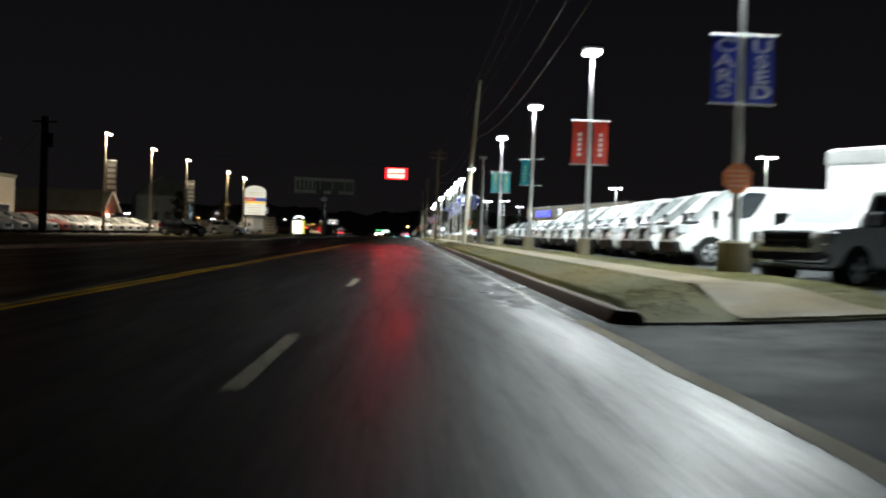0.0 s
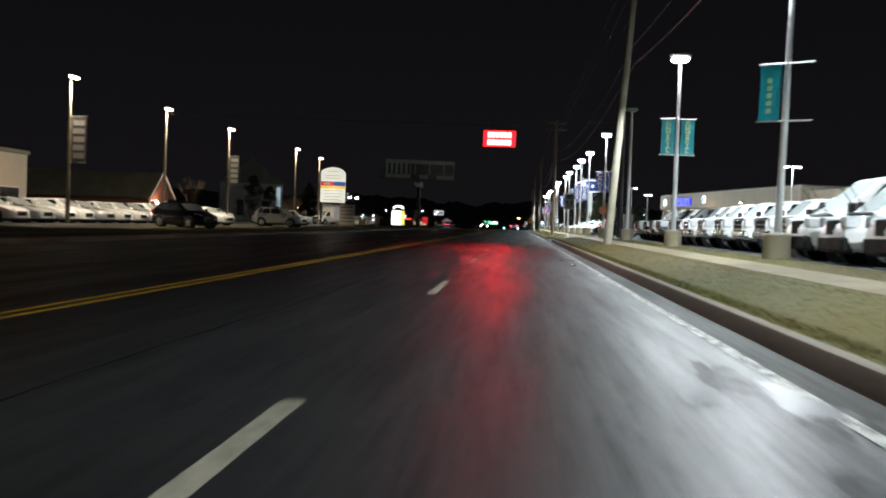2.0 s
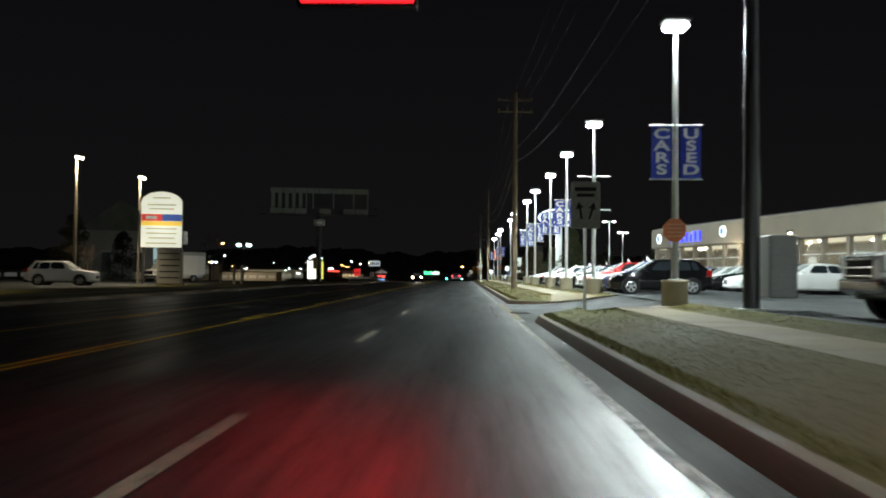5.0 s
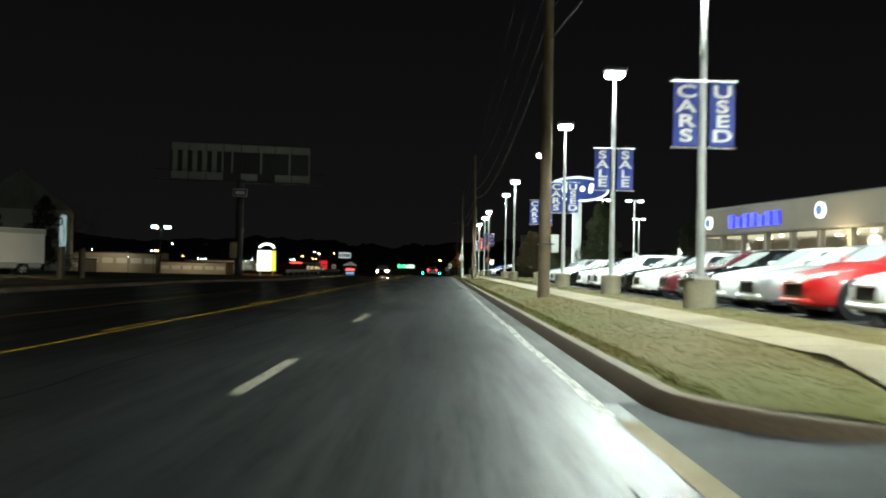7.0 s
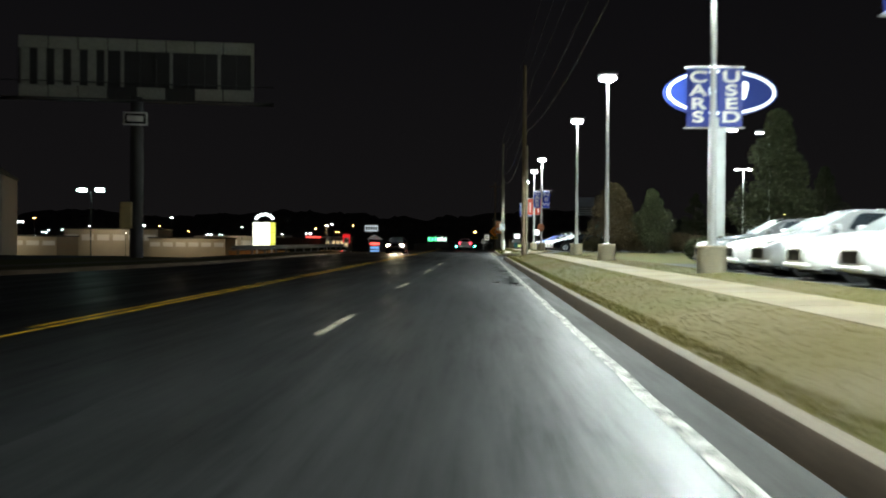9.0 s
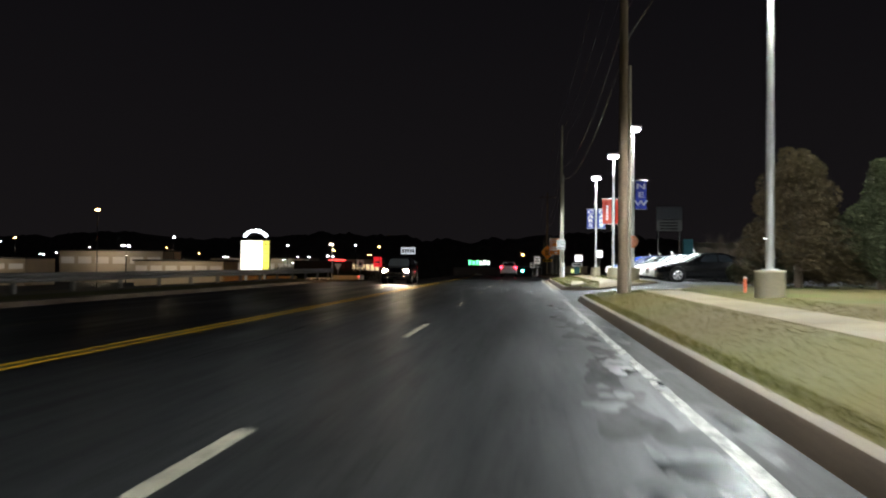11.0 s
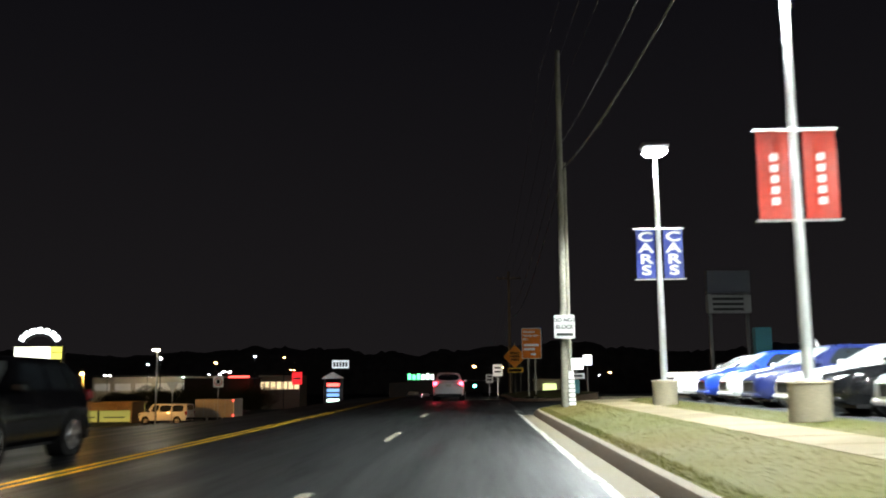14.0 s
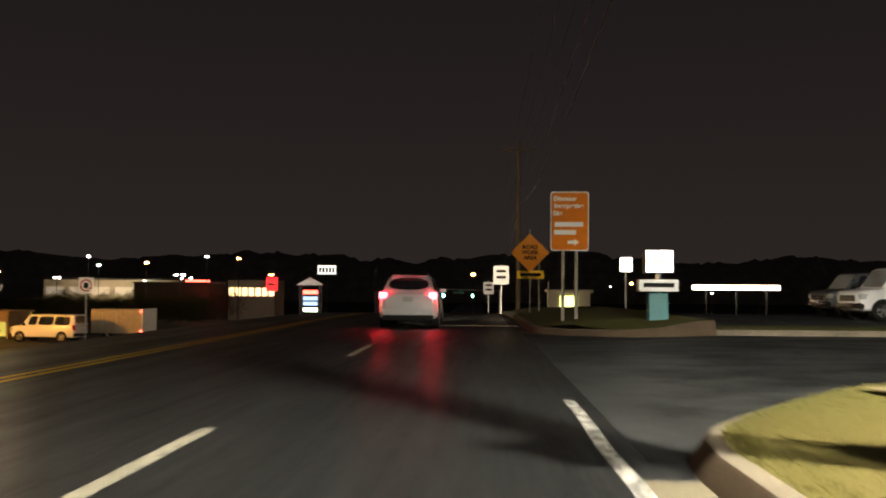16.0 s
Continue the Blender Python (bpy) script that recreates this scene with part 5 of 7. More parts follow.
# ---- dealership: long low building set back behind the lot ----
STUCCO = mat("tan_stucco", (0.235, 0.205, 0.165), 0.85, 0, 0.12, 20, 0.5, 0.2)
BRICKISH = mat("tan_wall_panel", (0.22, 0.185, 0.14), 0.85, 0, 0.15, 16, 0.5, 0.2)
SHOW = emitter("lit_showroom_ceiling", (1.0, 0.88, 0.66), 0.6)
PANE = glass("clear_showroom_glass", (0.9, 0.92, 0.9), 0.02)
PANE.node_tree.nodes["Principled BSDF"].inputs["Transmission Weight"].default_value = 1.0
BLUE_L = emitter("blue_lit_letters", (0.025, 0.03, 1.0), 2.2)
WHITE_L = emitter("white_lit_disc", (0.86, 0.93, 1.0), 1.2)
BLUE_D = emitter("blue_lit_rim", (0.02, 0.05, 0.30), 0.10)
th = thing("dealership_building", pose(25.0, 202.0, 0.49, 0, 0, 100.2 - 90), "long tan stucco showroom with lit glass front", "building")


def bx(name, y0, y1, x0, x1, z0, z1, material, label="", bevel=0.0, parent=None):
    return part(name, box(x0, y0, z0, x1, y1, z1, bevel), material, parent or th, label)


bx("fascia", -52, 0, -0.6, 20, 4.4, 6.9, STUCCO, "tall tan fascia", 0.15)
bx("roof", -51.6, -0.4, 0.0, 19.6, 6.9, 7.05, DARKSTEEL)
bx("wing", -110, -52, 0.6, 20, 0, 6.0, BRICKISH, "solid tan wing wall", 0.1)
bx("wing_coping", -110.2, -52, 0.4, 20.2, 6.0, 6.25, STUCCO)
bx("back_wall", -52, 0, 6.0, 6.2, 0, 4.4, BRICKISH)
bx("end_wall", -0.4, 0, 0.4, 20, 0, 4.4, STUCCO)
bx("lit_ceiling", -51.5, -0.5, 0.4, 6.0, 4.30, 4.36, SHOW, "warm lit showroom ceiling")
for k in range(14):
    y = -51.0 + 3.9 * k
    bx("column", y - 0.22, y + 0.22, -0.1, 0.35, 0, 4.4, STUCCO)
    if k < 13:
        bx("window", y + 0.25, y + 3.65, 0.10, 0.13, 0.4, 4.0, PANE).visible_shadow = False
        bx("window_bar", y + 0.25, y + 3.65, 0.06, 0.16, 2.9, 3.0, STEEL)
for k in range(12):
    y = -49.0 + 4.1 * k
    bx("ceiling_lamp", y - 0.16, y + 0.16, 1.2 + 1.3 * (k % 3), 1.5 + 1.3 * (k % 3), 4.16, 4.28, SHINE_W, "small round ceiling lamp", 0.03)
for k, (y, w, h) in enumerate(((-46, 2.0, 2.4), (-38, 3.2, 1.2), (-30, 1.2, 2.9), (-24, 2.6, 1.1), (-15, 1.4, 2.6), (-8, 2.4, 1.3))):
    bx("showroom_partition", y - w / 2, y + w / 2, 4.4 - 0.5 * (k % 2), 4.6, 0, h, BRICKISH if k % 2 else SIGN_W)
for y in (-78, -64, -96):
    bx("door", y - 1.6, y + 1.6, 0.52, 0.62, 0, 3.2, GLASS)
for name, y, z in (("sign_disc", -3.0, 5.6), ("sign_disc", -21.0, 5.8)):
    bm = rod((-0.85, y, z), (-0.62, y, z), 0.62, None, 28)
    part(name, bm, WHITE_L, th, "round white lit emblem")
    part("disc_ring", rod((-0.88, y, z), (-0.855, y, z), 0.38, 0.36, 24), mat("emblem_blue_ring", (0.1, 0.2, 0.5), 0.4), th)
for k in range(7):
    y = -7.0 - 1.25 * k
    bx("lit_letter", y - 0.78, y, -0.86, -0.62, 5.0, 6.1 - (0.25 if k % 3 == 1 else 0), BLUE_L, "glowing blue letter block")
for y, z in ((-35.0, 5.0), (-58.0, 4.6), (-70.0, 4.8), (-84.0, 4.6)):
    p = bx("wall_lamp", y - 0.25, y + 0.25, 0.25 if y < -52 else -0.95, 0.6 if y < -52 else -0.6, z, z + 0.3, DARKSTEEL)
    bx("lamp_lens", y - 0.22, y + 0.22, 0.20 if y < -52 else -0.92, 0.5 if y < -52 else -0.66, z - 0.06, z, SHINE_W, parent=p)
for y in (-68.0, -84.0):
    w = th.matrix_basis @ Vector((0.05, y, 4.4))
    lamp("wall_lamp_light", w, 500, WARM, 0.15)
# two added fills without fixtures, hung outside to brighten the front and fascia
lamp("showroom_light", th.matrix_basis @ Vector((-1.5, -24, 3.4)), 420, WARM, 0.5)
lamp("fascia_light", th.matrix_basis @ Vector((-9.0, -22, 7.5)), 250, HALIDE, 0.3)

# ---- oval sign on its pylon ----
t = thing("pylon_sign", pose(11.0, 189.0, 0.49, 0, 0, 4), "blue oval sign with a lit white rim on a pylon", "pylon sign")
part("pylon", box(-0.35, -0.2, 0, 0.35, 0.2, 6.6, 0.03), mat("pale_pylon", (0.45, 0.48, 0.48), 0.5), t)
ell = lambda a, b: [(a * math.cos(radians(10 * i)), b * math.sin(radians(10 * i))) for i in range(36)]
part("oval_face", turned(slab(ell(2.60, 1.10), 0, 0.36), Matrix.Translation((0, -0.2, 7.6)) @ UPRIGHT), BLUE_D, t)
bm = bmesh.new()
for i in range(36):
    q = [ell(2.52, 1.03)[i], ell(2.52, 1.03)[(i + 1) % 36], ell(2.36, 0.88)[(i + 1) % 36], ell(2.36, 0.88)[i]]
    bm.faces.new([bm.verts.new((x, -0.565, 7.6 + y)) for x, y in q])
bmesh.ops.remove_doubles(bm, verts=bm.verts, dist=1e-4)
part("oval_rim", bm, WHITE_L, t, "lit white rim")
for k, (w_, h_) in enumerate(((0.5, 0.9), (0.42, 0.45), (0.42, 0.45), (0.4, 0.85))):
    x = -1.15 + 0.72 * k
    part("script_shape", turned(slab(rounded(w_, h_, 0.18), 0, 0.01), Matrix.Translation((x, -0.57, 7.55 + h_ / 6)) @ UPRIGHT @ pose(0, 0, 0, 0, 0, -12)), WHITE_L, t)

# ---- double-headed lamps inside the lot ----
def double_lamp(x, y, z, high, lit=700):
    t = thing("lot_lamp", pose(x, y, z), "tall lamp pole with twin lamp heads inside the lot", "lamp pole", "lamps inside the lot")
    part("pole", rod((0, 0, 0), (0, 0, high), 0.10, 0.07, 12), STEEL, t, "", True)
    for s in (-1, 1):
        h = part("lamp_head", box(s * 0.65 - 0.3, -0.22, high - 0.02, s * 0.65 + 0.3, 0.22, high + 0.16, 0.04), DARKSTEEL, t)
        part("lens", box(s * 0.65 - 0.26, -0.19, high - 0.09, s * 0.65 + 0.26, 0.19, high - 0.02, 0.02), SHINE, h)
        part("arm", rod((0, 0, high), (s * 0.5, 0, high + 0.05), 0.04, None, 8), STEEL, h)
    if lit:
        lamp("lot_lamp_light", (x, y, z + high - 0.2), lit, HALIDE, 0.3)


double_lamp(29.0, 138.0, 0.49, 8.2, 5000)
double_lamp(20.5, 212.0, 0.49, 8.6, 0)
double_lamp(16.5, 209.0, 0.49, 8.4, 2500)
double_lamp(33.0, 92.0, 0.49, 9.0, 6500)
double_lamp(28.0, 245.0, 0.49, 8.6, 4000)

# ---- evergreen, hedge and bare tree ----
LEAF = mat("dull_evergreen_foliage", (0.030, 0.034, 0.016), 0.8, 0, 0.5, 5, 1.2, 0)
RUST = mat("rusty_needle_foliage", (0.046, 0.034, 0.017), 0.8, 0, 0.5, 5, 1.2, 0)
BARK = mat("grey_brown_bark", (0.10, 0.078, 0.06), 0.9, 0, 0.3, 14, 1, 0.4)


def foliage(rnd, spots, size, count):
    """Small tilted leaf clumps about the given spots."""
    verts, faces = [], []
    for _ in range(count):
        c, rad = spots[rnd.randrange(len(spots))]
        d = Vector((rnd.gauss(0, 1), rnd.gauss(0, 1), rnd.gauss(0, 1))).normalized() * rad * rnd.uniform(0.55, 1.0) ** 0.5
        p = Vector(c) + d
        u = Vector((rnd.gauss(0, 1), rnd.gauss(0, 1), rnd.gauss(0, 0.6))).normalized()
        w = u.cross(Vector((rnd.gauss(0, 1), rnd.gauss(0, 1), rnd.gauss(0, 1)))).normalized()
        s = size * rnd.uniform(0.5, 1.3)
        k = len(verts)
        verts += [tuple(p - u * s), tuple(p + w * s * 0.5), tuple(p + u * s), tuple(p - w * s * 0.5)]
        faces.append((k, k + 1, k + 2, k + 3))
    me = bpy.data.meshes.new("foliage")
    me.from_pydata(verts, [], faces)
    return me


def conifer(x, y, z, high, wide, material, label, seed, taper=0.7):
    rnd = random.Random(seed)
    t = thing("evergreen_tree", pose(x, y, z), label, "tree")
    part("trunk", rod((0, 0, -0.1), (0, 0, high * 0.9), 0.16, 0.03, 10), BARK, t)
    spots = []
    for _ in range(60):
        f = rnd.random() ** 0.8
        r = wide * (1 - f) ** taper * rnd.uniform(0.3, 1.0)
        a = rnd.uniform(0, 6.283)
        spots.append(((r * math.cos(a), r * math.sin(a), 0.4 + f * (high - 0.7)), 0.35 + 0.45 * (1 - f)))
    me = foliage(rnd, spots, 0.055, 30000)
    me.materials.append(material)
    share("crown", me, t)
    for _ in range(14):
        c, _r = spots[rnd.randrange(60)]
        part("limb", rod((0, 0, c[2] * 0.8), c, 0.04, 0.012, 5), BARK, t)


def hedge(x, y, z, a, b, high, label, seed, material=None):
    rnd = random.Random(seed)
    t = thing("shrub", pose(x, y, z), label, "shrub")
    spots = []
    for _ in range(40):
        ang, rr = rnd.uniform(0, 6.283), rnd.random() ** 0.5
        spots.append(((a * rr * math.cos(ang), b * rr * math.sin(ang), high * (0.3 + 0.45 * rnd.random() * (1 - rr * 0.6))), high * 0.27))
    me = foliage(rnd, spots, 0.055, 18000)
    me.materials.append(material or LEAF)
    share("leaves", me, t)
    for _ in range(8):
        c, _r = spots[rnd.randrange(40)]
        part("stem", rod((0, 0, 0), c, 0.025, 0.008, 5), BARK, t)


conifer(9.9, 213.6, 0.49, 5.2, 1.9, RUST, "rusty olive evergreen tree on the lawn", 1, 0.35)
conifer(12.4, 212.5, 0.49, 4.6, 1.8, LEAF, "dull olive evergreen tree beside the lawn", 2)
conifer(12.0, 183.5, 0.49, 6.2, 1.7, LEAF, "dark evergreen by the pylon sign", 3)
hedge(9.3, 215.9, 0.49, 1.25, 0.95, 1.30, "dark dense shrub at the end of the lawn", 4)
hedge(11.5, 215.6, 0.49, 1.5, 1.0, 1.75, "dark dense shrub at the end of the lawn", 9, RUST)
hedge(12.8, 214.0, 0.49, 2.0, 1.3, 1.9, "dense brown-green shrub beside the evergreens", 5, RUST)
hedge(15.2, 214.8, 0.49, 1.9, 1.2, 1.7, "dense brown-green shrub beside the evergreens", 6, RUST)
hedge(12.6, 192.5, 0.49, 2.2, 1.6, 1.35, "clipped green shrub on the lawn", 7)
hedge(9.3, 180.0, 0.49, 1.6, 1.2, 1.1, "clipped green shrub at the end of the row", 8)


def bare_tree(x, y, z, high, label, seed, spread=0.62):
    rnd = random.Random(seed)
    t = thing("bare_tree", pose(x, y, z), label, "tree")
    bm = bmesh.new()

    def grow(a, d, l, r, n):
        b = a + d * l
        tube(bm, a, b, r, r * 0.65, 5)
        if n:
            for _ in range(3):
                e = (d + Vector((rnd.gauss(0, spread), rnd.gauss(0, spread), rnd.gauss(0.1, 0.25)))).normalized()
                grow(a + d * l * rnd.uniform(0.6, 1.0), e, l * rnd.uniform(0.6, 0.8), r * 0.6, n - 1)
    part("trunk", rod((0, 0, -0.1), (0, 0, high * 0.3), 0.13, 0.1, 8), BARK, t)
    for k in range(5):
        d = Vector((math.cos(k * 1.257 + seed) * spread, math.sin(k * 1.257 + seed) * spread, 0.9)).normalized()
        grow(Vector((0, 0, high * 0.22)), d, high * 0.28, 0.017, 3)
    part("crown", bm, BARK, t)


bare_tree(15.5, 254.0, 0.49, 4.6, "small bare tree behind the car row", 3, 0.75)
bare_tree(18.0, 262.5, 0.2, 3.8, "small bare tree behind the car row", 9)
# lawn between the lots
LAWN = mat("green_lawn_turf", (0.066, 0.070, 0.018), 0.95, 0, 0.3, 30, 0.5, 0.15, 0.02)
two_tone(LAWN, (0.080, 0.062, 0.022), 2.2)
tagged(sheet([6.32, 8, 11, 14, 18], span(178.5, 217.5, 3), lambda x, y: 0.50 + 0.02 * noise.noise((x, y * 0.4, 0)), LAWN, "lawn"), "short green lawn lit by the lamp poles", "lawn", kind="structure")
# dim sign board on the far lot and the tall teal pylon
t = thing("dark_marquee", pose(15.6, 282.0, 0.13, 0, 0, 8), "unlit two-panel marquee board with a teal pillar", "marquee sign")
part("pillar", box(1.55, -0.25, 0, 2.6, 0.25, 4.15, 0.03), mat("teal_painted_steel", (0.012, 0.10, 0.12), 0.6), t, "teal pillar")
for x in (-1.2, 1.2):
    part("post", box(x - 0.09, -0.05, 0, x + 0.09, 0.12, 6.4), DARKSTEEL, t)
part("board", box(-1.4, -0.2, 6.3, 1.4, 0.2, 7.7, 0.03), mat("dark_blue_marquee_face", (0.02, 0.022, 0.035), 0.5), t)
part("lower_board", box(-1.4, -0.22, 5.05, 1.4, 0.18, 6.2, 0.03), mat("grey_marquee_face", (0.10, 0.10, 0.10), 0.6), t)
for k in range(3):
    part("print_bar", box(-1.1, -0.23, 5.2 + 0.32 * k, 0.9, -0.222, 5.36 + 0.32 * k), INK, t)

# ---- left side: lamp poles, plaza sign, billboard, buildings ----
GREY_B = mat("grey_printed_banner", (0.25, 0.24, 0.22), 0.6, 0, 0.3, 6, 2.5, 0)


def far_lamp_pole(x, y, high, watts, banner):
    t = thing("street_lamp", pose(x, y, 0.28), "slim lamp pole with a bent lamp head" + (" and a grey banner" if banner else ""), "lamp pole", "lamp poles across the road")
    part("pole", rod((0, 0, 0), (0, 0, high), 0.13, 0.07, 12), GREYWOOD, t, "", True)
    h = part("lamp_head", turned(box(-0.12, -0.25, 0, 0.48, 0.25, 0.14, 0.05), pose(0.06, 0, high - 0.02, 0, 14)), DARKSTEEL, t)
    part("lens", turned(box(-0.08, -0.21, -0.15, 0.44, 0.21, 0, 0.06), pose(0.06, 0, high - 0.02, 0, 14)), SHINE_W, h)
    if banner:
        for z in (3.6, 6.3):
            part("banner_arm", rod((0, 0, z), (1.05, 0, z), 0.02, None, 6), STEEL, t)
        b = part("banner", box(0.14, -0.01, 3.62, 1.02, 0.01, 6.28), GREY_B, t, "grey printed banner")
        for k in range(5):
            part("print_bar", box(0.24, -0.02, 3.84 + 0.48 * k, 0.92, -0.012, 4.16 + 0.48 * k), SIGN_W, b)
    if watts:
        down_lamp("street_lamp_light", (x + 0.4, y, high - 0.2), watts, WARM, 0.25, 150, -30)


for x, y, h, w, b in ((-27.1, 86.1, 8.7, 4200, True), (-27.5, 101.9, 8.8, 4200, False), (-27.6, 117.5, 8.9, 4200, True), (-28.4, 146.5, 9.4, 4200, False), (-28.1, 158.8, 9.2, 3000, False)):
    far_lamp_pole(x, y, h, w, b)

DARKTIMBER = mat("creosoted_timber", (0.012, 0.010, 0.008), 0.9, 0, 0.3, 20, 0.8, 0.2)
t = thing("dark_timber_pole", pose(-27.2, 73.0, 0.2), "thick dark timber pole with crossarm and transformer", "utility pole", "utility poles")
part("pole", rod((0, 0, 0), (0, 0, 8.5), 0.30, 0.24, 12), DARKTIMBER, t)
part("crossarm", box(-0.85, -0.06, 8.05, 0.85, 0.06, 8.17), WOODPOLE, t)
part("transformer", rod((0.35, 0, 6.3), (0.35, 0, 7.3), 0.26, None, 14), DARKTIMBER, t)
wire("dark service drop across the lot", (-27.2, 73, 8.1), (-48, 112, 7.4), 0.8, 0.02)

# white store and brick house behind the far lot
WALLW = mat("white_painted_siding", (0.55, 0.53, 0.47), 0.7, 0, 0.12, 20, 0.4, 0.2)
ROOFG = mat("grey_green_shingle_roof", (0.26, 0.27, 0.22), 0.85, 0, 0.3, 18, 0.6, 0.4)
BRICK = mat("red_brick", (0.17, 0.075, 0.05), 0.85, 0, 0.25, 16, 0.6, 0.4)
t = thing("white_store", pose(-50.5, 106.0, 0.28), "white flat-roofed store lit by an orange lamp", "building")
part("wall", box(-14, -20, 0, 0, 18, 6.2, 0.05), WALLW, t)
part("parapet", box(-14.2, -20.2, 6.2, 0.2, 18.2, 6.6, 0.05), ROOFG, t)
for k in range(6):
    w = part("window", box(0.0, -17 + 6 * k, 1.0, 0.06, -13.6 + 6 * k, 2.8), GLASS, t)
    part("frame", box(0.02, -17.1 + 6 * k, 2.8, 0.10, -13.5 + 6 * k, 2.92), SIGN_W, w)
part("stair", box(0.05, -2, 0, 1.5, 0.5, 1.2, 0.03), CONCRETE, t)
part("awning", box(0.0, -19, 3.0, 1.3, 6, 3.15, 0.03), BRICK, t)
t = thing("sodium_lamp", pose(-49.2, 115.5, 0.28), "orange sodium lamp on a slim pole", "lamp pole")
part("pole", rod((0, 0, 0), (0, 0, 10.4), 0.12, 0.08, 10), WOODPOLE, t)
part("lamp_head", box(-0.3, -0.3, 10.35, 0.3, 0.3, 10.6, 0.06), DARKSTEEL, t)
part("lens", rod((0, 0, 10.05), (0, 0, 10.35), 0.16, 0.26, 12), SHINE_S, t)
down_lamp("sodium_light", (-48.8, 115.0, 9.9), 1500, SODIUM, 0.3, 118)
t = thing("brick_house", pose(-47.0, 149.8, 0.28), "small red brick house with a shingled gable roof", "house")
part("wall", box(-19, -3.2, 0, 0, 3.2, 3.2), BRICK, t)
bm = bmesh.new()
for s in (-1, 1):
    q = [bm.verts.new(p) for p in ((0.6, s * 4.2, 2.6), (-19.6, s * 4.2, 2.6), (-19.6, 0, 6.0), (0.6, 0, 6.0))]
    bm.faces.new(q)
bmesh.ops.solidify(bm, geom=list(bm.faces), thickness=0.18)
part("roof", bm, ROOFG, t, "grey-green shingle roof")
part("gable", turned(slab([(-3.2, 3.1), (3.2, 3.1), (0, 5.7)], 0, 0.2), Matrix.Rotation(radians(90), 4, "Z") @ UPRIGHT), BRICK, t)
for s in (-1, 1):
    part("barge_board", rod((0.62, s * 4.2, 2.62), (0.62, 0, 6.02), 0.12, None, 4), SIGN_W, t, "white barge board")
for y in (-2.6, 1.2):
    w = part("window", box(0.0, y, 1.0, 0.08, y + 1.3, 2.3), GLASS, t)
    part("frame", box(0.02, y - 0.1, 2.3, 0.12, y + 1.4, 2.42), SIGN_W, w)
part("door", box(0.0, -0.6, 0, 0.1, 0.5, 2.1), SIGN_W, t)
p = part("porch_lamp", box(0.05, -0.95, 2.0, 0.25, -0.75, 2.3, 0.02), SHINE_W, t)
lamp("porch_light", (-46.2, 148.6, 2.5), 220, (1.0, 0.6, 0.4), 0.1)

# plaza sign with coloured panels
FACE = emitter("lit_plaza_face", (1.0, 0.95, 0.78), 0.62)
FACE_R = emitter("lit_red_panel", (0.75, 0.05, 0.04), 0.5)
FACE_B = emitter("lit_blue_panel", (0.05, 0.10, 0.36), 0.5)
FACE_Y = emitter("lit_yellow_panel", (1.0, 0.62, 0.08), 0.6)
FADED = emitter("faint_printed_ink", (0.62, 0.58, 0.46), 0.42)
t = thing("plaza_sign", pose(-26.2, 159.2, 0.28, 0, 0, 12), "arched white lit plaza sign with coloured tenant panels", "plaza sign")
arch = [(-1.75, 3.1), (1.75, 3.1), (1.75, 7.0)] + [(1.75 * math.cos(radians(a)), 7.0 + 0.95 * math.sin(radians(a))) for a in range(15, 180, 15)] + [(-1.75, 7.0)]
part("cabinet", turned(slab(arch, 0.05, 0.6), UPRIGHT), DARKSTEEL, t)
part("lit_face", turned(slab([(x * 0.965, 3.14 + (z - 3.14) * 0.985) for x, z in arch], 0.6, 0.62), UPRIGHT), FACE, t)
for x0, x1, z0, z1, m in ((-1.66, 0.05, 5.35, 5.95, FACE_R), (0.05, 1.66, 5.35, 5.95, FACE_B), (-1.66, 1.66, 4.95, 5.33, FACE_Y)):
    part("tenant_panel", box(x0, -0.64, z0, x1, -0.622, z1), m, t)
part("mark_shape", box(-1.3, -0.655, 5.52, -0.4, -0.642, 5.78), SIGN_W, t)
for z, w_ in ((7.35, 1.5), (6.75, 2.4), (6.4, 2.1), (4.7, 2.6), (4.3, 2.6), (3.9, 2.2), (3.45, 2.6)):
    part("print_bar", box(-w_ / 2, -0.634, z - 0.07, w_ / 2, -0.622, z + 0.07), FADED, t)
for x in (-1.5, 1.5):
    part("post", box(x - 0.12, -0.45, 0, x + 0.12, -0.2, 3.12), DARKSTEEL, t)
part("side_box", box(1.8, -0.5, 3.4, 2.15, -0.2, 4.5, 0.03), SIGN_W, t)
lamp("plaza_sign_light", t.matrix_basis @ Vector((0, -2.0, 5.0)), 60, (1.0, 0.95, 0.8), 1.0)
t = thing("stone_marker", pose(-22.2, 149.0, 0.26), "low grey stone marker with worn lines", "marker sign")
part("slab", box(-0.95, -0.2, 0.1, 0.95, 0.2, 2.75, 0.04), mat("grey_stone", (0.30, 0.29, 0.26), 0.9, 0, 0.25, 20, 1, 0.4), t)
part("plinth", box(-0.95, -0.35, -0.05, 0.95, 0.35, 0.2, 0.04), CONCRETE, t)
for k in range(5):
    part("print_bar", box(-0.75, -0.21, 0.55 + 0.45 * k, 0.75, -0.202, 0.63 + 0.45 * k), INK, t)
for x, y in ((-20.6, 162.0), (-20.9, 166.0)):
    t = thing("timber_post", pose(x, y, 0.22), "short weathered timber post in the verge", "post", "timber posts")
    part("post", rod((0, 0, -0.1), (0, 0, 1.75), 0.13, 0.12, 10), GREYWOOD, t)

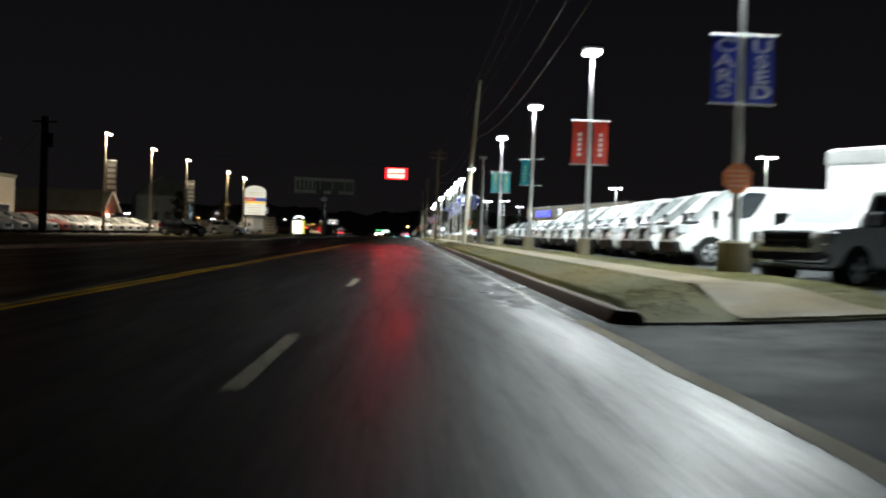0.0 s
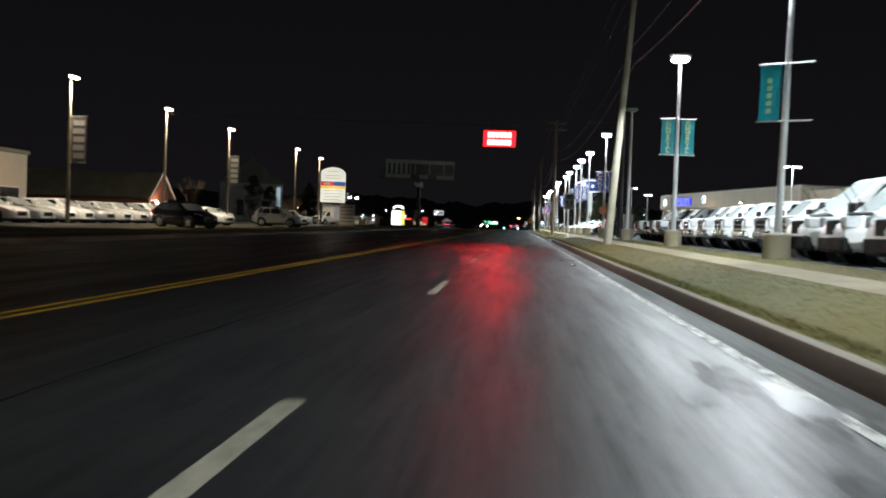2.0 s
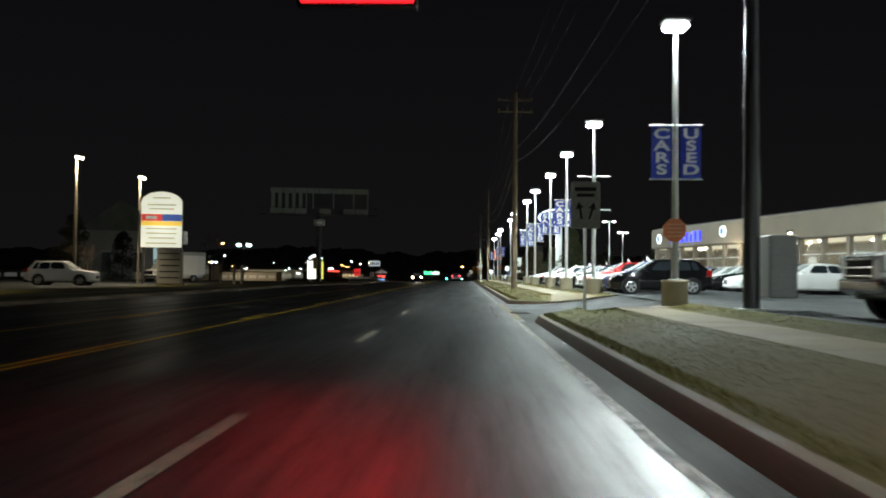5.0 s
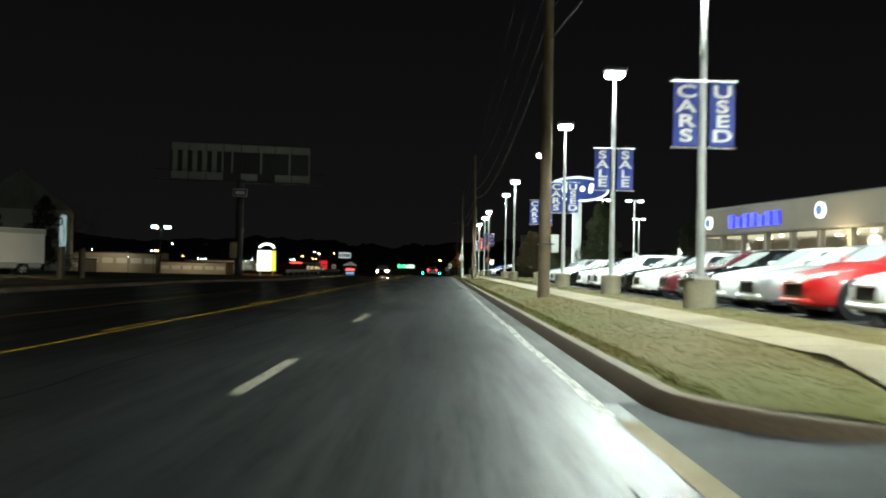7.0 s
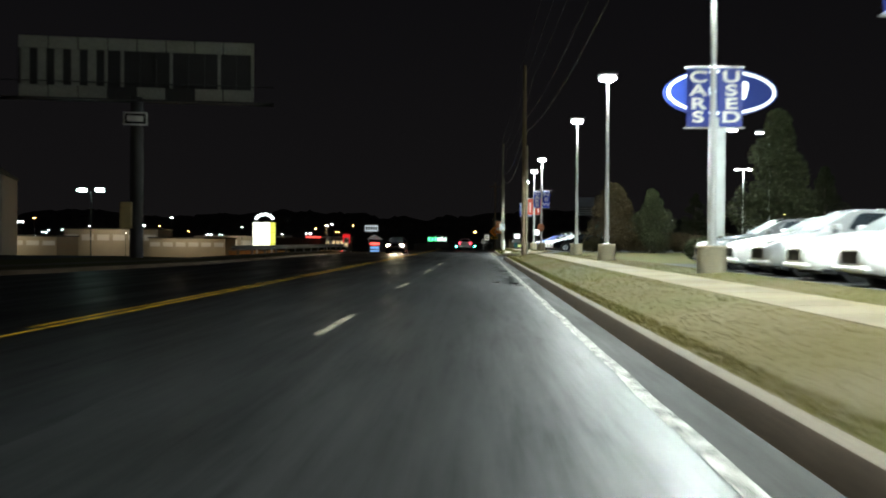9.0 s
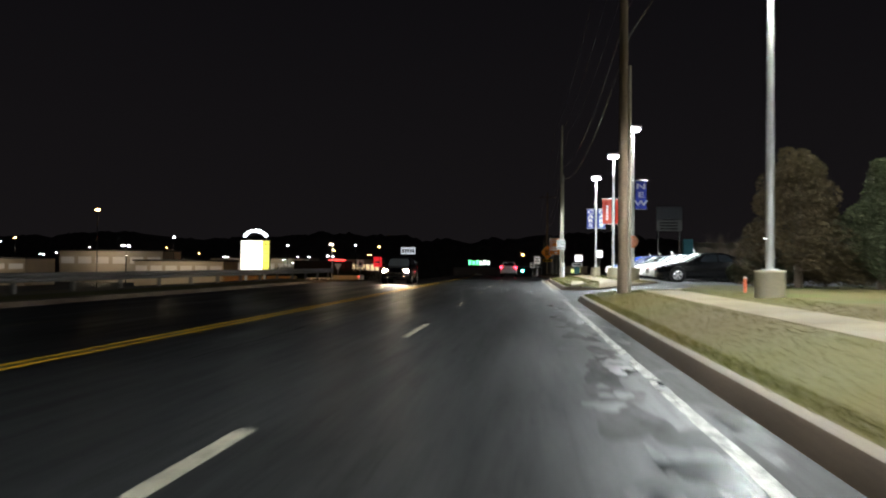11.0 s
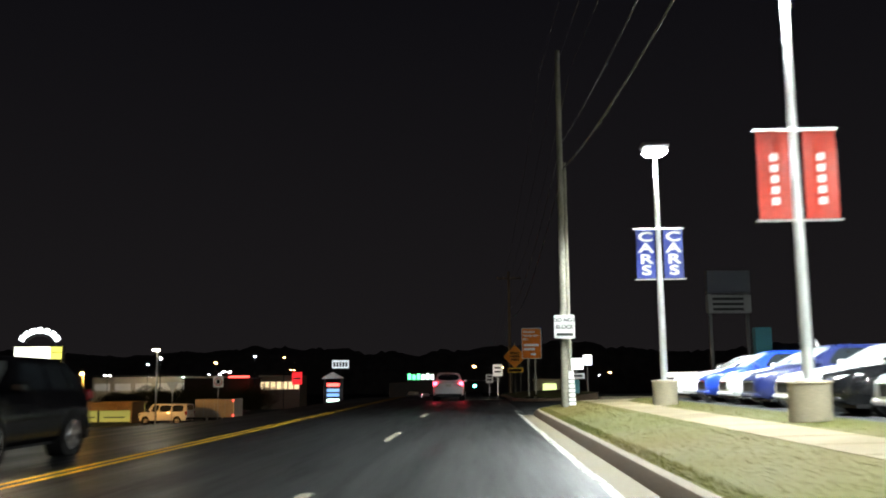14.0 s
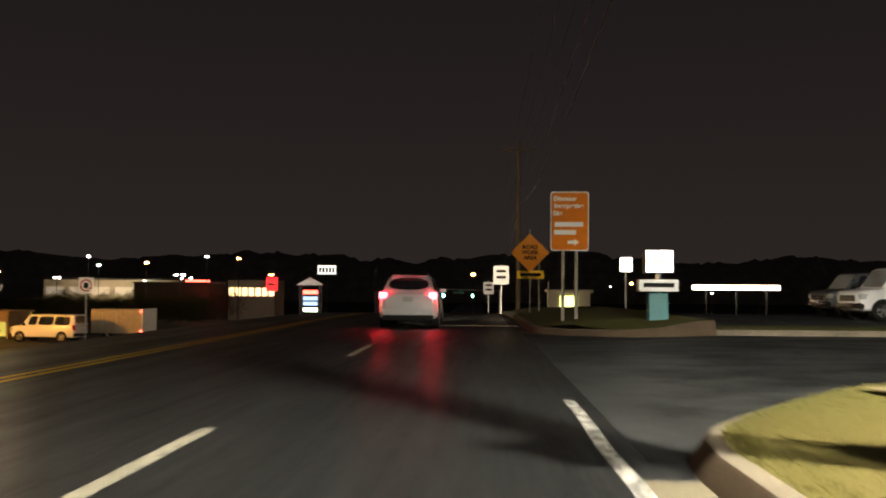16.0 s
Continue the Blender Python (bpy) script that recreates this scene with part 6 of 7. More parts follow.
# billboard seen from its framework side
FRAME_P = mat("pale_billboard_panel", (0.27, 0.28, 0.25), 0.7, 0, 0.25, 8, 0.8, 0)
t = thing("billboard", pose(-18.2, 194.7, 0.2, 0, 0, 10.7), "large unlit billboard framework on a single steel post", "billboard")
part("post", rod((0, 0, 0), (0, 0, 8.6), 0.36, 0.32, 16), DARKSTEEL, t, "", True)
part("back_panel", box(-6.1, 0.30, 8.45, 6.1, 0.36, 11.75), DARKSTEEL, t)
part("walkway", box(-7.2, -0.9, 8.30, 7.2, 0.0, 8.38), DARKSTEEL, t)
part("rail", rod((-7.2, -0.9, 9.2), (7.2, -0.9, 9.2), 0.03, None, 6), DARKSTEEL, t)
for k in range(8):
    x = -6.0 + 1.5 * k
    part("top_panel", box(x, 0.0, 11.05, x + 1.44, 0.08, 11.7, 0.02), FRAME_P, t)
    if k not in (3, 5):
        part("bottom_panel", box(x, 0.0, 8.5, x + 1.44, 0.08, 9.15, 0.02), FRAME_P, t)
for k in range(15):
    x = -5.9 + 0.84 * k
    part("upright", box(x, 0.05, 9.15, x + (0.42 if k < 5 else 0.16), 0.15, 11.05, 0.01), FRAME_P if k < 6 or k % 3 == 0 else DARKSTEEL, t)
part("end_post", box(5.95, -0.05, 8.5, 6.1, 0.2, 11.7), FRAME_P, t)
b = part("id_plate", box(-0.62, -0.52, 7.05, 0.62, -0.46, 7.75, 0.02), SIGN_W, t, "small white plate, number blocked out")
part("plate_edge", box(-0.54, -0.535, 7.13, 0.54, -0.522, 7.67), INK, b)
part("print_bar", box(-0.42, -0.548, 7.25, 0.42, -0.537, 7.55), SIGN_W, b)
p = part("meter_cabinet", box(-0.75, -0.65, 1.6, -0.15, -0.35, 3.0, 0.03), mat("pale_yellow_cabinet", (0.45, 0.36, 0.16), 0.6), t, "pale yellow cabinet on the post")

# yellow plaza sign with an arch of lit letters
BOXY = emitter("lit_white_sign_face", (1.0, 1.0, 0.86), 1.5)
BOXG = emitter("lit_yellow_green_face", (0.85, 0.80, 0.12), 0.85)
ARCHL = emitter("white_lit_arch_letters", (0.88, 0.95, 1.0), 4.0)
t = thing("market_sign", pose(-35.0, 296.5, -0.1, 0, 0, 6), "bright white and yellow lit sign under an arch of letters", "plaza sign")
part("cabinet", box(-1.9, 0.0, 0.1, 1.9, 0.6, 4.35, 0.04), DARKSTEEL, t)
for x in (-1.2, 1.2):
    part("post", box(x - 0.15, 0.1, low_ground(296) + 0.05, x + 0.15, 0.4, 0.2), STEEL, t)
part("lit_face", box(-1.84, -0.02, 0.2, 0.95, -0.002, 4.28), BOXY, t)
part("lit_side_face", box(0.95, -0.02, 0.2, 1.84, -0.002, 4.28), BOXG, t, "yellow tenant strip")
for k in range(6):
    part("divider", box(0.95, -0.035, 0.8 + 0.6 * k, 1.84, -0.022, 0.86 + 0.6 * k), INK, t)
for k in range(7):
    a = radians(154 - 21.3 * k)
    part("arch_letter", turned(box(-0.20, -0.03, -0.22, 0.20, 0.06, 0.22, 0.04), Matrix.Translation((1.50 * math.cos(a), 0.2, 4.45 + 1.15 * math.sin(a))) @ Matrix.Rotation(-(a - radians(90)), 4, "Y")), ARCHL, t)
bm = bmesh.new()
for k in range(8):
    a0, a1 = radians(160 - 20 * k), radians(140 - 20 * k)
    tube(bm, (1.2 * math.cos(a0), 0.3, 4.3 + 0.9 * math.sin(a0)), (1.2 * math.cos(a1), 0.3, 4.3 + 0.9 * math.sin(a1)), 0.06, None, 6)
part("arch_bar", bm, DARKSTEEL, t)
lamp("market_sign_light", t.matrix_basis @ Vector((0, -1.5, 2.2)), 220, (1.0, 1.0, 0.85), 1.0)

# guardrail on the far verge
RAIL = mat("weathered_rail_steel", (0.16, 0.16, 0.155), 0.6, 0.2, 0.25, 20, 0.8, 0.1)
t = thing("guardrail", pose(0, 0, 0), "galvanised beam guardrail on short posts", "guardrail")
for k in range(13):
    y = 206 + 3.8 * k
    part("post", box(-15.75, y - 0.06, fall(y) + 0.1, -15.6, y + 0.06, fall(y) + 0.85), RAIL, t)
bm = bmesh.new()
prof = [(0.0, 0.55), (0.06, 0.60), (0.06, 0.66), (0.0, 0.71), (0.06, 0.76), (0.06, 0.82), (0.0, 0.87)]
rl = [[bm.verts.new((-15.58 + o, y, fall(y) + z)) for o, z in prof] for y in span(204, 253, 3.8)]
for a, b in zip(rl, rl[1:]):
    for i in range(6):
        bm.faces.new((a[i], a[i + 1], b[i + 1], b[i]))
part("beam", bm, RAIL, t)

# white house-like store, trees along the left verge
t = gabled = thing("pale_gabled_building", pose(-66.5, 262, low_ground(262), 0, 0, 20) @ Matrix.Diagonal((1, 1, 1.9, 1)), "pale building with a gabled end, dimly lit", "building")
part("wall", box(-9, -6, 0, 6, 8, 6.5), WALLW, t)
bm = slab([(-9.4, 6.4), (6.4, 6.4), (-1.5, 9.6)], -8, 6.2)
part("roof", turned(bm, UPRIGHT), ROOFG, t)
for x in (-5, 1):
    w = part("window", box(x, -6.08, 2.2, x + 1.6, -6.0, 4.2), GLASS, t)
    part("frame", box(x - 0.1, -6.1, 4.2, x + 1.7, -6.0, 4.35), SIGN_W, w)
car("boxtruck", WHITE, "white box truck parked in the dark behind the plaza sign", pose(-29.0, 171.5, 0.24, 0, 0, 62), "truck", "cars across the road")
car("sedan", WHITE, "white sedan parked nose out beside the lamp poles", pose(-25.9, 107.0, LZ, 0, 0, 160), "car", "cars across the road")
bare_tree(-24.5, 172.0, 0.2, 6.5, "bare street tree on the far verge", 12, 0.4)
bare_tree(-33.5, 124.0, 0.2, 6.0, "bare street tree in the far lot", 13, 0.4)
bare_tree(-31.0, 155.0, 0.2, 5.0, "bare street tree beside the plaza sign", 14, 0.5)
bare_tree(-30.5, 190.0, 0.2, 6.5, "bare street tree on the far verge", 15, 0.4)
part("lit_stairwell", box(4.4, -6.1, 3.0, 5.4, -6.02, 6.0), emitter("pale_blue_lit_window", (0.72, 0.92, 1.0), 0.35), gabled, "pale blue lit stairwell window")

# ---- beyond the side street and down the hill ----
GREEN_S = emitter("green_signal_lens", (0.05, 1.0, 0.62), 150.0)
RED_S = emitter("red_signal_lens", (1.0, 0.05, 0.03), 25.0)
COOL = emitter("cool_far_lamp", (0.90, 0.97, 1.0), 26.0)
AMBER = emitter("amber_far_lamp", (1.0, 0.50, 0.15), 24.0)
GREENISH = emitter("greenish_far_lamp", (0.70, 1.0, 0.90), 16.0)
BLACKB = mat("black_signal_housing", (0.015, 0.015, 0.015), 0.5)
# signals on a mast arm over the far crossing
t = thing("traffic_signal", pose(4.5, 440.0, -6.0), "mast arm with green traffic signals and a street sign", "traffic signal")
part("mast", rod((0, 0, 0), (0, 0, 7.2), 0.16, 0.12, 10), STEEL, t)
part("arm", rod((0, 0, 6.9), (-13.5, 0, 7.3), 0.10, 0.06, 8), STEEL, t)
for x in (-11.4, -5.4):
    h = part("signal_head", box(x - 0.2, -0.15, 5.6, x + 0.2, 0.15, 6.75, 0.03), BLACKB, t)
    part("green_lens", rod((x, -0.17, 5.85), (x, -0.20, 5.85), 0.23, None, 14), GREEN_S, h)
    for z in (6.18, 6.52):
        part("dark_lens", rod((x, -0.17, z), (x, -0.19, z), 0.15, None, 12), INK, h)
h = part("signal_head", box(-13.6, -0.15, 5.6, -13.2, 0.15, 6.75, 0.03), BLACKB, t)
part("red_lens", rod((-13.4, -0.17, 6.5), (-13.4, -0.20, 6.5), 0.20, None, 14), RED_S, h)
part("street_plate", box(-9.4, -0.08, 6.2, -7.2, -0.04, 6.7), mat("green_street_plate", (0.02, 0.16, 0.08), 0.4), t)
# green lit roof sign
GRL = emitter("green_lit_letters", (0.12, 1.0, 0.35), 2.4)
WHL = emitter("white_green_lit_letters", (0.75, 1.0, 0.85), 2.0)
t = thing("green_store_sign", pose(-11.8, 420.0, -5.6), "store with a green and white lit roof sign", "building")
part("wall", box(-7, 0, 0, 5, 10, 6.4, 0.05), mat("dark_store_wall", (0.10, 0.10, 0.10), 0.8), t)
for k in range(6):
    part("lit_letter", box(-3.0 + 0.95 * k, -0.12, 7.0, -2.3 + 0.95 * k, 0.0, 8.2 - 0.2 * (k % 2), 0.04), GRL if k < 3 else WHL, t)
part("sign_rack", box(-3.2, 0.0, 6.4, 2.9, 0.1, 8.2), DARKSTEEL, t)
# stores and kiosk across the road
STOREW = emitter("warm_store_windows", (1.0, 0.74, 0.40), 0.8)
STOREC = emitter("cool_store_windows", (0.95, 0.93, 0.85), 0.05)
REDL = emitter("red_store_letters", (1.0, 0.06, 0.05), 4.0)
BLUEL = emitter("blue_panel_lit", (0.25, 0.50, 1.0), 0.7)
CREAM = mat("cream_store_wall", (0.42, 0.38, 0.30), 0.8, 0, 0.15, 12, 0.3, 0.1)


def store(x, y, w, d, h, glow, label, sign=None, n=6):
    z = low_ground(y)
    t = thing("far_store", pose(x, y, z + 0.1), label, "building", "stores across the road")
    part("wall", box(-w / 2, 0, 0, w / 2, d, h, 0.05), CREAM, t)
    part("roof", box(-w / 2 - 0.2, -0.2, h, w / 2 + 0.2, d + 0.2, h + 0.25), DARKSTEEL, t)
    for k in range(n):
        a = -w / 2 + w * (k + 0.12) / n
        part("window", box(a, -0.05, h * 0.62, a + w * 0.76 / n, 0.0, h * 0.82), glow, t, "lit shop window")
    if sign:
        p = part("sign_panel", box(w * 0.32, -0.25, h * 0.74, w * 0.32 + 2.3, -0.1, h * 1.08, 0.04), sign, t, "small red lit panel")
        part("script_shape", box(w * 0.32 + 0.4, -0.28, h * 0.88, w * 0.32 + 1.9, -0.255, h * 0.93), SIGN_W, p)
    return t


store(-45.5, 436.0, 9.5, 9, 8.3, STOREW, "low store with warm lit windows and a red sign", emitter("red_lit_panel_face", (1.0, 0.03, 0.04), 0.6), 7)
store(-78.0, 446.0, 30, 12, 8.5, STOREC, "pale low store dimly lit at night")
store(-100.0, 395.0, 26, 12, 8.0, STOREC, "pale low store dimly lit at night")
store(-60.0, 335.0, 16, 8, 4.4, STOREC, "cream low store dimly lit at night")
store(-95.0, 330.0, 20, 10, 4.6, STOREC, "pale low store dimly lit at night")
store(-115.0, 300.0, 24, 10, 4.6, STOREC, "pale low store dimly lit at night")
t = thing("price_kiosk", pose(-30.6, 420.0, low_ground(420)) @ Matrix.Diagonal((1.75, 1.0, 1.62, 1)), "white arched kiosk sign with red and blue lit panels", "kiosk sign")
part("post", box(-1.2, 0, 0, -0.9, 0.4, 4.4), DARKSTEEL, t)
part("post", box(0.9, 0, 0, 1.2, 0.4, 4.4), DARKSTEEL, t)
part("gable", turned(slab([(-1.5, 4.3), (1.5, 4.3), (0, 5.2)], 0, 0.5), UPRIGHT), SIGN_W, t)
for z, m in ((3.5, REDL), (2.8, BLUEL), (2.2, BLUEL), (1.5, WHL)):
    part("lit_panel", box(-0.75, -0.05, z - 0.2, 0.75, 0.05, z + 0.2), m, t)
lamp("kiosk_light", (-30.6, 416.0, fall(420) + 5.0), 90, (0.9, 0.95, 1.0), 0.4)
RUSTRED = mat("russet_bush_foliage", (0.11, 0.032, 0.020), 0.8, 0, 0.5, 5, 1.2, 0)
hedge(-39.6, 392.0, low_ground(392), 3.1, 2.4, 6.6, "large russet bush glowing under red neon", 71, RUSTRED)
t = thing("neon_lit_building", pose(-47.0, 400.0, low_ground(400) + 0.05), "dark flat-roofed building with a red neon strip", "building")
part("wall", box(-9.0, 0, 0, 3.6, 9, 6.2, 0.05), mat("dark_brown_wall", (0.05, 0.038, 0.03), 0.85, 0, 0.2, 8, 0.5, 0.1), t)
part("roof_edge", box(-9.2, -0.2, 6.2, 3.8, 9.2, 6.4), DARKSTEEL, t)
part("neon_strip", box(-0.4, -0.3, 6.42, 3.6, -0.1, 6.72, 0.04), REDL, t, "glowing red neon strip")
for x in (-7.0, -3.4):
    w = part("window", box(x, -0.06, 1.2, x + 2.0, 0.0, 3.0), GLASS, t)
    part("frame", box(x - 0.1, -0.1, 3.0, x + 2.1, 0.0, 3.12), DARKSTEEL, w)
lamp("neon_glow", (-42.0, 397.5, 2.6), 150, (1.0, 0.1, 0.06), 0.3)
# vehicles and an open shed, lit by an added orange lamp
car("oldvan", WHITE, "white delivery van parked side-on, lit by an added orange lamp", pose(-32.6, 320.6, low_ground(320) + 0.02, 0, 0, -8), "van", name="delivery_van")
t = thing("cargo_trailer", pose(-27.9, 323.4, low_ground(323) + 0.02, 0, 0, -8), "pale box trailer with red marker lamps beside the van", "trailer")
part("cargo_box", box(-2.2, -1.1, 0.55, 2.2, 1.1, 2.45, 0.04), mat("pale_trailer_panel", (0.42, 0.36, 0.28), 0.6, 0, 0.2, 6, 0.8, 0.05), t)
for x in (-1.2, 0.0, 1.2):
    part("panel_rib", box(x - 0.03, -1.125, 0.6, x + 0.03, -1.095, 2.4), STEEL, t)
part("door_frame", box(2.15, -1.13, 0.5, 2.24, 1.13, 2.5), SIGN_W, t, "white rear frame")
for z in (0.75, 2.3):
    part("marker_lamp", box(2.0, -1.16, z - 0.06, 2.2, -1.12, z + 0.06), REDL, t)
part("chassis", box(-2.4, -0.8, 0.38, 2.1, 0.8, 0.55), DARKSTEEL, t)
for x in (-0.9, 0.9):
    for q in (-1, 1):
        wh = part("wheel", rod((x, q * 0.72, 0.36), (x, q * 1.0, 0.36), 0.36, None, 16), TYRE, t, "", True)
        part("rim", rod((x, q * 0.98, 0.36), (x, q * 1.015, 0.36), 0.2, None, 12), RIM, wh)
t = thing("open_shed", pose(-42.0, 323.5, low_ground(323)), "low open-fronted shed with yellow-green light inside", "shed")
SHEDW = mat("orange_lit_shed_boards", (0.36, 0.24, 0.13), 0.8, 0, 0.3, 9, 0.8, 0.1)
part("roof", box(-6.4, -0.4, 2.05, 4.9, 4.0, 2.25, 0.03), SHEDW, t)
# the wall itself emits, standing in for the light inside the shed
part("back_wall", box(-6.2, 3.6, 0, 4.7, 3.8, 2.05), emitter("lit_yellow_green_wall", (0.80, 0.72, 0.16), 0.22), t, "yellow-green back wall that glows in place of lamps inside")
part("side_wall", box(4.5, 0, 0, 4.7, 3.6, 2.05), SHEDW, t)
part("fascia", box(-6.2, -0.05, 1.35, 4.7, 0.08, 2.05), SHEDW, t)
for x in (-6.1, -2.5, 1.0):
    part("post", box(x - 0.08, -0.04, 0, x + 0.08, 0.12, 1.35), DARKSTEEL, t)
for x in (-4.6, -0.9, 2.4):
    part("bench", box(x - 1.0, 0.6, 0.55, x + 1.0, 1.3, 0.64), DARKSTEEL, t)
# added light and pole, put here to give the vehicles their orange light
lamp("orange_yard_lamp", (-38.0, 311.8, 1.9), 1500, SODIUM, 0.3)
t = thing("lamp_pole", pose(-38.0, 312.0, low_ground(312)), "added orange lamp on a pole that lights the van and shed", "lamp pole")
part("pole", rod((0, 0.2, 0), (0, 0.2, 5.2), 0.07, None, 8), DARKSTEEL, t)
part("lens", rod((0, 0, 5.12), (0, 0, 5.3), 0.14, None, 10), SHINE_S, t)
t = thing("yield_sign", pose(-24.0, 296.2, low_ground(296) - 0.1), "back of a grey triangular yield sign on a post", "road sign")
part("post", box(-0.03, 0, 0, 0.03, 0.05, 4.2), STEEL, t)
part("sign_board", turned(slab([(-0.48, 0.4), (0.48, 0.4), (0.04, -0.42), (-0.04, -0.42)], 0, 0.012), Matrix.Translation((0, -0.01, 4.0)) @ UPRIGHT), mat("bare_sign_metal", (0.38, 0.38, 0.36), 0.5, 0.3, 0.15, 12, 2, 0), t)
t = thing("turn_ban_sign", pose(-22.4, 303.4, low_ground(303) - 0.2), "white square no-turn sign on a post", "road sign")
part("post", box(-0.03, 0, 0, 0.03, 0.05, 5.0), STEEL, t)
b = board("sign_board", t, 0.9, 0.95, 0, -0.02, 4.5, SIGN_W)
ring = bmesh.new()
for i in range(20):
    q = []
    for rad, ang in ((0.36, i), (0.36, i + 1), (0.28, i + 1), (0.28, i)):
        q.append(ring.verts.new((rad * math.cos(radians(18 * ang)), -0.036, 4.5 + rad * math.sin(radians(18 * ang)))))
    ring.faces.new(q)
part("red_ring", ring, mat("red_sign_ink", (0.5, 0.03, 0.03), 0.5), b)
part("arrow", box(-0.14, -0.034, 4.33, 0.14, -0.033, 4.67), INK, b)
# light, pole and lens are added to brighten the turn-ban sign
lamp("turn_sign_street_light", (-24.0, 292.0, 6.5), 420, WARM, 0.2)
t = thing("street_lamp", pose(-24.0, 292.3, low_ground(292)), "small street lamp over the far kerb", "lamp pole", "far lamps")
part("pole", rod((0, 0.2, 0), (0, 0.2, 6.7), 0.08, 0.06, 8), STEEL, t)
part("lens", box(-0.2, -0.3, 6.62, 0.2, 0.1, 6.72), SHINE_W, t)
# the right side beyond the side street
t = thing("corner_post_sign", pose(5.35, 276.6, 0.13), "teal post with a small white board", "marker sign")
part("post", box(-0.28, -0.2, 0, 0.28, 0.2, 1.05, 0.03), mat("teal_post_paint", (0.02, 0.16, 0.17), 0.5), t, "teal post")
part("board", box(-0.55, -0.23, 1.08, 0.55, 0.2, 1.42, 0.02), SIGN_W, t)
part("print_bar", box(-0.42, -0.245, 1.2, 0.42, -0.232, 1.32), INK, t)
WSIGN = emitter("white_lit_box_sign", (0.93, 0.97, 1.0), 2.0)
for x, y, w, h, z in ((10.85, 317.0, 0.85, 1.0, 3.5), (5.55, 277.3, 0.76, 0.62, 1.98)):
    t = thing("lit_box_sign", pose(x, y, fall(y) + 0.1), "white lit box sign on a steel post", "box sign", "lit box signs")
    part("post", rod((0, 0.2, 0), (0, 0.2, z), 0.08, None, 8), STEEL, t)
    part("cabinet", box(-w / 2 - 0.04, 0, z - h / 2 - 0.04, w / 2 + 0.04, 0.4, z + h / 2 + 0.04, 0.02), DARKSTEEL, t)
    part("lit_face", box(-w / 2, -0.02, z - h / 2, w / 2, -0.002, z + h / 2), WSIGN, t)
    part("print_bar", box(-w * 0.3, -0.03, z - 0.05, w * 0.3, -0.022, z + 0.03), FADED, t)
t = thing("lit_billboard", pose(-41.0, 501.0, -6.0), "white lit billboard on a tall dark post", "billboard")
part("post", rod((0, 0.3, 0), (0, 0.3, 11), 0.2, None, 8), DARKSTEEL, t)
part("lit_face", box(-2.5, -0.1, 11.0, 2.5, 0.2, 13.4, 0.03), emitter("billboard_face_lit", (0.85, 0.93, 1.0), 0.5), t)
for k in range(5):
    part("print_bar", box(-2.1 + 0.9 * k, -0.13, 11.5, -1.5 + 0.9 * k, -0.11, 12.8), INK, t)
t = thing("station_canopy", pose(47.7, 420.0, fall(420)), "long lit white filling-station canopy", "canopy")
part("canopy", box(-7, 0, 6.6, 7, 8, 7.5, 0.05), emitter("lit_canopy_edge", (1.0, 0.97, 0.9), 2.2), t)
for x in (-5.5, 0, 5.5):
    part("column", box(x - 0.12, 3, 0, x + 0.12, 3.3, 6.6), INK, t)
t = thing("roadside_stall", pose(8.2, 330.0, fall(330) + 0.1), "small flat-roofed stall lit green and white", "stall")
part("roof", box(-2.0, 0, 1.9, 1.9, 3, 2.15, 0.03), CREAM, t)
part("wall", box(-1.8, 0.4, 0, 1.7, 3, 1.9), CREAM, t)
part("lit_panel", box(-0.9, 0.3, 0.3, 0.6, 0.38, 1.6), emitter("greenish_stall_panel", (0.8, 0.95, 0.35), 0.9), t)
part("post", rod((-1.9, 0.1, 0), (-1.9, 0.1, 2.8), 0.05, None, 8), STEEL, t)
# far lamps, one by one
rnd = random.Random(21)


def far_lamp(x, y, h, lens, size=0.5, double=False):
    z = low_ground(y) if x < -18 else fall(y)
    t = thing("far_lamp", pose(x, y, z), "distant car-park lamp on a thin pole", "lamp pole", "far lamps")
    part("pole", rod((0, 0, 0), (0, 0, h), 0.07, 0.05, 6), DARKSTEEL, t)
    for s in ((-1, 1) if double else (0,)):
        part("lens", box(s * size * 1.2 - size / 2, -size / 2, h, s * size * 1.2 + size / 2, size / 2, h + size * 0.45, size * 0.1), lens, t)


for k in range(46):
    y = rnd.uniform(330, 520)
    x = -rnd.uniform(0.10, 0.62) * (y - 150) - 8
    far_lamp(x, y, rnd.uniform(6.5, 10.5), rnd.choice((COOL, COOL, COOL, AMBER, GREENISH)), rnd.uniform(0.28, 0.5), rnd.random() < 0.4)
for k in range(18):
    y = rnd.uniform(330, 520)
    x = rnd.uniform(0.08, 0.6) * (y - 170) + 6
    far_lamp(x, y, rnd.uniform(6.0, 9.5), rnd.choice((COOL, COOL, AMBER)), rnd.uniform(0.28, 0.5))
far_lamp(-36.5, 232.0, 8.7, GREENISH, 0.7, True)
far_lamp(-29.6, 365.0, 7.8, AMBER, 0.35)
far_lamp(-58.0, 300.0, 11.2, AMBER, 0.5)
far_lamp(-1.0, 470.0, 10.5, AMBER, 0.9)
far_lamp(6.0, 460.0, 10.0, AMBER, 0.7)
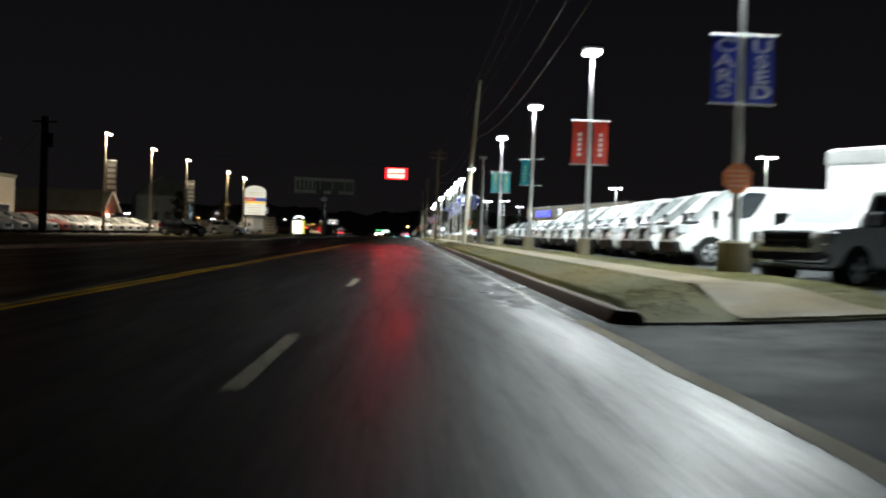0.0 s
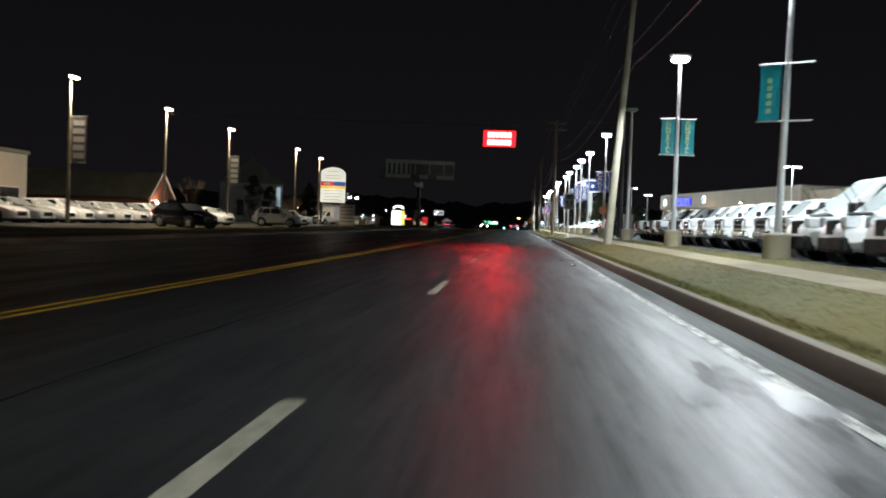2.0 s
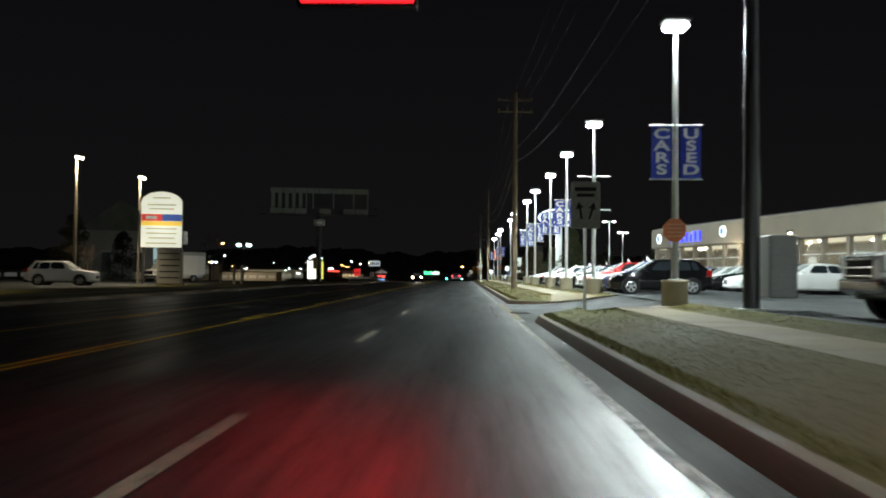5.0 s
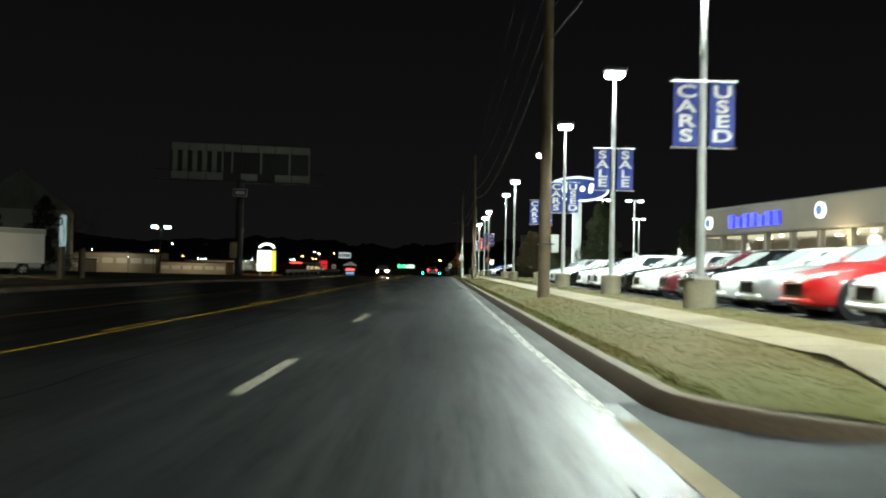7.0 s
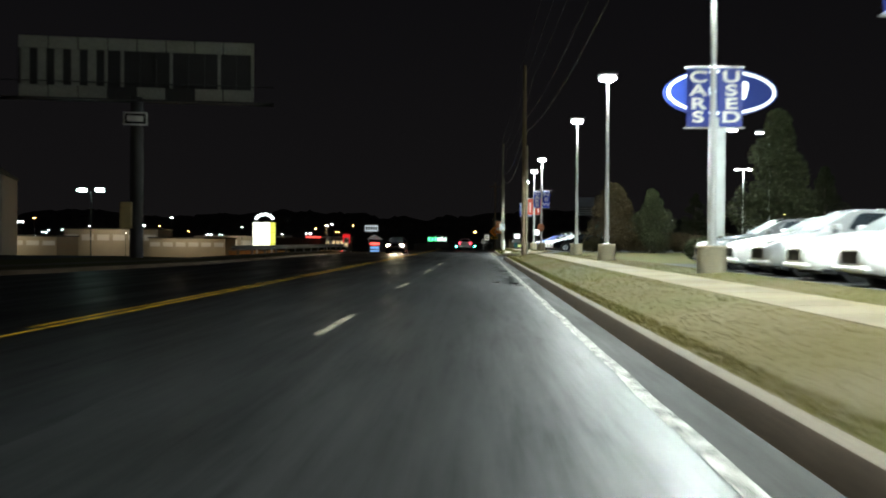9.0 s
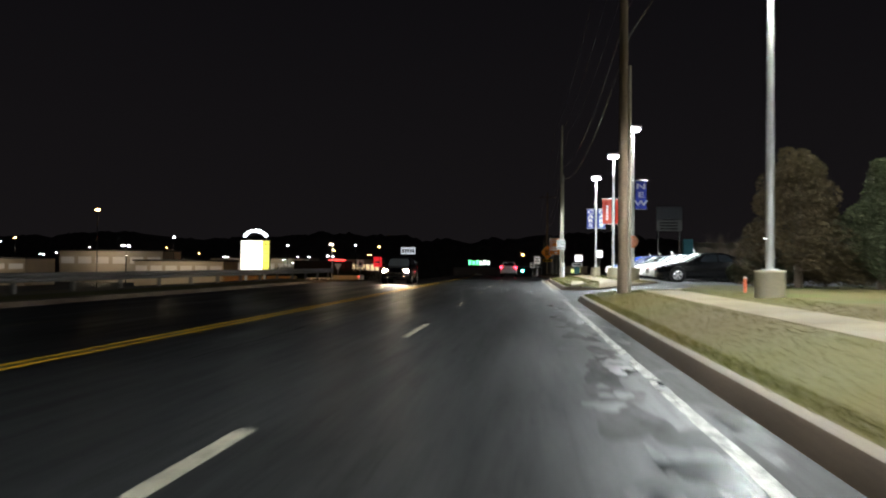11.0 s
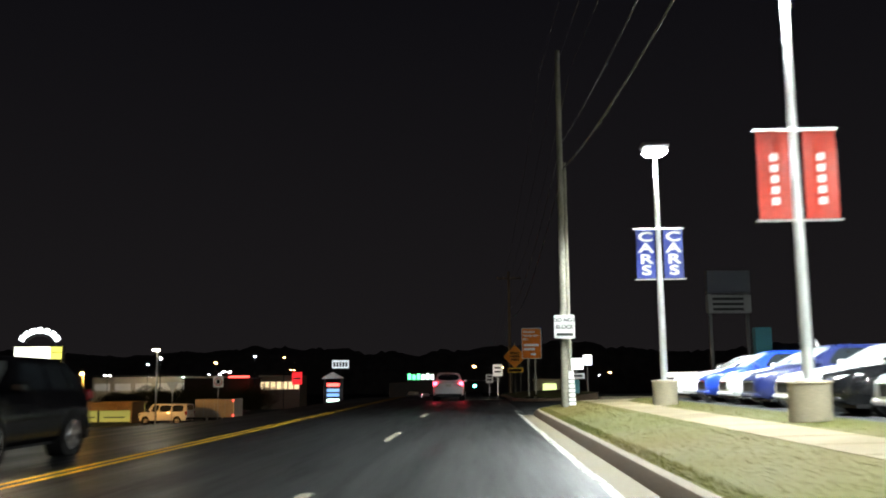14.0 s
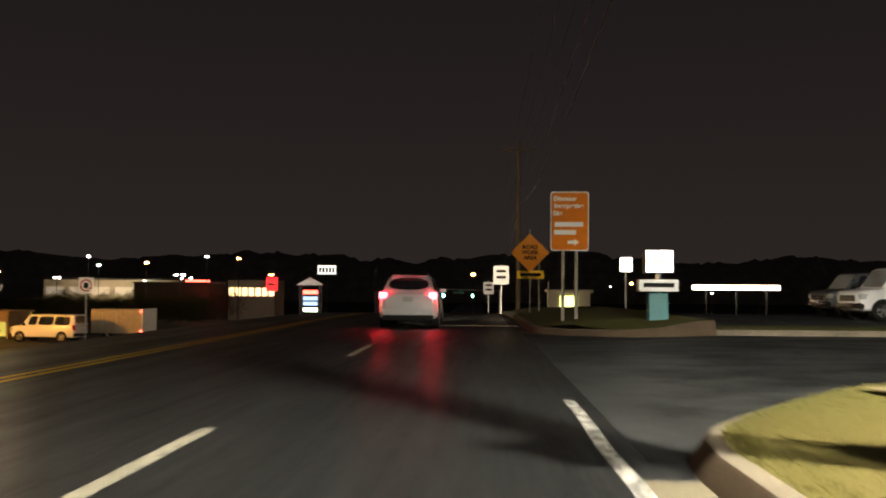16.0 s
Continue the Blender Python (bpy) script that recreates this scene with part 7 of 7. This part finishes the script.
# queue of far cars with tail and head lamps
for i, (x, y, turn) in enumerate(((-4.0, 392, -90), (-0.2, 404, -90), (-3.9, 428, -90), (-8.6, 372, 90), (-8.3, 402, 90), (-8.4, 345, 90))):
    car("sedan", GREY if i % 2 else BLACK, "dark car on the far hill with its lamps lit", pose(x, y, fall(y) + 0.02, 0, 0, turn), "car", "far traffic", head=HEAD_ON if turn > 0 else None, tail=TAIL_ON, name="far_car")
# wooded skyline
DARKWOOD = mat("dark_far_woods", (0.17, 0.16, 0.14), 0.95, 0, 0.4, 0.2, 0.02, 0)
for a, b, name in ((-420, 420, "far_woods"),):
    verts, faces = [], []
    n = 420
    for i in range(n + 1):
        f = i / n
        x = a + (b - a) * f
        h = 20 + 6 * noise.noise((x * 0.012, 0, 0)) + 3.0 * noise.noise((x * 0.07, 3, 0)) + 1.6 * noise.noise((x * 0.31, 7, 0))
        y = 760 + 60 * noise.noise((x * 0.01, 9, 0))
        for j, (dy, dz) in enumerate(((0, 0.0), (4, 0.55), (14, 0.85), (26, 1.0), (60, 0.9))):
            verts.append((x, y + dy, -8 + (h + 8) * dz))
        if i:
            for j in range(4):
                faces.append(((i - 1) * 5 + j, i * 5 + j, i * 5 + j + 1, (i - 1) * 5 + j + 1))
    me = bpy.data.meshes.new(name)
    me.from_pydata(verts, [], faces)
    me.materials.append(DARKWOOD)
    tagged(new(name, me), "dark wooded skyline far behind the lights", "woods", kind="stuff")
# trees behind the dealership
for i, (x, y, h) in enumerate(((36, 222, 9), (44, 226, 10), (31, 230, 8), (52, 240, 11), (-40, 205, 8), (-50, 214, 9), (-45, 185, 8), (40, 262, 9), (30, 275, 8))):
    conifer(x, y, low_ground(y) if x < 0 else 0.2, h, 3.0, LEAF, "dark tree mass behind the lot" if x > 0 else "dark tree mass behind the far verge", 40 + i)
for i in range(9):
    hedge(-30.5 - 2.4 * i, 348 + (i * 5) % 9, low_ground(350), 2.6, 1.8, 4.6 - 0.4 * (i % 3), "dark bushy scrub behind the parked van", 60 + i, LEAF)
# added fill lights without fixtures, washing the far stores' walls
for x, y, z in ((-78, 438, 3.5), (-100, 388, 3.0), (-60, 329, 3.5), (-95, 324, 3.0)):
    lamp("store_front_light", (x, y, z), 800, WARM, 0.4)

# ---- storm drain, cracks, puddles ----
GRATE = mat("rusted_grate_iron", (0.040, 0.034, 0.028), 0.8, 0, 0.4, 40, 4, 0.3)
t = thing("storm_drain", pose(1.80, 110.7, 0.006), "steel storm drain grate in the gutter", "drain grate")
part("frame", box(-0.30, -0.62, -0.02, 0.30, 0.62, 0.006), INK, t)
for k in range(9):
    x = -0.25 + 0.0625 * k
    part("bar", box(x - 0.014, -0.58, 0.004, x + 0.014, 0.58, 0.02), GRATE, t)
CRACK = mat("tar_sealed_crack", (0.006, 0.006, 0.006), 0.75, 0, 0.2, 30, 3, 0)
CRACK.node_tree.nodes["Principled BSDF"].inputs["Specular IOR Level"].default_value = 0.02
PATCH = wet_asphalt("dark_asphalt_patch", (0.011, 0.0115, 0.012), 0.43, (0.9, 0.2, 1), 0.11)
POOL = mat("rain_puddle", (0.012, 0.013, 0.014), 0.30, 0, 0.1, 2, 0.5, 0.05, 0.002, rvar=0.08)
POOL.node_tree.nodes["Principled BSDF"].inputs["Specular IOR Level"].default_value = 0.08
cr = random.Random(8)
cracks = thing("road_cracks", Matrix(), "wandering dark tar-sealed cracks in the asphalt", "road crack", kind="structure")
for x0, y0, n in ((0.80, 106.5, 14), (1.58, 212.5, 16), (-3.6, 20, 40), (-3.9, 110, 44), (-4.2, 190, 44)):
    verts, faces, x = [], [], x0
    for i in range(n):
        y = y0 + i * 0.85
        x += cr.gauss(0, 0.03)
        h = 0.006 + 0.011 * cr.random()
        verts += [(x - h, y, crown(x) + 0.0045), (x + h, y, crown(x) + 0.0045)]
        if i:
            faces.append((2 * i - 2, 2 * i - 1, 2 * i + 1, 2 * i))
    me = bpy.data.meshes.new("crack")
    me.from_pydata(verts, [], faces)
    me.materials.append(CRACK)
    share("crack", me, cracks)


# a joint opened along the apron of the third driveway
verts, faces, x = [], [], 3.05
for i in range(12):
    y = 216.6 + i * 0.9
    x += 0.05 + cr.gauss(0, 0.03)
    h = 0.010 + 0.012 * cr.random()
    z = crown(KX) + 0.010 + 0.46 * ((x - KX) / 4.4) ** 1.6
    verts += [(x - h, y, z), (x + h, y, z + 0.003)]
    if i:
        faces.append((2 * i - 2, 2 * i - 1, 2 * i + 1, 2 * i))
me = bpy.data.meshes.new("crack")
me.from_pydata(verts, [], faces)
me.materials.append(CRACK)
share("crack", me, cracks)
# washed-out soil and a loose slab behind the kerb
MUD = mat("washed_out_soil", (0.062, 0.050, 0.028), 0.95, 0, 0.5, 14, 1.6, 0.6, 0.03)
verts, faces = [], []
for k in range(40):
    an = 6.283 * k / 40
    for f in (0.0, 0.5, 1.0):
        q = f * (1 + 0.18 * math.sin(3 * an) + 0.10 * math.sin(7 * an + 1))
        x, y = 2.72 + 0.62 * q * math.cos(an), 226.75 + 1.15 * q * math.sin(an)
        verts.append((x, y, bank(x, y, 224.4, 259.8) + 0.022 * (1 - f) + 0.010 - 0.012 * (f == 1.0) + 0.012 * noise.noise((x * 5, y * 5, 1))))
for k in range(40):
    for f in (0, 1):
        p, q = 3 * k + f, 3 * ((k + 1) % 40) + f
        faces.append((p, p + 1, q + 1, q) if f else (p, p + 1, q + 1))
me = bpy.data.meshes.new("soil_patch")
me.from_pydata(verts, [], faces)
me.materials.append(MUD)
tagged(new("soil_patch", me), "washed-out bare soil at the end of the grass verge", "soil", kind="structure")
t = thing("loose_slab", pose(2.66, 227.15, bank(2.66, 227.15, 224.4, 259.8) + 0.06, 14, 4, -6), "pale broken concrete slab lying tilted in washed-out soil", "concrete slab")
part("slab", box(-0.29, -0.36, -0.10, 0.29, 0.36, 0.04, 0.02), FOOTING, t)


def blot(name, x, y, a, b, material, parent, seed, dz):
    """A ragged flat patch lying on the road."""
    r = random.Random(seed)
    pts = []
    for k in range(22):
        an = 6.283 * k / 22
        q = 1 + 0.28 * math.sin(3 * an + seed) + r.uniform(-0.16, 0.16)
        pts.append((x + a * q * math.cos(an), y + b * q * math.sin(an)))
    me = bpy.data.meshes.new(name)
    me.from_pydata([(px, py, crown(px) + dz) for px, py in pts], [], [tuple(range(22))])
    me.materials.append(material)
    return share(name, me, parent)


wet = thing("puddles", Matrix(), "shallow rain puddles along the gutter", "puddle", kind="structure")
for i, (x, y, a, b) in enumerate(((1.0, 26.5, 0.30, 1.6), (1.2, 31, 0.35, 1.2), (0.9, 36, 0.25, 0.9), (1.25, 40, 0.3, 1.5), (1.0, 61, 0.2, 1.0), (1.1, 184.5, 0.35, 1.2), (0.7, 187, 0.35, 0.6), (1.1, 190, 0.32, 1.3), (0.6, 192.5, 0.28, 0.5), (1.2, 199, 0.25, 1.6), (0.9, 204, 0.3, 1.0), (1.0, 178, 0.25, 1.3), (1.1, 150, 0.2, 1.4))):
    blot("puddle", x, y, 0.5 * a, 0.45 * b, POOL, wet, i, 0.0062)
repairs = thing("asphalt_patches", Matrix(), "dark repaired patches in the road surface", "road patch", kind="structure")
for i, (x, y, a, b) in enumerate(((0.2, 21, 0.9, 0.6), (-3.2, 33, 0.9, 0.7), (0.9, 30, 0.5, 1.6), (-2.8, 39, 0.3, 1.6), (0.3, 66, 0.7, 1.0), (0.9, 213, 0.9, 1.8), (-3.4, 150, 1.0, 2.6))):
    blot("patch", x, y, 0.75 * a, b, PATCH, repairs, 30 + i, 0.0030)
DRY = wet_asphalt("crumbled_asphalt", (0.018, 0.018, 0.017), 0.5, (2.0, 0.6, 1), 0.06)
# the broken-up edge of the lane: drained dark patches and glinting shallow pools
for lo, hi, n in ((19, 41, 46), (62, 66, 4), (172, 212, 56)):
    for i in range(n):
        y = cr.uniform(lo, hi)
        blot("crumbled_patch", cr.uniform(0.75, 1.65), y, cr.uniform(0.08, 0.26), cr.uniform(0.3, 1.1), DRY, repairs, 70 + i + lo, 0.0050)
    for i in range(n // 2):
        y = cr.uniform(lo, hi)
        blot("puddle", cr.uniform(0.6, 1.45), y, cr.uniform(0.04, 0.16), cr.uniform(0.12, 0.55), POOL, wet, 170 + i + lo, 0.0075)

# ---- pennants on parked cars ----
for i, (x, y) in enumerate([(9.1, 121.2 + 2.72 * k) for k in (2, 4, 7, 10, 13)] + [(9.3, 226.3 + 2.62 * k) for k in (2, 5, 7, 9)]):
    t = thing("pennant", pose(x, y, LOTZ + 1.42, 0, 0, 20 * (i % 3)) @ Matrix.Diagonal((0.6, 1, 0.7, 1)), "small white pennant clipped to a parked car", "flag", "car pennants")
    part("stick", rod((0, 0, -0.15), (0, 0, 0.52), 0.008, None, 6), DARKSTEEL, t)
    part("cloth", turned(slab([(0, 0.12), (0.34, 0.20), (0.02, 0.52)], 0, 0.004), UPRIGHT), SIGN_W, t)

# small orange marker post by a lamp footing
t = thing("marker_post", pose(6.35, 206.4, 0.495), "short orange plastic marker post standing in the lawn", "marker post")
part("post", rod((0, 0, -0.02), (0, 0, 0.42), 0.05, 0.04, 10), mat("faded_orange_plastic", (0.55, 0.12, 0.05), 0.6), t)
part("cap", rod((0, 0, 0.42), (0, 0, 0.46), 0.045, 0.02, 10), WHITE_B, t)

# ---- grass ----
gr = np.random.RandomState(5)


def blades(name, boxes, label):
    """Tufts of short blades over stretches of the verge, in one mesh."""
    allv, allf, base = [], [], 0
    for x0, x1, y0, y1, n, high, (a, b, ra, rb) in boxes:
        x = gr.uniform(x0, x1, n)
        y = gr.uniform(y0, y1, n)
        keep = np.array([kerb_x(q, a, b, ra, rb) + 0.17 < p for p, q in zip(x, y)])
        x, y = x[keep], y[keep]
        z = np.array([bank(p, q, a, b) for p, q in zip(x, y)]) - 0.01
        ang, lean = gr.uniform(0, 6.283, len(x)), gr.normal(0, 0.035, (len(x), 2))
        h = high * gr.uniform(0.4, 1.2, len(x))
        w = 0.010
        v = np.empty((len(x), 3, 3))
        v[:, 0] = np.stack([x - w * np.cos(ang), y - w * np.sin(ang), z], 1)
        v[:, 1] = np.stack([x + w * np.cos(ang), y + w * np.sin(ang), z], 1)
        v[:, 2] = np.stack([x + lean[:, 0], y + lean[:, 1], z + h], 1)
        allv.append(v.reshape(-1, 3))
        allf.append(np.arange(3 * len(x)).reshape(-1, 3) + base)
        base += 3 * len(x)
    me = bpy.data.meshes.new(name)
    me.from_pydata(np.concatenate(allv).tolist(), [], np.concatenate(allf).tolist())
    me.materials.append(BLADE)
    tagged(new(name, me), label, "grass", kind="stuff")


spread = []
for s in STRETCHES[:3]:
    a, b = s[0] + 0.2, s[1] - 0.2
    spread.append((KX + 0.16, 3.88, a, b, int(640 * (b - a)), 0.03, s))
    spread.append((KX + 0.14, KX + 0.4, a, b, int(220 * (b - a)), 0.06, s))
    spread.append((5.1, 6.3, a, b, int(240 * (b - a)), 0.035, s))
blades("verge_grass", spread, "short dormant olive-brown grass blades on the verge")
